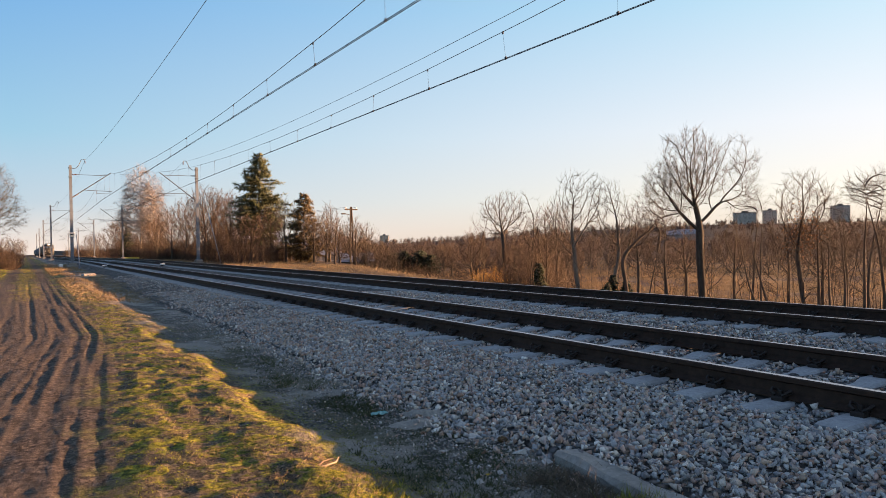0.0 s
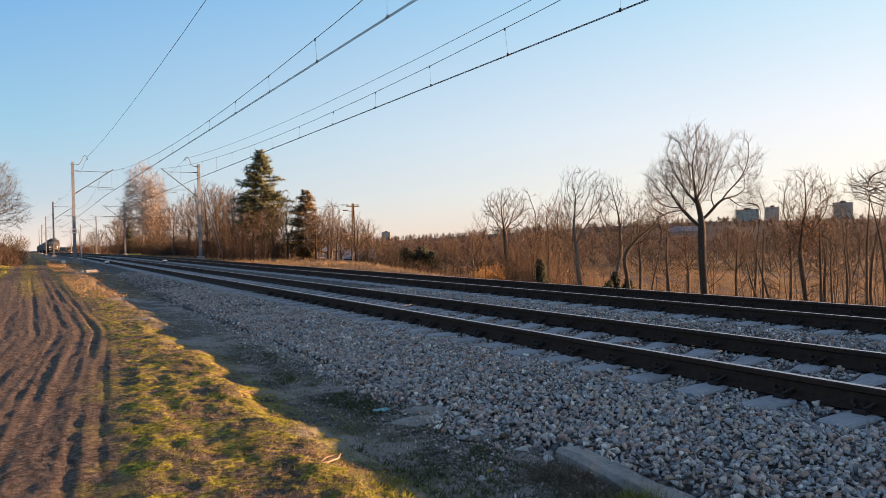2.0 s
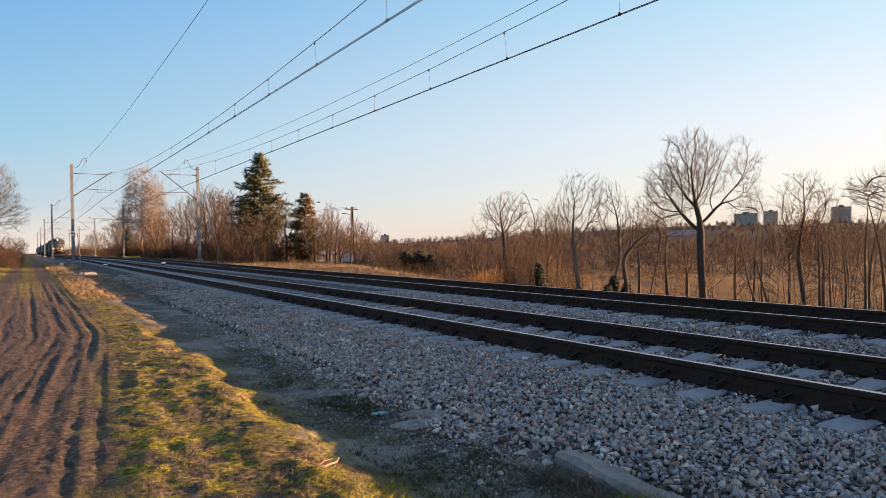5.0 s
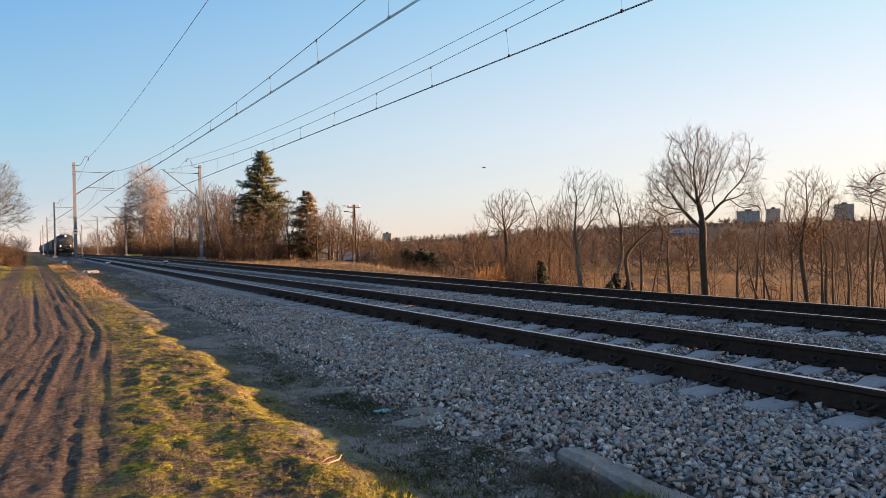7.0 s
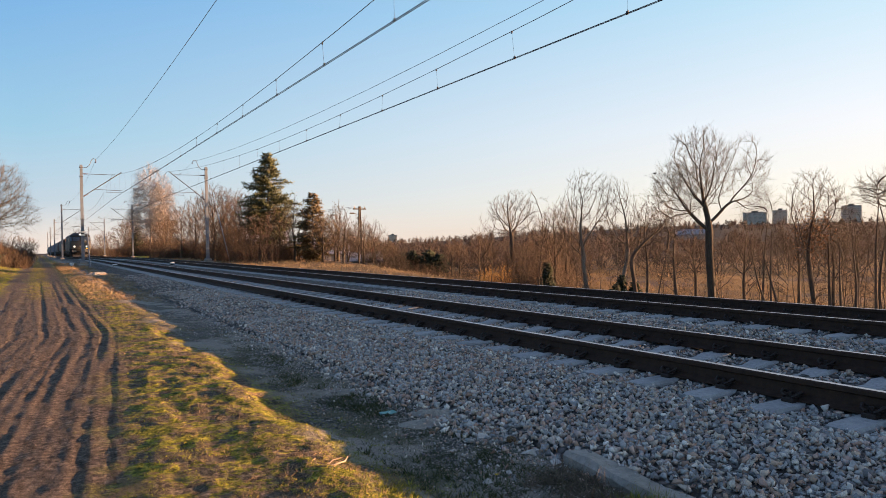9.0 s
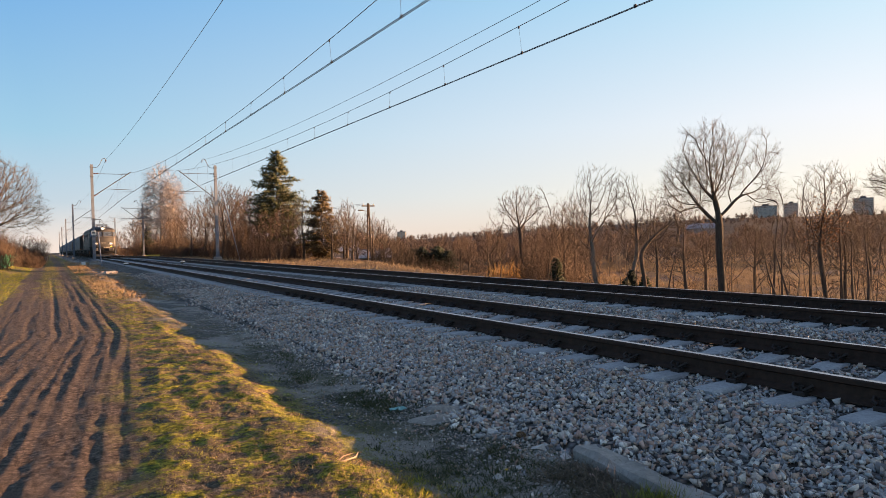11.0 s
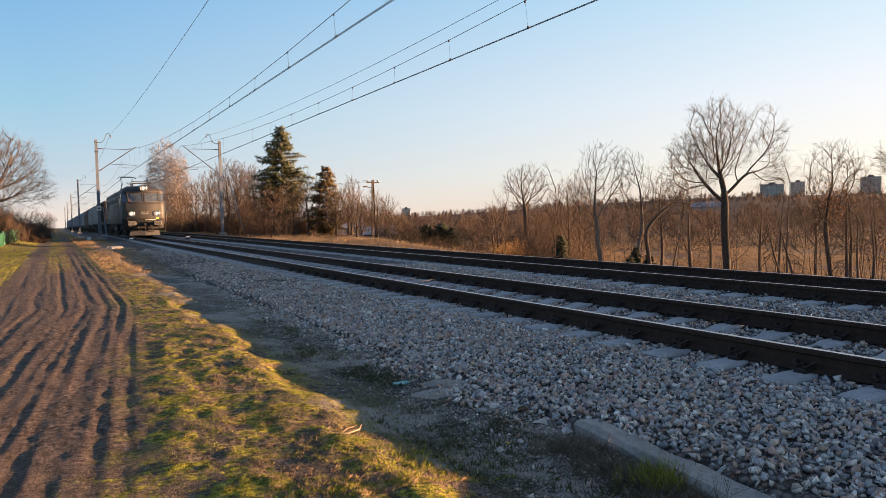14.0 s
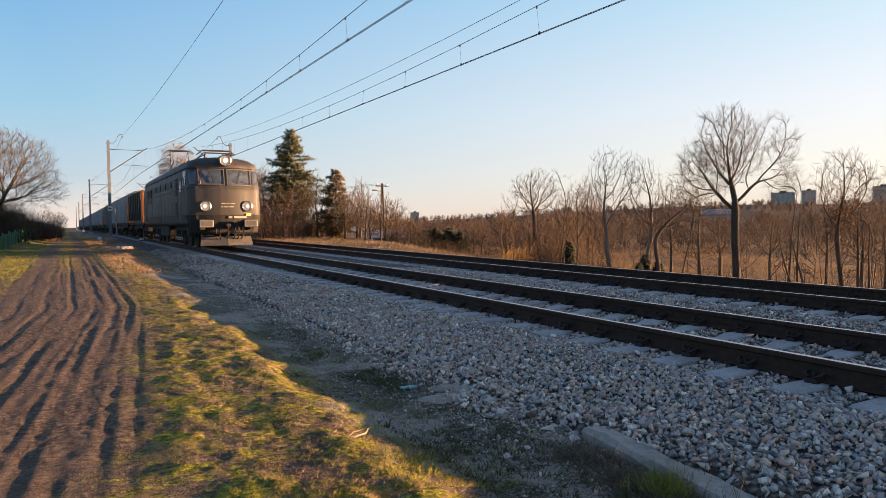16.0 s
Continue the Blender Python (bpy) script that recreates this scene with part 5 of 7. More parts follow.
def wagon(kind, Lw, blue):
    """A covered wagon with rounded tarpaulin sides, or an open-ended hopper."""
    spin = []
    if kind == "hopper":
        t = thing("hopper_wagon", "dark hopper wagon with rusty orange end frame", "freight wagon", None, "freight wagons")
        bm = B()
        sec = [(-1.35, 1.25), (-1.45, 1.9), (-1.45, 3.15), (1.45, 3.15), (1.45, 1.9), (1.35, 1.25)]
        rings = [[(x, y, z) for x, z in sec] for y in (1.5, Lw - 1.5)]
        loft(bm, rings)
        part("body", bm, M_DARKWAG, t)
        for ye in (0.25, Lw - 0.3):
            bm = B()
            for s in (-1, 1):
                box(bm, s * 1.38 - 0.07, s * 1.38 + 0.07, ye, ye + 0.14, 1.1, 3.3, 0.02)
                rod(bm, (s * 1.2, ye, 1.2), (s * 0.2, ye + 0.05, 3.1), 0.05, sides=6)
            for z in (1.3, 2.1, 3.15):
                box(bm, -1.4, 1.4, ye, ye + 0.12, z, z + 0.12, 0.02)
            part("end_frame", bm, M_RUST, t, "rusty orange end frame")
            bm = B()
            box(bm, -1.3, 1.3, ye + 0.18, ye + 0.22, 1.25, 2.9)
            part("end_sheet", bm, M_DARKWAG, t)
        for s in (-1, 1):
            for k in range(7):
                y = 1.6 + k * (Lw - 3.3) / 6
                bm = B()
                box(bm, s * 1.47 - 0.05, s * 1.47 + 0.05, y, y + 0.1, 1.3, 3.15)
                part("side_post", bm, M_DARKWAG, t)
        bm = B()
        tube(bm, [(-1.47, 1.4, 3.2), (-1.47, Lw - 1.4, 3.2), (1.47, Lw - 1.4, 3.2), (1.47, 1.4, 3.2), (-1.47, 1.4, 3.2)], 0.06, 5)
        part("top_rim", bm, M_DARKWAG, t)
    else:
        mat = {"tarp": M_TARP, "blue": M_TARPBLUE, "brown": M_BROWNWAG}[kind]
        word = {"tarp": "grey", "blue": "blue-grey", "brown": "red-brown"}[kind]
        t = thing("covered_wagon", "%s covered freight wagon with a rounded ribbed hood" % word, "freight wagon", None, "freight wagons")
        sec = [(-1.42, 1.15), (-1.47, 1.6), (-1.47, 2.55), (-1.36, 3.1), (-1.08, 3.55), (-0.6, 3.82), (0, 3.9), (0.6, 3.82), (1.08, 3.55), (1.36, 3.1), (1.47, 2.55), (1.47, 1.6), (1.42, 1.15)]
        n = 3
        gap = (Lw - 0.9) / n
        for k in range(n):
            y0 = 0.45 + k * gap
            bm = B()
            rings = []
            for y, sc in ((y0 + 0.06, 0.97), (y0 + 0.12, 1.0), (y0 + gap - 0.12, 1.0), (y0 + gap - 0.06, 0.97)):
                rings.append([(x * sc, y, 1.15 + (z - 1.15) * sc) for x, z in sec])
            loft(bm, rings)
            hood = part("hood", bm, mat, t, flat=True)
            for j in (1,):
                y = y0 + gap * 0.5
                bm = B()
                tube(bm, [(x * 1.008, y, z * 1.003) for x, z in sec], 0.03, 4)
                part("rib", bm, mat, hood)
        for ye in (0.3, Lw - 0.42):
            bm = B()
            rings = [[(x * 0.95, y, 1.15 + (z - 1.15) * 0.93) for x, z in sec] for y in (ye, ye + 0.12)]
            loft(bm, rings)
            part("end_wall", bm, M_DARKWAG, t)
    bm = B()
    box(bm, -1.35, 1.35, 0.1, Lw - 0.1, 0.98, 1.18, 0.03)
    for s in (-1, 1):
        box(bm, s * 1.1 - 0.06, s * 1.1 + 0.06, 3.2, Lw - 3.2, 0.72, 1.0, 0.02)
    part("underframe", bm, M_UNDER, t)
    for ye, s in ((0.1, -1), (Lw - 0.1, 1)):
        for x in (-0.88, 0.88):
            bm = B()
            rod(bm, (x, ye, 1.05), (x, ye + s * 0.45, 1.05), 0.08, sides=10)
            rod(bm, (x, ye + s * 0.45, 1.05), (x, ye + s * 0.5, 1.05), 0.22, sides=14)
            part("buffer", bm, M_UNDER, t)
    bogie(t, (1.6, 3.4), 0.46, 1.0, spin, False)
    bogie(t, (Lw - 3.4, Lw - 1.6), 0.46, 1.0, spin, False)
    return t, spin


TRAIN = []      # thing, distance of its front behind the nose, wheelsets that turn


def build_train():
    loco, spin = locomotive()
    TRAIN.append((loco, 0.0, spin))
    at = 18.3 + 1.1
    hop, sp = wagon("hopper", 12.0, False)
    TRAIN.append((hop, at, sp))
    at += 13.0
    made = {}
    order = ["tarp", "tarp", "brown", "tarp", "blue", "tarp", "blue", "blue", "tarp", "blue", "tarp", "blue", "blue", "tarp", "blue", "tarp", "blue"]
    for k, kind in enumerate(order):
        if kind not in made:
            made[kind], sp = wagon(kind, 13.6, False)
            TRAIN.append((made[kind], at, sp if k < 1 else []))
        else:
            TRAIN.append((copy_thing(made[kind], Matrix()), at, []))
        at += 14.6


def motions():
    for t, back, spin in TRAIN:
        rows = []
        for k in range(17):
            y = NOSE_AT_END + back + SPEED * (16 - k)
            rows.append((float(k), pose(TRACKS[0], y, float(grade(y + 8)))))
        walk(t, rows)
        for w, y, r in spin:
            step = 1.2 * r / SPEED
            n = int(16 / step) + 1
            walk(w, [(min(16.0, k * 16.0 / n), pose(0, y, r, -math.degrees(-k * 16.0 / n * SPEED / r) % 360)) for k in range(n + 1)])
    # the bird leaves the trees, crosses the sky and settles in the meadow
    way = [(0, 14, 84, 2), (2, 16, 79, 2.6), (4.2, 19.5, 73, 4.4), (5.4, 24, 68, 6.6), (6.5, 32.2, 62.1, 8.3), (7, 36.8, 59.1, 9.0), (7.5, 40.8, 56.2, 9.3), (8, 44.3, 53.2, 9.1),
           (8.5, 47.3, 50.3, 8.7), (9, 49.8, 47.7, 7.9), (10, 53.6, 43, 5.8), (11.2, 57, 38, 3.0), (12.4, 58.4, 36, 0.4), (16, 58.6, 35.6, 0.2)]
    rows = []
    for a, b in zip(way, way[1:] + [(17, 59.2, 35.0, 0.2)]):
        turn = math.degrees(math.atan2(b[1] - a[1], a[2] - b[2]))
        rows.append((a[0], pose(a[1], a[2], a[3], 0, 0, turn)))
    walk(BIRD, rows)


# ---- vegetation and buildings, as placed ----
def on(x, y, turn=0.0, sink=0.08):
    return pose(x, y, ground_z(x, y) - sink, 0, 0, turn)


def rooted(x, y, top, turn=0.0):
    """The pose at the ground and the height up to the level top."""
    z = ground_z(x, y) - 0.08
    return pose(x, y, z, 0, 0, turn), top - z


RX, RY = 0.855, -0.519        # along the bank, away from the road


def along(k):
    return (k * RX, k * RY)


def trees_by_the_meadow():
    g = "bare trees below the embankment"

    def tree(name, label, x, y, top, seed, r0, blobs, bark_mat=None, twig_mat=None, **how):
        at, H = rooted(x, y, top)
        return bare_tree(name, label, at, colonize(seed, H, r0, blobs, **how), bark_mat or M_BARK, twig_mat or M_TWIG, g)

    # the great oak: stout trunk, boughs rising to a wide dome, one low bough
    tree("oak_tree", "large bare oak with thick trunk and wide rounded crown", 35.2, 29.4, 8.75, 11, 0.27,
         ((-0.05, 0.03, 0.78, 0.16, 0.17, 0.22), (0.16, -0.10, 0.77, 0.10, 0.12, 0.19), (-0.18, 0.11, 0.68, 0.11, 0.11, 0.14), (0.19, -0.115, 0.60, 0.09, 0.09, 0.10), (-0.22, 0.13, 0.49, 0.08, 0.08, 0.035), (0.02, 0.14, 0.70, 0.12, 0.12, 0.16)),
         M_OAKBARK, M_OAKTWIG, n=1300, step=0.26, clear=0.46, up=0.28, tip=0.006, twigs=3, twig_len=0.75, bend=0.012)
    tree("poplar_tree", "tall bare pale-barked poplar with forked stems", 26.7, 32.7, 6.05, 12, 0.15,
         ((-0.05, 0.03, 0.70, 0.13, 0.13, 0.28), (0.08, -0.05, 0.72, 0.11, 0.11, 0.26), (-0.14, 0.08, 0.60, 0.08, 0.08, 0.22)), M_GREYBARK, M_OAKTWIG, n=520, step=0.27, clear=0.30, up=0.30, lean=along(-0.10), twig_len=0.5)
    tree("poplar_tree", "bare pale-barked tree with open ragged crown", 28.7, 32.2, 5.65, 13, 0.14,
         ((0.02, 0, 0.72, 0.14, 0.14, 0.25), (0.10, -0.06, 0.60, 0.10, 0.10, 0.14)), M_GREYBARK, M_OAKTWIG, n=430, step=0.27, clear=0.42, up=0.25, lean=along(0.02), bend=0.05, twig_len=0.5)
    tree("crooked_tree", "crooked bare tree leaning over the slope", 27.3, 29.3, 3.4, 14, 0.13, ((0.30 * RX, 0.30 * RY, 0.84, 0.16, 0.16, 0.16), (0.08, -0.05, 0.72, 0.12, 0.12, 0.12)), n=190, clear=0.55, lean=along(0.30), bend=0.07, wob=0.25)
    tree("leaning_tree", "thin dark leaning trunk with sparse twigs", 27.4, 27.8, 2.9, 114, 0.08, ((0.22 * RX, 0.22 * RY, 0.84, 0.12, 0.12, 0.16),), n=110, clear=0.7, lean=along(0.26))
    tree("alder_tree", "slender dark bare alder with short side branches", 27.7, 25.9, 4.6, 15, 0.15, ((-0.06, 0.03, 0.74, 0.16, 0.16, 0.24), (-0.03, 0.02, 0.42, 0.15, 0.15, 0.12)), n=430, clear=0.80, up=0.0, lean=along(-0.07), wob=0.22)
    for k, (x, y, top, ln, cl) in enumerate(((28.9, 21.1, 3.9, -0.01, 0.86), (29.5, 21.1, 3.8, 0.02, 0.86), (27.6, 19.3, 2.2, -0.36, 0.9), (28.2, 19.3, 2.1, -0.24, 0.9), (30.9, 17.8, 2.8, -0.16, 0.85))):
        tree("leaning_tree" if ln < -0.1 else "young_tree", "thin dark leaning young trunk with sparse twigs" if ln < -0.1 else "thin straight dark young trunk with sparse twigs", x, y, top, 20 + k, 0.085,
             ((ln * 0.8 * RX, ln * 0.8 * RY, 0.80, 0.07, 0.07, 0.20),), n=90, clear=cl, lean=along(ln), up=0.1, twig_len=0.4)
    ash = tree("ash_tree", "bare ash with rounded crown and dry leaf clump", 33.7, 21.0, 5.0, 31, 0.14, ((0, 0, 0.78, 0.19, 0.19, 0.215), (-0.06, 0.04, 0.52, 0.12, 0.12, 0.12)), n=620, step=0.27, clear=0.5, up=0.22, twig_len=0.5)
    r = np.random.default_rng(7)
    q = r.normal(size=(420, 3)) * np.array([0.5, 0.5, 0.75]) + np.array([-0.15, 0.1, 5.6])
    w = r.normal(size=(420, 3)) + np.array([0, 0, -0.5])
    part("dry_leaves", blades("dry_leaves", q, w / np.linalg.norm(w, axis=1)[:, None], r.uniform(0.08, 0.2, 420), r.uniform(0.03, 0.06, 420), M_DRYLEAF), None, ash, "clump of withered brown leaves")
    for k, (x, y, top, wide, low) in enumerate(((34.9, 20.9, 4.1, 0.15, 0.40), (31.1, 17.4, 2.8, 0.06, 0.5), (33.3, 17.5, 4.6, 0.12, 0.78), (34.7, 18.0, 4.65, 0.11, 0.78), (32.9, 16.2, 4.8, 0.15, 0.70), (32.2, 15.2, 3.7, 0.14, 0.6), (36.4, 15.0, 4.4, 0.15, 0.7))):
        tree("alder_tree", "tall thin bare alder with a tufted top", x, y, top, 40 + k, 0.11, ((0, 0, (low + 1) / 2, wide, wide, (1 - low) / 2), (0.02, 0, low * 0.8, wide * 0.7, wide * 0.7, 0.10)),
             n=330, step=0.24, clear=0.9, up=-0.02, wob=0.25, twig_len=0.42)
    tree("oak_tree", "bare spreading tree standing further off", 43.5, 64.2, 7.15, 50, 0.24, ((0, 0, 0.76, 0.26, 0.26, 0.23), (-0.12, 0.07, 0.62, 0.14, 0.14, 0.12)), M_BARK, M_TWIG, n=520, step=0.36, clear=0.42, up=0.22, tip=0.010, twig_len=0.6)
    # smaller trees in the second row
    for k, (x, y, top, wide) in enumerate(((32.6, 43.5, 4.0, 0.26), (35.9, 45.9, 4.9, 0.20), (36.7, 36.8, 4.6, 0.17), (40.7, 35.3, 2.3, 0.26), (42.9, 32.4, 2.4, 0.22), (43.4, 28.1, 3.7, 0.20), (39.4, 23.2, 2.5, 0.24), (45.5, 25.0, 3.0, 0.24))):
        tree("bare_tree", "bare twiggy tree in the meadow's second row", x, y, top, 150 + k, 0.11, ((0, 0, 0.66, wide, wide, 0.33),), M_BARK, (M_TWIG, M_SCRUB)[k % 2], n=330, clear=0.3, up=0.2, tip=0.008)
    for x, y, h, R, s in ((26.6, 30.2, 2.3, 0.62, 1), (27.6, 30.6, 3.0, 0.85, 2), (28.4, 30.2, 2.6, 0.75, 5), (26.2, 36.6, 3.3, 0.8, 3)):
        conifer("thuja_shrub", "small dense dark evergreen conifer", on(x, y), h, R, s, 0.02, 34, 8, 40, M_THUJA, 0.05, (0.12, 0.26), 0.04)
    # thin self-sown stems, four shapes repeated
    r = np.random.default_rng(64)
    kinds = []
    for k in range(4):
        at, H = rooted(33 + 1.3 * k, 24.5 - 2.0 * k, 1.4 + 0.4 * k)
        kinds.append(bare_tree("sapling", "thin dark self-sown sapling in the meadow scrub", at, colonize(130 + k, H, 0.05, ((0, 0, 0.68, 0.13, 0.13, 0.30),), n=70, step=0.3, clear=0.6, lean=along(0.1 * (k - 1.5)), tip=0.0065, twig_len=0.4), M_BARK, M_TWIG, g))
    for k in range(44):
        a, d = radians(r.uniform(34, 67)), r.uniform(40, 62)
        x, y = -5.8 + d * math.sin(a), -2.6 + d * math.cos(a)
        copy_thing(kinds[k % 4], on(x, y, r.uniform(0, 360), 0.1 + 1.2 * r.random()))
    # brown woodland of the valley: eight shapes repeated
    g2 = "bare valley woodland"
    kinds = []
    for k in range(8):
        a, d = radians((23, 25, 32, 34, 36, 38, 40, 42)[k]), 84 + 9 * (k % 3)
        x, y = -5.8 + d * math.sin(a), -2.6 + d * math.cos(a)
        at, H = rooted(x, y, 0.7 + 0.35 * (k % 4))
        wide = (0.22, 0.30, 0.26, 0.34)[k % 4]
        kinds.append(bare_tree("woodland_tree", "bare brown tree in the valley woodland", at, colonize(160 + k, H, 0.13, ((0, 0, 0.62, wide, wide, 0.36), (0.06, 0.05, 0.42, wide, wide, 0.22)), n=230, step=0.4, clear=0.3, up=0.15, tip=0.014, twigs=2, twig_len=0.8, full=2.2), M_BARK, (M_SCRUB, M_WOODTWIG, M_SCRUB, M_DARKSCRUB)[k % 4], g2))
    r = np.random.default_rng(65)
    for k in range(84):
        a, d = radians(r.uniform(20, 43)), 74 + 110 * r.random() ** 1.3
        x, y = -5.8 + d * math.sin(a), -2.6 + d * math.cos(a)
        if x - 0.2 * max(0, y - 15) < 13 or (d < 112 and radians(26.3) < a < radians(31)):
            continue
        c = copy_thing(kinds[k % 8], on(x, y, r.uniform(0, 360), 0.1 + 1.3 * r.random()))
        c.scale = [r.uniform(0.85, 1.15)] * 3
    # scrub along the foot of the bank, nine shapes repeated
    r = np.random.default_rng(60)
    kinds = []
    for k in range(100):
        a = radians(r.uniform(24, 68))
        d = r.uniform(46, 95)
        x, y = -5.8 + d * math.sin(a), -2.6 + d * math.cos(a)
        if x < 19 or (a > radians(45) and d > 56 and r.random() < 0.72):
            continue
        if len(kinds) < 9:
            w, h = r.uniform(1.6, 5.0), r.uniform(0.8, 2.3)
            kinds.append(shrub("scrub_bush", "leafless brown scrub bush on the meadow edge", x, y, w, h, int(15 * w), 100 + k, (M_SCRUB, M_DARKSCRUB, M_SCRUB, M_TWIG)[k % 4], 0.8, 0.011, 7))
        else:
            copy_thing(kinds[k % 9], on(x, y, r.uniform(0, 360)))
    shrub("thicket", "large rounded reddish-brown leafless thicket", 32.0, 44.8, 7, 4.9, 420, 90, M_SCRUB, 0.5, 0.014, 9)
    shrub("thicket", "reddish-brown leafless thicket on the slope", 36.0, 49.0, 7, 4.6, 320, 91, M_SCRUB, 0.5, 0.014, 9)
    shrub("willow_bush", "yellow-orange leafless willow bush on the meadow", 34.5, 54.7, 4.2, 2.6, 260, 92, M_WILLOW, 0.9, 0.014, 8)
    shrub("hazel_bush", "spreading bare multi-stemmed hazel by the line", 20.0, 50.8, 4.2, 3.1, 190, 93, M_TWIG, 1.0, 0.016, 7)
    shrub("hazel_bush", "low bare shrub with upright shoots", 24.5, 46.0, 5.0, 1.7, 90, 94, M_TWIG, 0.4, 0.013, 3)


def trees_by_the_line():
    g = "trees beside the line"

    def tree(name, label, x, y, top, seed, r0, blobs, bark_mat=None, twig_mat=None, **how):
        at, H = rooted(x, y, top)
        return bare_tree(name, label, at, colonize(seed, H, r0, blobs, **how), bark_mat or M_BARK, twig_mat or M_TWIG, g)

    tree("birch_tree", "tall pale bare birch with a narrow fine crown", 9.6, 114.5, 14.0, 61, 0.19, ((0, 0, 0.62, 0.15, 0.15, 0.38), (0, 0, 0.44, 0.20, 0.20, 0.24), (0.10, 0, 0.5, 0.10, 0.10, 0.28)), M_PALE, M_BIRCHTWIG, n=1700, step=0.42, clear=0.85, up=0.35, tip=0.014, twigs=5, twig_len=1.2, droop=0.3)
    tree("birch_tree", "second pale bare birch stem", 11.2, 112.0, 12.4, 62, 0.15, ((0, 0, 0.62, 0.14, 0.14, 0.36), (0, 0, 0.42, 0.18, 0.18, 0.22)), M_PALE, M_BIRCHTWIG, n=1000, step=0.42, clear=0.8, up=0.35, tip=0.014, twigs=5, twig_len=1.2, droop=0.3)
    conifer("spruce_tree", "tall green spruce with drooping branches", on(12.8, 60.7), 10.3, 4.2, 71, 0.18, 66, 8, 25, M_SPRUCE, 0.16, (0.24, 0.5), 0.038, 0.70, 0.25)
    conifer("spruce_tree", "smaller brown-green spruce behind fruit trees", on(15.3, 55.7), 6.3, 2.7, 72, 0.03, 50, 8, 30, leafy("browned_needles", (0.05, 0.04, 0.015), (0.10, 0.07, 0.027), (0.16, 0.11, 0.04)))
    conifer("spruce_tree", "dark spruce beside the far mast", on(8.6, 121.7), 5.4, 1.7, 73, 0.02, 36, 7, 26, M_THUJA)
    # bare trees behind the far track: x, y, top, width, twig colour, height of the fork
    rows = ((8.9, 66.0, 7.0, 0.28, 0, 0.2), (10.6, 69.6, 7.2, 0.26, 0, 0.2), (11.6, 67.3, 6.9, 0.22, 1, 0.25), (11.3, 61.8, 5.6, 0.26, 1, 0.15), (9.6, 78.1, 6.8, 0.26, 0, 0.2), (9.4, 86.2, 6.2, 0.28, 0, 0.2), (13.8, 56.2, 5.0, 0.22, 0, 0.25),
            (14.6, 51.6, 3.5, 0.34, 0, 0.15), (18.8, 58.6, 4.9, 0.20, 0, 0.3), (15.7, 49.8, 2.9, 0.36, 0, 0.15), (13.1, 58.5, 4.5, 0.28, 1, 0.1), (10.6, 55.8, 3.6, 0.30, 1, 0.1), (10.0, 65.8, 4.0, 0.32, 1, 0.1), (9.2, 96.4, 5.0, 0.32, 1, 0.15), (12.6, 73.0, 6.6, 0.26, 1, 0.15),
            (11.4, 82.0, 5.6, 0.32, 1, 0.1), (13.6, 66.0, 6.0, 0.28, 1, 0.1), (10.0, 104.0, 5.5, 0.32, 1, 0.1), (16.8, 54.4, 3.6, 0.34, 1, 0.1), (20.5, 56.5, 3.4, 0.3, 0, 0.15), (9.6, 140.0, 7.0, 0.26, 0, 0.2), (10.6, 150.0, 8.0, 0.26, 0, 0.2))
    for k, (x, y, top, wide, c, fork) in enumerate(rows):
        low = top < 4
        tree("fruit_tree" if low else "bare_tree", "low spreading bare fruit tree" if low else "bare brown-twigged tree beside the line", x, y, top, 80 + k, 0.06 + 0.012 * top, ((0, 0, 0.66, wide, wide, 0.33), (0.05, -0.04, 0.40, wide * 0.9, wide * 0.9, 0.22)),
             M_BARK, M_SCRUB if c else M_TWIG, n=400, step=0.33, clear=fork, up=0.16, tip=0.010, twig_len=0.65, twigs=3)
    r = np.random.default_rng(66)
    kinds = []
    for k in range(66):
        y = 52 + 90 * r.random() ** 1.2
        x = 9.2 + r.uniform(0, 7) + (y - 52) * 0.005
        w, h = r.uniform(2, 4.5), r.uniform(1.4, 3.2) + 1.2 * (65 < y < 115) * r.random()
        if len(kinds) < 12:
            kinds.append(shrub("hedge_bush", "leafless brown hedge bush beside the line", x, y, w, h, int(22 * w), 200 + k, (M_SCRUB, M_TWIG, M_DARKSCRUB)[k % 3], 0.6, 0.016, 8))
        else:
            copy_thing(kinds[k % 12], on(x, y, r.uniform(0, 360)))
    for k in range(30):
        y = 84 + 62 * r.random()
        copy_thing(kinds[(k * 5) % 12], on(8.9 + 4.5 * r.random(), y, r.uniform(0, 360))).scale = [r.uniform(1.1, 1.5)] * 3
    for k in range(34):
        y = 140 + 190 * r.random()
        x = 9.5 + 5 * r.random() if k % 3 else -8.5 - 4 * r.random()
        copy_thing(kinds[(k * 5) % 12], on(x, y, r.uniform(0, 360))).scale = [r.uniform(1.3, 1.9) if x > 0 else 1.0] * 3
    # dark pine clump in the valley
    for k in range(7):
        x, y = 43.4 + 0.85 * k, 93.6 - 0.55 * k + (k % 2) * 1.5
        conifer("pine_tree", "low dark green pine in the valley", on(x, y), 3.3 + 0.4 * (k % 3), 2.2, 81 + k, 0.05, 22, 7, 11, M_THUJA, 0.1, (0.3, 0.6), 0.10, 0.5)
    kinds = []
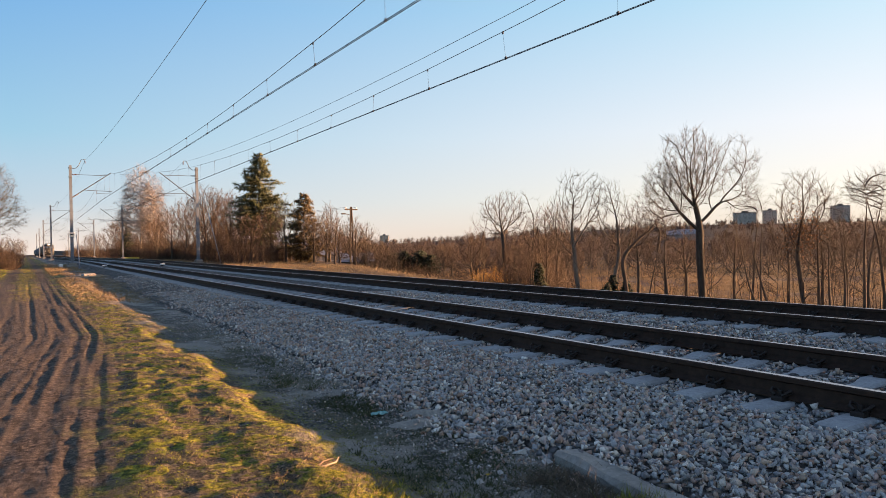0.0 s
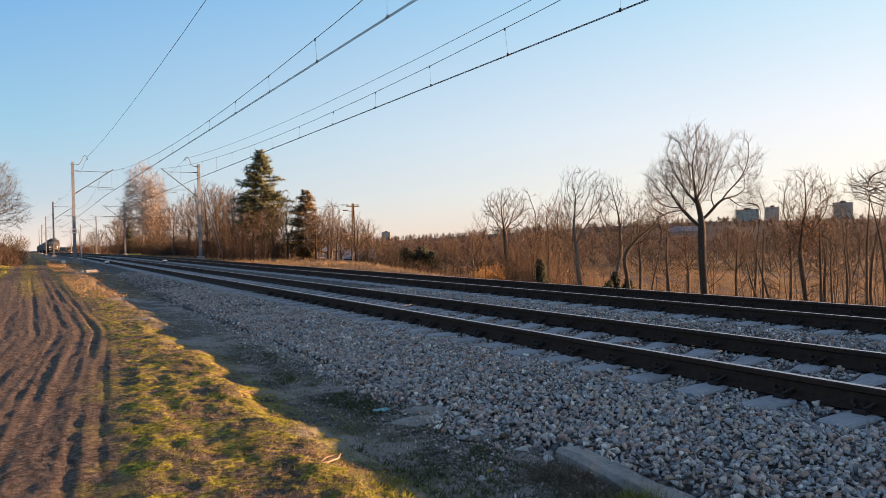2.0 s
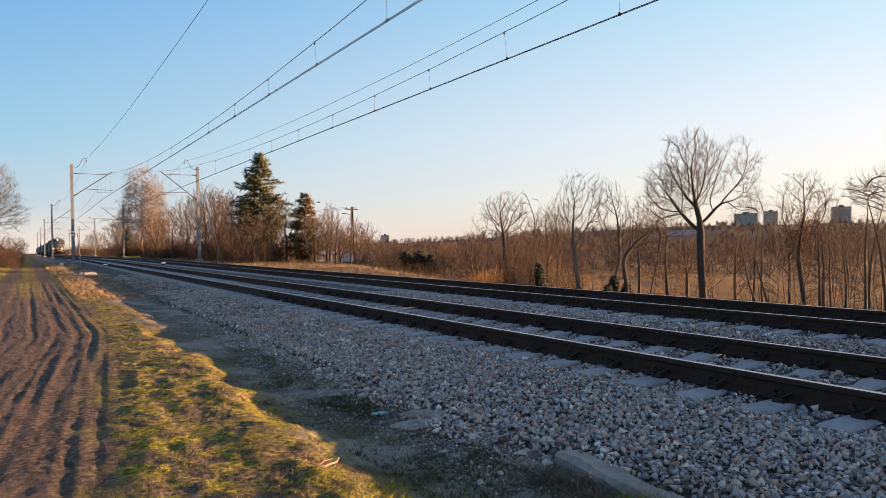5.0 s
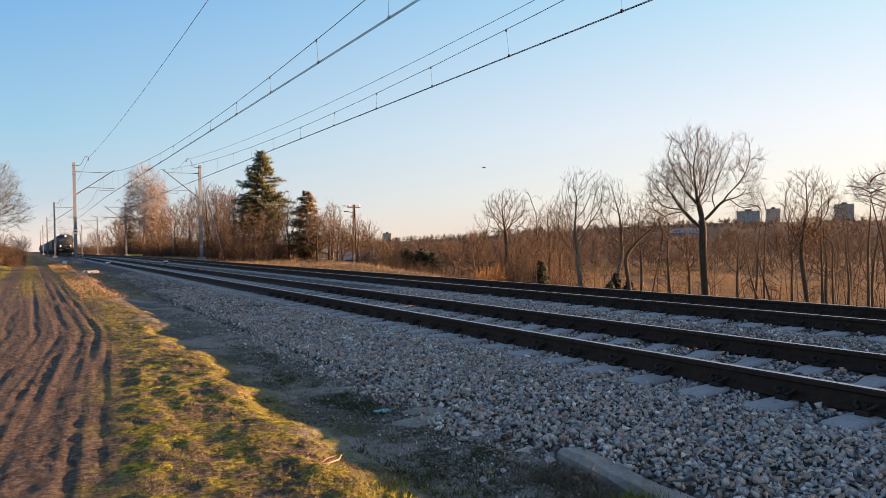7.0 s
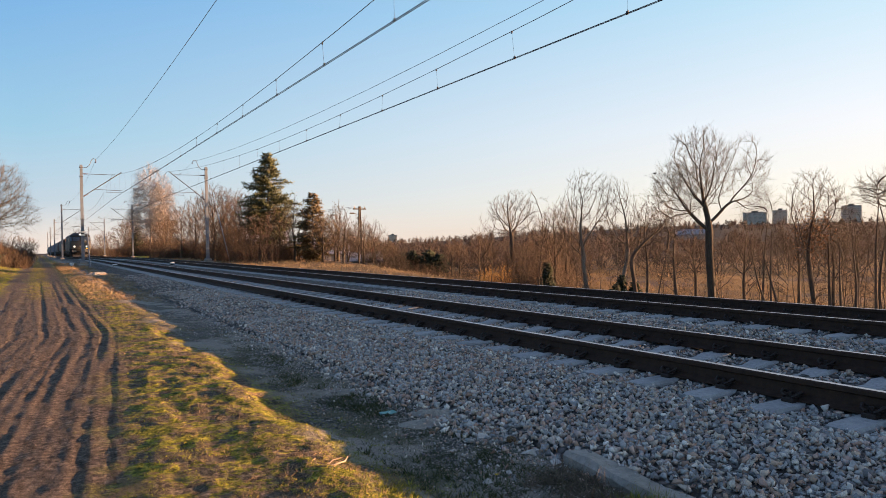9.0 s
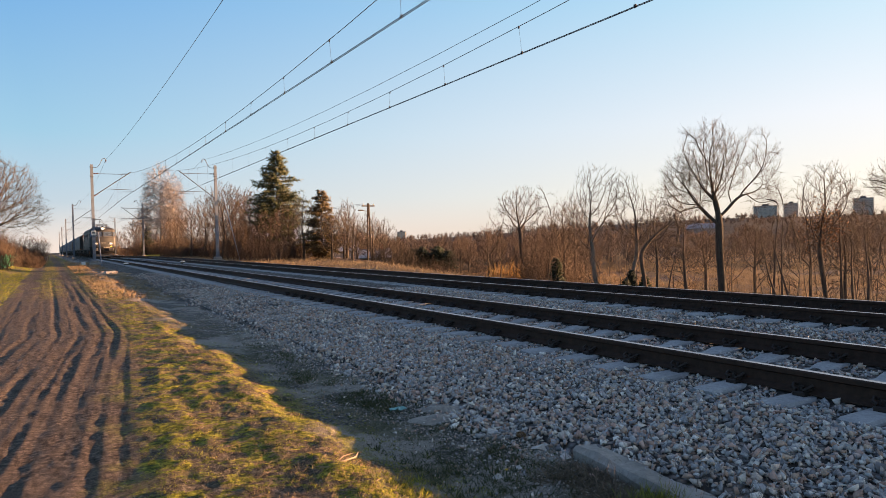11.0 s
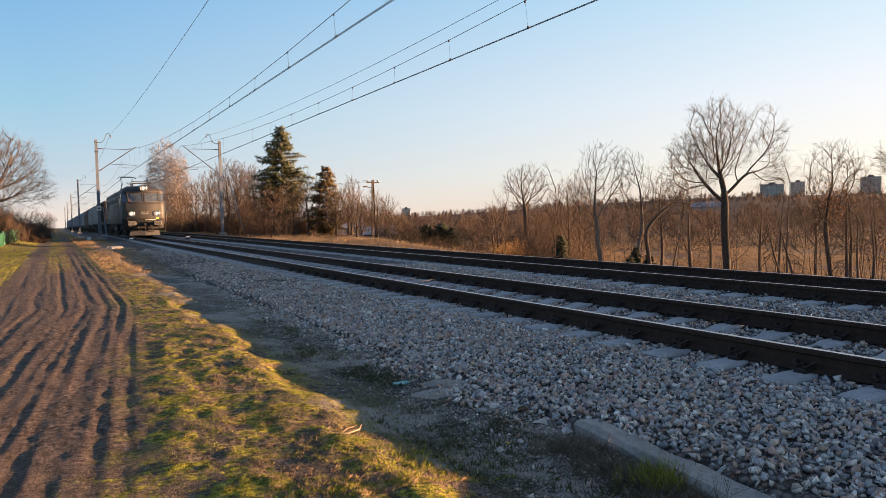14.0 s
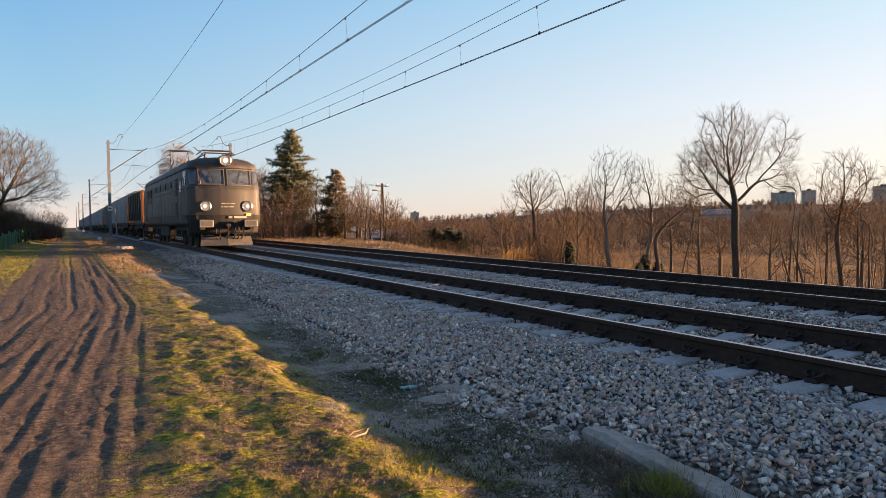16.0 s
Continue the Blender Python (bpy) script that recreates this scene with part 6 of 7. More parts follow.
    for k, (x, y) in enumerate(((-10.6, 47.0), (-11.0, 53.0), (-10.4, 59.0), (-11.8, 64.0), (-10.2, 68.0))):
        if k < 2:
            kinds.append(shrub("roadside_thicket", "dense orange-brown leafless thicket behind the fence", x, y, 4.4, 3.0 + 0.3 * (k % 2), 330, 340 + k, M_SCRUB, 0.7, 0.015, 8))
        else:
            copy_thing(kinds[k % 2], on(x, y, 70 * k))
    # across the road
    tree("roadside_tree", "large bare tree with arching branches by the road", -9.5, 44.5, 6.6, 70, 0.17, ((0.10, 0, 0.64, 0.40, 0.36, 0.34), (0.36, 0, 0.48, 0.20, 0.20, 0.18)), M_BARK, M_OAKTWIG, n=1300, step=0.27, clear=0.2, up=0.12, tip=0.006, twigs=4, twig_len=0.6)
    tree("roadside_tree", "bare tree behind the roadside bushes", -12.0, 60.0, 6.0, 74, 0.16, ((0, 0, 0.66, 0.36, 0.36, 0.33),), M_BARK, M_SCRUB, n=340, step=0.34, clear=0.25, tip=0.009)
    conifer("spruce_tree", "small dark spruce among the roadside bushes", on(-10.9, 56), 4.0, 1.5, 75, 0.02, 36, 7, 26, M_THUJA)
    kinds = []
    for k in range(16):
        y = 46 + 6.0 * k + r.uniform(-2, 2)
        x = -9.0 - r.uniform(0, 2.6) + max(0, (y - 70) * 0.03)
        if k < 5:
            kinds.append(shrub("roadside_bush", "orange-brown leafless roadside bush", x, y, r.uniform(3, 4.5), r.uniform(1.6, 2.8), 120, 300 + k, M_SCRUB if k % 3 else M_DARKSCRUB, 0.8, 0.015, 8))
        else:
            copy_thing(kinds[k % 5], on(x, y, r.uniform(0, 360)))
    for k, (x, y, h) in enumerate(((-8.0, 165.0, 4.2), (-7.0, 190.0, 4.6), (-9.5, 140.0, 3.6), (11.0, 165.0, 8.0), (11.0, 210.0, 7.0), (11.5, 240.0, 7.0))):
        tree("bare_tree", "small bare tree down the line", x, y, ground_z(x, y) + h, 110 + k, 0.10, ((0, 0, 0.62, 0.36, 0.36, 0.36),), n=170, step=0.45, clear=0.2, tip=0.02, twig_len=0.8)


def build_town():
    """Blocks of flats on the far hill and far down the valley."""
    def block(x, y, w, d, h, turn, mat, storeys):
        z0 = ground_z(x, y) - 0.5
        t = thing("apartment_building", "distant grey slab block of flats on the hill", "apartment building", pose(x, y, z0, 0, 0, turn), "distant blocks of flats")
        bm = B()
        box(bm, -w / 2, w / 2, -d / 2, d / 2, 0, h, 0.2)
        part("wall", bm, mat, t)
        bm = B()
        box(bm, -w / 2 - 0.3, w / 2 + 0.3, -d / 2 - 0.3, d / 2 + 0.3, h, h + 0.3, 0.1)
        box(bm, -w / 7, w / 7, -d / 4, d / 4, h + 0.3, h + 1.9, 0.1)
        part("roof", bm, M_BLOCKROOF, t)
        sh = h / storeys
        n, m2 = max(3, int(w / 3.5)), max(2, int(d / 4))
        bm = B()
        box(bm, 0, w / n * 0.45, -0.12, -0.02, 0, sh * 0.37)
        front = bm_mesh("window", bm, M_BLOCKGLASS)
        bm = B()
        box(bm, -0.12, -0.02, 0, d / m2 * 0.5, 0, sh * 0.5)
        side = bm_mesh("window", bm, M_BLOCKGLASS)
        for k in range(storeys):
            for j in range(n):
                part("window", front, None, t, m=pose(-w / 2 + (j + 0.25) * w / n, -d / 2, k * sh + sh * 0.35))
            for j in range(m2):
                part("window", side, None, t, m=pose(-w / 2, -d / 2 + (j + 0.25) * d / m2, k * sh + sh * 0.3))

    grey = plain("grey_panel_wall", (0.44, 0.39, 0.33), 0.8, 0, 0.15, 0.2)
    buff = plain("buff_panel_wall", (0.55, 0.44, 0.34), 0.8, 0, 0.15, 0.2)
    for x, y, w, top in ((568, 397, 20, 25.5), (597, 391, 12, 27.5), (626, 341, 15, 29.5)):
        block(x, y, w, 11, top - ground_z(x, y) - 1.5, 35 - 90, grey, 9)
    for x, y, w, top, m in ((346, 826, 10, 14.0, buff), (372, 814, 11, 11.5, grey), (395, 803, 11, 14.0, buff), (362, 840, 12, 10.5, buff)):
        block(x, y, w, 10, top - ground_z(x, y) - 1.5, -25, m, 7)


M_BLOCKROOF = plain("dark_roof_felt", (0.10, 0.10, 0.10), 0.9, 0, 0.2, 0.5)
M_BLOCKGLASS = plain("far_window_glass", (0.26, 0.255, 0.25), 0.5)


def far_woods():
    """Leafless woods on the valley side: uncountable."""
    r = np.random.default_rng(77)
    shapes = []
    for k in range(7):
        trunk, twig = colonize(700 + k, 8.0, 0.12, ((0, 0, 0.6, 0.26, 0.26, 0.38), (0.05, 0.05, 0.36, 0.28, 0.28, 0.22)), n=60, step=0.75, clear=0.3, up=0.15, tip=0.02, twigs=1, twig_len=1.3, full=1.3)
        a = np.concatenate([p[:-1] for p, *_ in trunk + twig]) / 8.0
        b = np.concatenate([p[1:] for p, *_ in trunk + twig]) / 8.0
        c = np.concatenate([q[:-1] for _, q, *_ in trunk + twig])
        shapes.append((a, b, c))
    out = {0: [], 1: []}
    for k in range(2600):
        a = radians(r.uniform(3, 72))
        d = 115 + 685 * r.random() ** 1.7
        x, y = -5.8 + d * math.sin(a), -2.6 + d * math.cos(a)
        if x - 0.2 * max(0, y - 15) < 14 or (d < 210 and a > radians(47) and r.random() < 0.5):
            continue
        h = r.uniform(4.6, 7.6) if d > 150 else r.uniform(3.0, 5.4)
        h *= 0.6 + 0.8 * float(vnoise(np.array([x * 0.03]), np.array([y * 0.03]), 71)[0])
        h *= 0.75 if a > radians(44) else 0.78 if a < radians(33) else 1.0
        if d < 140 and radians(26) < a < radians(31.5):
            continue
        p, q, c = shapes[k % 7]
        t = r.uniform(0, 6.283)
        R = np.array([[math.cos(t), -math.sin(t), 0], [math.sin(t), math.cos(t), 0], [0, 0, 1]]) * h
        at = np.array([x, y, ground_z(x, y) - 0.3])
        p, q = p @ R.T + at, q @ R.T + at
        v = q - p
        L = np.linalg.norm(v, axis=1)
        out[int(k % 3 == 0 or (d < 210 and a > radians(45)))].append((p, v / L[:, None], L * 1.3, np.maximum(c, d * 0.00034)))
    for k, mat, words in ((0, M_FARTWIG, "leafless brown woods on the valley side"), (1, M_DARKSCRUB, "darker leafless woods across the valley")):
        p, v, L, w = (np.concatenate(z) for z in zip(*out[k]))
        tagged(new("far_woods", blades("far_woods", p, v, L, w, mat)), words, "woods", kind="stuff")


def small_structures():
    # old tapered lattice pole with lamp
    x, y = 24.4, 66.1
    z0 = ground_z(x, y)
    t = thing("utility_pole", "old tapered dark wooden utility pole with lamp arm", "utility pole", pose(x, y, z0))
    top = 5.2 - z0
    bm = B()
    for s in (-1, 1):
        rod(bm, (s * 0.22, 0, 0), (s * 0.06, 0, top), 0.10, 0.08, 7)
    for k in range(9):
        z = 0.6 + k * (top - 1.0) / 9
        w = 0.26 - 0.16 * z / top
        rod(bm, (-w, 0, z), (w, 0, z + 0.35), 0.04, sides=5)
    part("post", bm, M_BARK, t)
    bm = B()
    box(bm, -0.75, 0.75, -0.06, 0.06, top - 0.35, top - 0.22, 0.02)
    part("crossarm", bm, M_BARK, t)
    bm = B()
    rod(bm, (0, 0, top - 0.9), (-0.8, 0, top - 0.75), 0.03, sides=5)
    box(bm, -1.15, -0.65, -0.1, 0.1, top - 0.82, top - 0.68, 0.03)
    part("lamp_arm", bm, M_BARK, t)
    for s in (-0.6, 0.6):
        bm = B()
        tube(bm, span_points(0, 0, 40.0, top - 0.05, top + 0.2, 0.7, 8, s, s - 22.0), 0.012, 4)
        part("wire", bm, M_WIRE, t)
    for s in (-0.6, 0.0, 0.6):
        bm = B()
        rod(bm, (s, 0, top - 0.22), (s, 0, top - 0.02), 0.05, 0.03, 8)
        part("insulator", bm, M_INSUL, t)


build_ground()
build_ballast()
build_overhead()
trees_by_the_meadow()
trees_by_the_line()
build_town()
far_woods()
small_structures()
build_train()


# ---- grass, reeds, small things ----
def grass_patch(name, label, x, y, count, height, width, mat, seed, lean=0.5, per=6, z=None):
    """Tufts at x, y: several blades each, one mesh."""
    r = np.random.default_rng(seed)
    n = len(x)
    z = land(x, y) - 0.01 if z is None else z
    root = np.stack([x, y, z], -1)
    base = np.repeat(root, per, 0) + r.normal(size=(n * per, 3)) * np.array([1, 1, 0]) * (0.25 * np.mean(height))
    way = r.normal(size=(n * per, 3)) * lean
    way[:, 2] = 1.0
    way /= np.linalg.norm(way, axis=1)[:, None]
    h = r.uniform(*height, n * per) * np.repeat(r.uniform(0.6, 1.2, n), per)
    ob = new(name, blades(name, base, way, h, r.uniform(0.6, 1.3, n * per) * width, mat))
    return tagged(ob, label, "grass", kind="stuff")


def build_grass():
    r = np.random.default_rng(500)

    def where(x0, x1, y0, y1, n, seed, cut, scale=1.3, near=False):
        x = r.uniform(x0, x1, n)
        y = y0 + (y1 - y0) * (r.random(n) ** (2.0 if near else 1.0))
        m = moss_cover(x, y) if seed == 31 else vnoise(x * scale + 40, y * scale, seed) * 0.65 + vnoise(x * scale * 3.3, y * scale * 3.3, seed + 1) * 0.35
        keep = m > cut
        return x[keep], y[keep]

    x, y = where(-5.7, -3.7, 0.4, 14, 95000, 31, 0.474, 1.4, True)
    edge = -5.22 + bear(y) + 0.5 * (vnoise(y * 0.5, y * 0, 33) - 0.5)
    k = (x > edge) & (r.random(len(x)) < smooth(-5.35, -4.9, x - bear(y)) + 0.1)
    grass_patch("moss_grass", "short yellow-green moss and winter grass", x[k], y[k], 0, (0.008, 0.024), 0.004, M_GRASS, 1, 1.1, 4)
    x, y = where(-5.0, -3.6, 0.4, 18, 7000, 35, 0.45, 1.7, True)
    grass_patch("dry_grass", "short dead straw grass on the bank", x, y, 0, (0.015, 0.05), 0.003, M_STRAW, 2, 1.3, 5)
    # shaded weeds by the foot of the ballast
    x, y = where(-3.85, -2.95, 0.2, 12, 3600, 37, 0.56, 1.0, True)
    grass_patch("weeds", "low dark green weeds in the gravel margin", x, y, 0, (0.012, 0.045), 0.004, M_WEED, 3, 1.0, 6)
    # rank dark weeds by the slab and in clumps along the ballast
    x = np.concatenate([r.uniform(-3.95, -3.08, 650), r.normal(-3.5, 0.13, 260), r.normal(-3.40, 0.14, 320), r.normal(-3.3, 0.16, 220)])
    y = np.concatenate([r.uniform(-0.3, 1.95, 650), r.normal(4.3, 0.35, 260), r.normal(3.1, 0.32, 320), r.normal(6.3, 0.6, 220)])
    k = vnoise(x * 3 + 7, y * 3, 52) > 0.36
    grass_patch("weeds", "rank dark green weeds in the shade of the bank", x[k], y[k], 0, (0.02, 0.085), 0.0045, M_WEED, 13, 1.1, 7)
    x, y = np.concatenate([r.normal(-3.17, 0.10, 330), r.normal(-2.66, 0.07, 110), r.normal(-2.70, 0.08, 120)]), np.concatenate([r.uniform(-0.45, 0.72, 330), r.normal(0.22, 0.14, 110), r.normal(-0.34, 0.14, 120)])
    grass_patch("dry_grass", "long dead grass round the concrete kerb", x, y, 0, (0.07, 0.22), 0.0032, M_DEADGRASS, 4, 2.6, 9)
    x, y = r.normal(-3.10, 0.06, 70), r.normal(-0.08, 0.06, 70)
    grass_patch("green_tuft", "fresh green grass tuft beside the concrete kerb", x, y, 0, (0.08, 0.17), 0.004, M_GRASS, 5, 0.7, 9)
    x, y = r.normal(-4.12, 0.10, 60), r.normal(0.85, 0.15, 60)
    grass_patch("green_tuft", "sunlit yellow-green grass tufts on the bank", x, y, 0, (0.03, 0.075), 0.0035, M_GRASS, 6, 0.7, 8)
    # grass down the road: crown, hump by the mast, verges
    x, y = where(-4.7, -2.5, 17, 72, 5200, 41, 0.40, 0.6)
    grass_patch("dry_grass", "orange dry grass on the hump beside the mast", x, y, 0, (0.04, 0.16), 0.006, M_STRAW, 7, 0.9, 6)
    x, y = where(-6.15, -5.4, 19, 75, 2200, 43, 0.47, 1.1)
    grass_patch("road_crown_grass", "short grass on the crown of the dirt road", x, y, 0, (0.02, 0.055), 0.006, M_VERGE, 8, 1.2, 6)
    x, y = where(-12, -6.9, 12, 60, 15000, 45, 0.40, 0.5)
    grass_patch("verge_grass", "winter grass on the road verge", x, y, 0, (0.03, 0.09), 0.008, M_GRASS, 9, 1.2, 4)
    x, y = where(6.2, 15, 22, 120, 9000, 47, 0.36, 0.4)
    grass_patch("dry_grass", "tall dead grass along the far side of the line", x, y, 0, (0.10, 0.40), 0.010, M_STRAW, 10, 0.7, 5)
    # reed meadow below
    x, y = where(20, 90, 6, 100, 11000, 49, 0.40, 0.12)
    k = x - 0.2 * np.maximum(0, y - 15) > 15
    grass_patch("reeds", "golden-brown dead reeds in the wet meadow", x[k], y[k], 0, (0.3, 0.75), 0.018, M_REED, 11, 0.35, 5)


M_VERGE = leafy("mixed_winter_grass", (0.09, 0.085, 0.02), (0.22, 0.19, 0.045), (0.36, 0.28, 0.09))
M_DEADGRASS = leafy("withered_grey_brown_grass", (0.06, 0.045, 0.032), (0.15, 0.115, 0.08), (0.27, 0.20, 0.13))
M_WEED = leafy("dark_weeds", (0.022, 0.032, 0.010), (0.052, 0.066, 0.018), (0.12, 0.11, 0.045))
M_REED = leafy("dead_reeds", (0.11, 0.064, 0.026), (0.25, 0.15, 0.062), (0.38, 0.25, 0.115))


def rough_block(name, x0, x1, y0, y1, z0, z1, mat, seed, cut=0.03, rag=0.012):
    """A worn block: subdivided, chipped at its edges."""
    bm = B()
    box(bm, x0, x1, y0, y1, z0, z1, cut)
    long = [e for e in bm.edges if e.calc_length() > 0.25]
    bmesh.ops.subdivide_edges(bm, edges=long, cuts=7, use_grid_fill=True)
    for v in bm.verts:
        n = noise.noise_vector(v.co * 7 + Vector((seed, 0, 0)))
        v.co += n * rag
    return bm_mesh(name, bm, mat)


def build_small():
    k = new("concrete_kerb", rough_block("concrete_kerb", -0.11, 0.11, -0.95, 0.95, -0.16, 0.0, M_SLAB, 1.0, 0.03, 0.032))
    k.matrix_basis = pose(-2.925, -0.10, -0.285, 1, 2, -6)
    tagged(k, "old cracked concrete kerb slab half buried in gravel", "concrete slab")
    k = new("concrete_ring", rough_block("concrete_ring", -0.33, 0.33, -0.2, 0.2, -0.1, 0.17, M_PALECON, 4.0, 0.08, 0.02))
    k.matrix_basis = pose(-3.15, 36.4, ground_z(-3.15, 36.4) + 0.02, 0, 0, 12)
    tagged(k, "pale concrete block lying in the dry grass", "concrete block")
    for x, y in ((-0.35, 52.4), (3.5, 51.9)):
        t = thing("track_magnet", "white signal magnet box beside the rail", "track magnet", pose(x - 0.65, y, -0.12), "track magnets")
        bm = B()
        box(bm, -0.15, 0.15, -0.25, 0.25, 0.0, 0.10, 0.03)
        part("cover", bm, M_WHITE, t)
        bm = B()
        box(bm, -0.12, 0.12, -0.25, 0.25, -0.14, 0.0, 0.01)
        part("bracket", bm, M_CLIP, t)
    # small white cable marker by the mast
    t = thing("marker_stone", "small white painted marker stone", "marker", pose(-3.4, 62.0, ground_z(-3.4, 62)))
    bm = B()
    box(bm, -0.16, 0.16, -0.12, 0.12, -0.05, 0.25, 0.04)
    part("stone", bm, M_WHITE, t)
    # dead stick on the bank
    z = ground_z(-4.25, 1.47)
    runs = [(np.array([[0, 0, 0.01], [0.08, -0.03, 0.02], [0.16, -0.02, 0.022], [0.21, 0.03, 0.03]]), np.array([0.005, 0.006, 0.005, 0.003]), 6, 0),
            (np.array([[0.03, 0.0, 0.012], [0.10, 0.03, 0.03], [0.16, 0.01, 0.04]]), np.array([0.004, 0.004, 0.002]), 5, 0),
            (np.array([[-0.06, 0.04, 0.012], [-0.02, 0.08, 0.03], [0.02, 0.10, 0.045]]), np.array([0.005, 0.004, 0.002]), 5, 0)]
    st = new("dead_stick", rings_to_mesh("dead_stick", runs, M_STICK))
    st.matrix_basis = pose(-4.36, 1.42, z - 0.004, 0, 0, 10)
    tagged(st, "pale forked dead stick lying on the grass", "stick")
    # larger stones lying about
    shapes = stone_shapes(5)
    r = np.random.default_rng(9)
    for x, y, s in ((-2.91, 1.145, 0.035), (-3.197, 1.035, 0.028), (-3.334, 0.874, 0.026), (-3.05, 1.6, 0.05), (-3.2, 1.25, 0.03), (-3.3, 0.95, 0.04), (-3.0, 1.1, 0.05), (-3.4, 1.45, 0.03), (-2.95, 1.9, 0.05), (-3.55, 0.8, 0.03), (-3.3, 1.9, 0.03), (-2.97, 0.86, 0.045)):
        v, f = shapes[r.integers(0, 5)]
        me = mesh_of("stone", v * s, f, M_STONE)
        o = new("stone", me)
        o.matrix_basis = pose(x, y, ground_z(x, y) + s * 0.3, 0, 0, r.uniform(0, 360))
        tagged(o, "single loose grey stone beside the ballast", "stone", "loose stones")
    # sandy spoil spilt at the foot of the ballast
    for x, y, w, d, hgt, turn in ((-3.0, 2.42, 0.30, 0.16, 0.055, -35), (-3.22, 2.2, 0.24, 0.15, 0.035, -10)):
        bm = B()
        bmesh.ops.create_grid(bm, x_segments=22, y_segments=16, size=1)
        for v in bm.verts:
            q = math.hypot(v.co.x, v.co.y)
            lump = 0.6 * noise.noise(Vector((v.co.x * 2.1, v.co.y * 2.1, turn))) + 0.35 * noise.noise(Vector((v.co.x * 6, v.co.y * 6, turn)))
            v.co = Vector((v.co.x * w, v.co.y * d, hgt * (max(0.0, 1 - q * q) * (1 + lump) - 0.35)))
        o = new("sand_heap", bm_mesh("sand_heap", bm, M_SAND, False))
        o.matrix_basis = pose(x, y, ground_z(x, y), 0, 0, turn)
        tagged(o, "low heap of pale grey sand by the ballast", "sand", "sand heaps")
    # spring flower, fallen cone, broken boards by the mast
    z = ground_z(-3.50, 0.78)
    t = thing("wild_flower", "small yellow spring flower in dark weeds", "flower", pose(-3.50, 0.78, z))
    bm = B()
    rod(bm, (0, 0, -0.01), (0.006, 0.004, 0.045), 0.002, 0.0015, 5)
    part("stem", bm, M_WEED, t)
    n = 22
    a = np.arange(n) * 2.4
    way = np.stack([np.cos(a), np.sin(a), 0.25 + 0.3 * (np.arange(n) % 3)], -1)
    me = blades("petals", np.tile(np.array([0.006, 0.004, 0.045]), (n, 1)), way / np.linalg.norm(way, axis=1)[:, None], np.full(n, 0.017), np.full(n, 0.0028), M_YELLOW)
    part("petals", me, None, t, "bright yellow petals")
    a, h = np.arange(70) * 2.4, np.linspace(-1, 1, 70)
    w = np.sqrt(np.clip(1.02 - h ** 2, 0.02, 1))
    base = np.stack([0.016 * w * np.cos(a), 0.032 * h, 0.016 * w * np.sin(a) + 0.016], -1)
    way = np.stack([np.cos(a), 0.9 * np.ones(70), np.sin(a)], -1)
    c = new("fallen_cone", blades("fallen_cone", base, way / np.linalg.norm(way, axis=1)[:, None], np.full(70, 0.014), np.full(70, 0.005), M_DRYLEAF))
    c.matrix_basis = pose(-2.95, 1.37, ground_z(-2.95, 1.37) + 0.02, 0, 0, 50)
    tagged(c, "brown fallen cone lying beside the ballast", "cone")
    for x, y, turn, tilt in ((-2.75, 35.6, 35, 4), (-3.5, 37.2, 80, -3), (-2.9, 38.2, 10, 6), (-3.3, 35.0, -25, 2)):
        bm = B()
        box(bm, -0.6, 0.6, -0.07, 0.07, 0, 0.03, 0.005)
        o = new("broken_board", bm_mesh("broken_board", bm, M_STICK))
        o.matrix_basis = pose(x, y, ground_z(x, y) + 0.06, 0, tilt, turn)
        tagged(o, "weathered broken board lying in dry grass", "board", "broken boards")
    # scrap of turquoise foil
    bm = B()
    bmesh.ops.create_grid(bm, x_segments=7, y_segments=5, size=1)
    for v in bm.verts:
        v.co = Vector((v.co.x * 0.07, v.co.y * 0.035, 0.02 + 0.02 * noise.noise(v.co * 2.3)))
    bmesh.ops.solidify(bm, geom=bm.faces[:], thickness=0.003)
    o = new("foil_scrap", bm_mesh("foil_scrap", bm, plain("turquoise_foil", (0.12, 0.34, 0.34), 0.4)))
    o.matrix_basis = pose(-3.33, 2.6, ground_z(-3.33, 2.6) + 0.01, 0, 0, -15)
    tagged(o, "crumpled scrap of turquoise foil on gravel", "litter")
    # green board fence behind the road verge
    t = thing("garden_fence", "green sheet metal garden fence behind the verge", "fence", pose(-8.72, 52, 0))
    for k in range(26):
        y = -17 + k * 1.0
        x = 0.03 * (y + 17)
        z = ground_z(-8.72 + x, 52 + y)
        bm = B()
        box(bm, x - 0.015, x + 0.015, y, y + 0.97, z + 0.0, z + 0.72, 0.006)
        for j in range(6):
            box(bm, x + 0.013, x + 0.03, y + 0.05 + j * 0.16, y + 0.10 + j * 0.16, z + 0.03, z + 0.71)
        part("panel", bm, M_FENCE, t)
        if k % 3 == 0:
            bm = B()
            box(bm, x - 0.05, x + 0.05, y - 0.05, y + 0.05, z - 0.1, z + 0.82, 0.01)
            part("post", bm, M_FENCE, t)
    # brush pile
    shrub("bramble_bush", "dark heaped bramble bush by the road", -7.7, 56, 2.6, 1.5, 220, 400, M_DARKSCRUB, 1.6, 0.02, 7)
    shrub("bramble_bush", "dark low bramble bush on the verge", -7.6, 63, 2.8, 1.3, 180, 401, M_DARKSCRUB, 1.6, 0.02, 7)
    # yellow marker board by the far mast
    t = thing("marker_board", "low yellow-green marker board beside the far mast", "marker board", pose(6.7, 100.6, ground_z(6.7, 100.6)))
    bm = B()
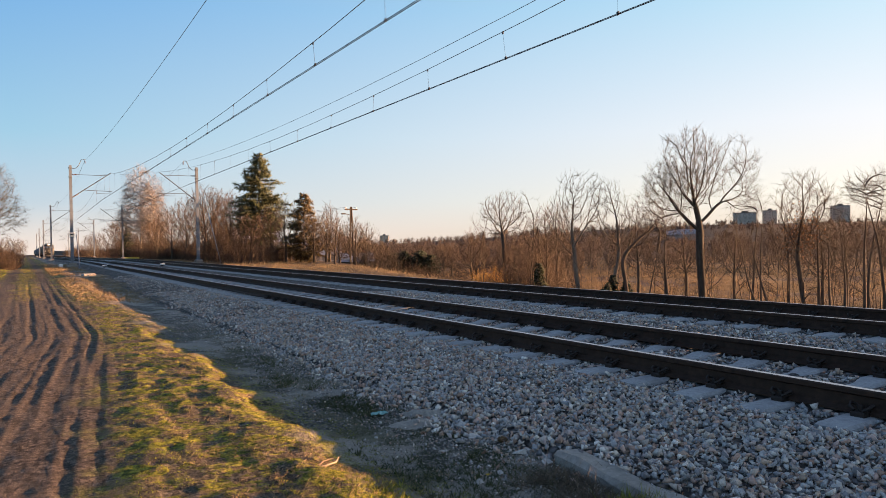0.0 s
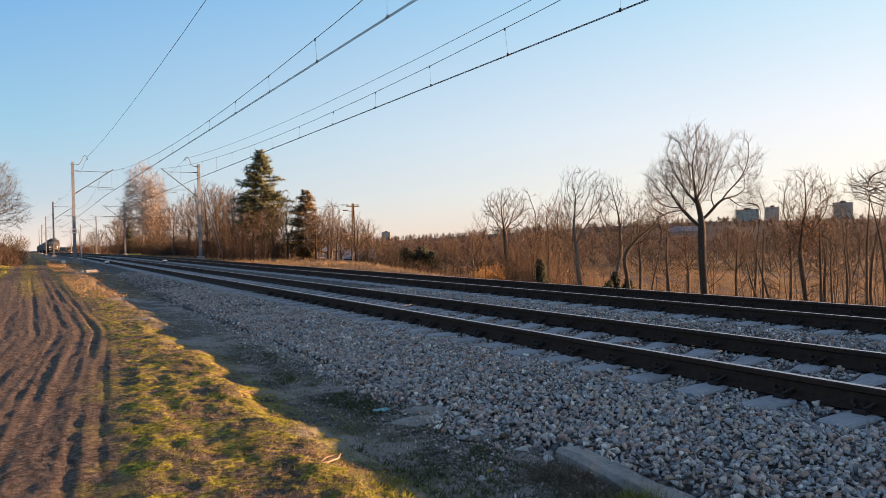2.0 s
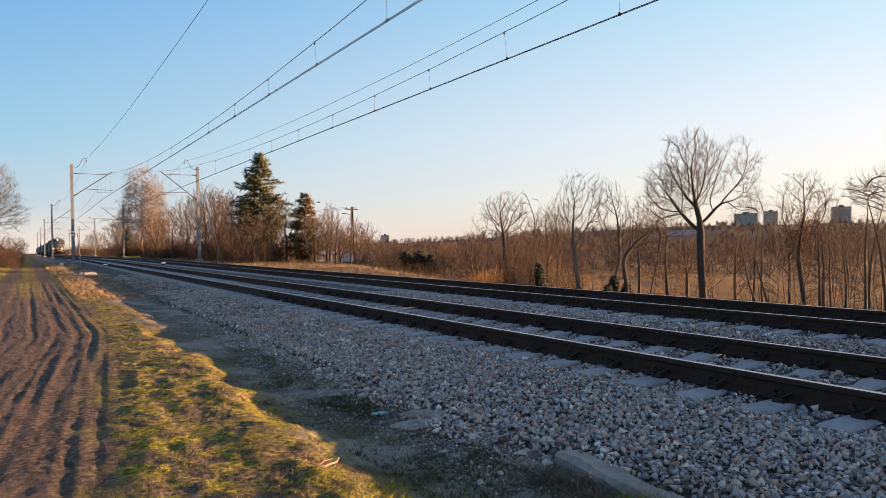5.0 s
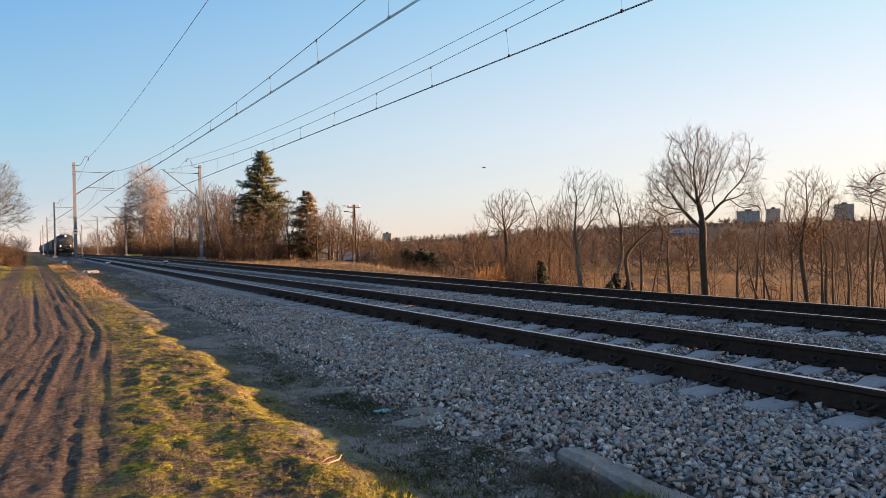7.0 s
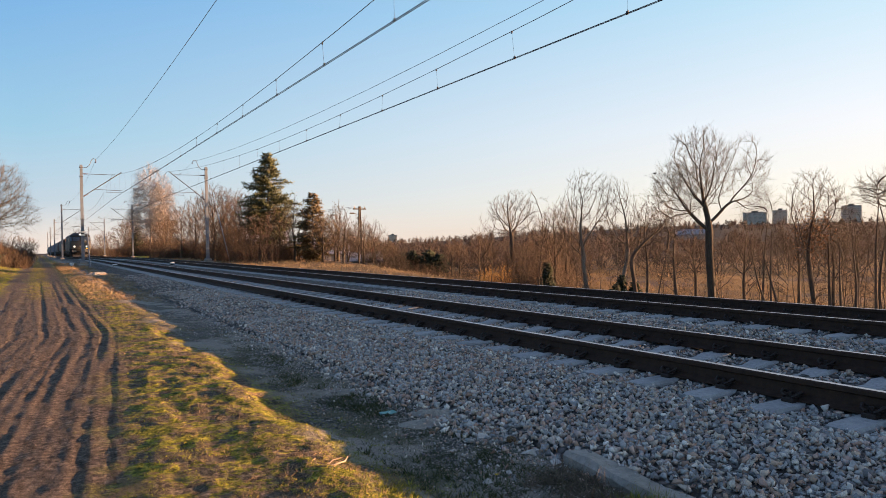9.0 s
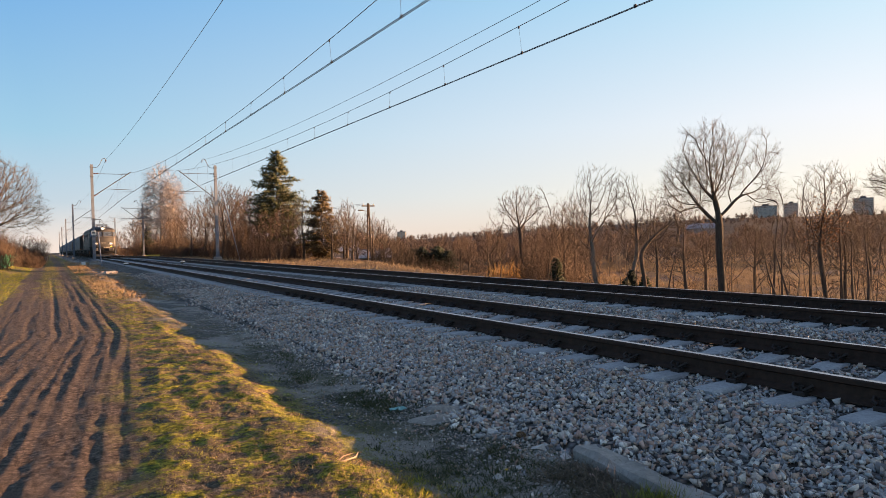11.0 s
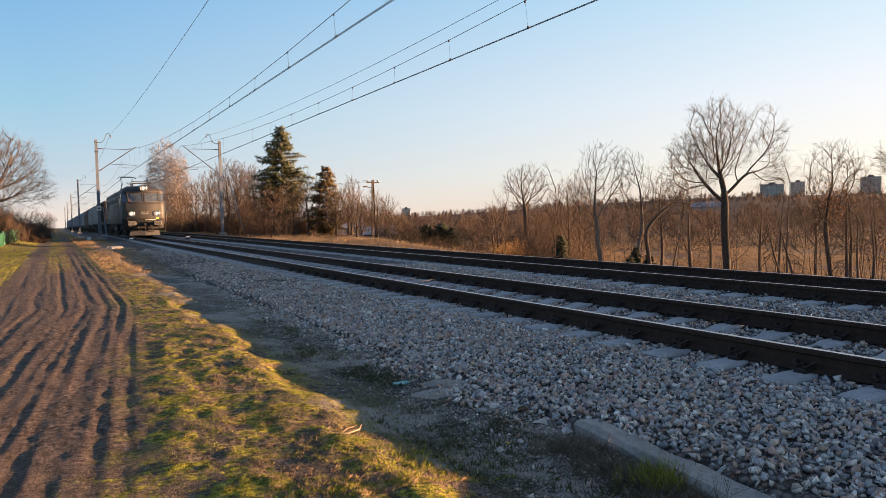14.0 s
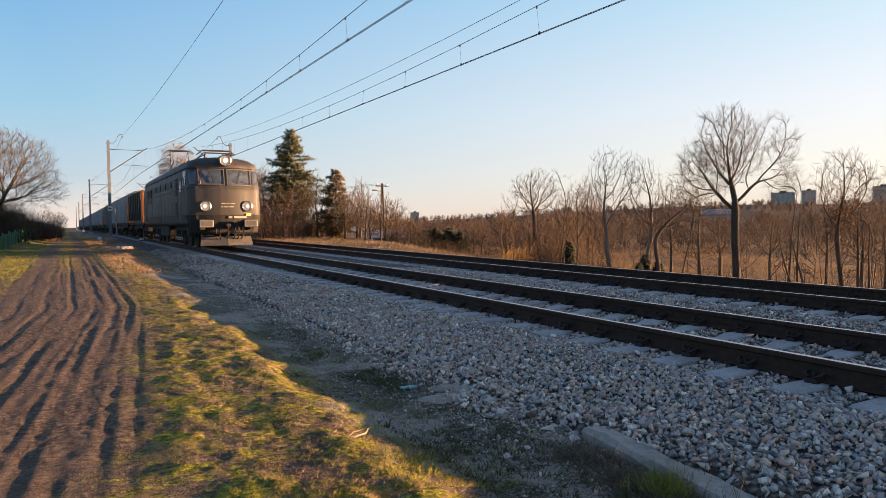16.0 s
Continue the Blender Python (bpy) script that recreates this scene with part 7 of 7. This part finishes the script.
    box(bm, -0.9, 0.9, -0.05, 0.05, 0.2, 0.45, 0.03)
    part("board", bm, M_YELLOWOLD, t)
    for s in (-1, 1):
        bm = B()
        rod(bm, (s * 0.7, 0.08, -0.1), (s * 0.7, 0.08, 0.42), 0.05, sides=7)
        part("post", bm, M_GALV, t)


def house(x, y, turn, w, d, h, wallm, roofm, label):
    z0 = ground_z(x, y) - 0.1
    t = thing("house", label, "house", pose(x, y, z0, 0, 0, turn), "houses behind the trees")
    bm = B()
    box(bm, -w / 2, w / 2, -d / 2, d / 2, 0, h, 0.02)
    part("wall", bm, wallm, t)
    bm = B()
    e, rise = 0.35, d * 0.32
    v = [bm.verts.new(p) for p in ((-w / 2 - e, -d / 2 - e, h - 0.1), (w / 2 + e, -d / 2 - e, h - 0.1), (w / 2 + e, 0, h + rise), (-w / 2 - e, 0, h + rise), (-w / 2 - e, d / 2 + e, h - 0.1), (w / 2 + e, d / 2 + e, h - 0.1))]
    bm.faces.new((v[0], v[1], v[2], v[3]))
    bm.faces.new((v[3], v[2], v[5], v[4]))
    bm.faces.new((v[0], v[3], v[4]))
    bm.faces.new((v[1], v[5], v[2]))
    bm.faces.new((v[0], v[4], v[5], v[1]))
    part("roof", bm, roofm, t)
    for k in (-0.28, 0.05, 0.3):
        bm = B()
        box(bm, k * w - 0.5, k * w + 0.5, -d / 2 - 0.06, -d / 2 - 0.01, h * 0.35, h * 0.75, 0.01)
        win = part("window", bm, M_BLOCKGLASS, t)
        bm = B()
        box(bm, k * w - 0.6, k * w + 0.6, -d / 2 - 0.12, -d / 2 - 0.01, h * 0.30, h * 0.345, 0.01)
        part("sill", bm, M_WHITE, win)
    bm = B()
    box(bm, w * 0.2, w * 0.2 + 0.5, -0.25, 0.25, h + rise * 0.6, h + rise + 0.6, 0.02)
    part("chimney", bm, M_BRICKY, t)


def build_houses():
    house(27.0, 84.0, -20, 6, 5, 1.3, M_WALLW, M_ROOFG, "low white house with a grey roof behind fruit trees")
    house(17.5, 82.0, -15, 7, 5, 2.2, M_WALLW, M_ROOFG, "small pale house behind the spruce")
    house(27.5, 72.0, -20, 3.4, 3, 1.3, M_SHED, M_ROOFG, "dark garden shed beside the pole")
    house(318.0, 264.0, -50, 16, 9, 4.0, M_WALLW, M_ROOFG, "distant pale hall on the valley side")


M_PALECON = concrete_material("pale_concrete", (0.36, 0.34, 0.30), 0.3)
M_SAND = plain("pale_grey_sand", (0.27, 0.245, 0.215), 0.95, 0, 0.35, 40, 0.01)
M_WHITE = plain("weathered_white_paint", (0.72, 0.71, 0.68), 0.6)
M_STICK = plain("bleached_wood", (0.38, 0.28, 0.19), 0.8)
M_FENCE = plain("green_fence_paint", (0.018, 0.13, 0.075), 0.5)
M_YELLOWOLD = plain("faded_yellow_paint", (0.42, 0.37, 0.07), 0.6)
M_WALLW = plain("pale_render_wall", (0.24, 0.23, 0.22), 0.9, 0, 0.12, 1.0)
M_ROOFG = plain("grey_roof_sheet", (0.25, 0.26, 0.28), 0.6, 0, 0.2, 1.0)
M_SHED = plain("dark_shed_boards", (0.05, 0.06, 0.06), 0.8)
M_BRICKY = plain("chimney_brick", (0.30, 0.14, 0.09), 0.9)

def bird():
    """A dark rook gliding over the meadow."""
    t = thing("flying_bird", "dark bird in flight over the meadow trees", "bird")
    bm = B()
    rings = []
    for y, r in ((-0.20, 0.012), (-0.14, 0.035), (-0.05, 0.055), (0.06, 0.05), (0.16, 0.025), (0.27, 0.02)):
        rings.append([(r * math.cos(k * math.tau / 8), y, r * 0.9 * math.sin(k * math.tau / 8)) for k in range(8)])
    loft(bm, rings)
    part("body", bm, M_BIRD, t, flat=False)
    for s in (-1, 1):
        bm = B()
        patch(bm, [(s * 0.03, -0.07, 0.02), (s * 0.22, -0.09, 0.07), (s * 0.22, 0.06, 0.07), (s * 0.03, 0.08, 0.02)][::s], 0.012)
        patch(bm, [(s * 0.22, -0.09, 0.07), (s * 0.42, 0.02, 0.05), (s * 0.40, 0.08, 0.05), (s * 0.22, 0.06, 0.07)][::s], 0.010)
        part("wing", bm, M_BIRD, t)
    bm = B()
    patch(bm, [(-0.02, 0.24, 0.0), (0.02, 0.24, 0.0), (0.07, 0.38, 0.0), (-0.07, 0.38, 0.0)], 0.01)
    part("tail", bm, M_BIRD, t)
    return t


M_BIRD = plain("black_feathers", (0.02, 0.02, 0.022), 0.6)
BIRD = bird()

build_grass()
build_small()
build_houses()


# ---- pieces of the line, last ----
build_stones()
build_tracks()
motions()
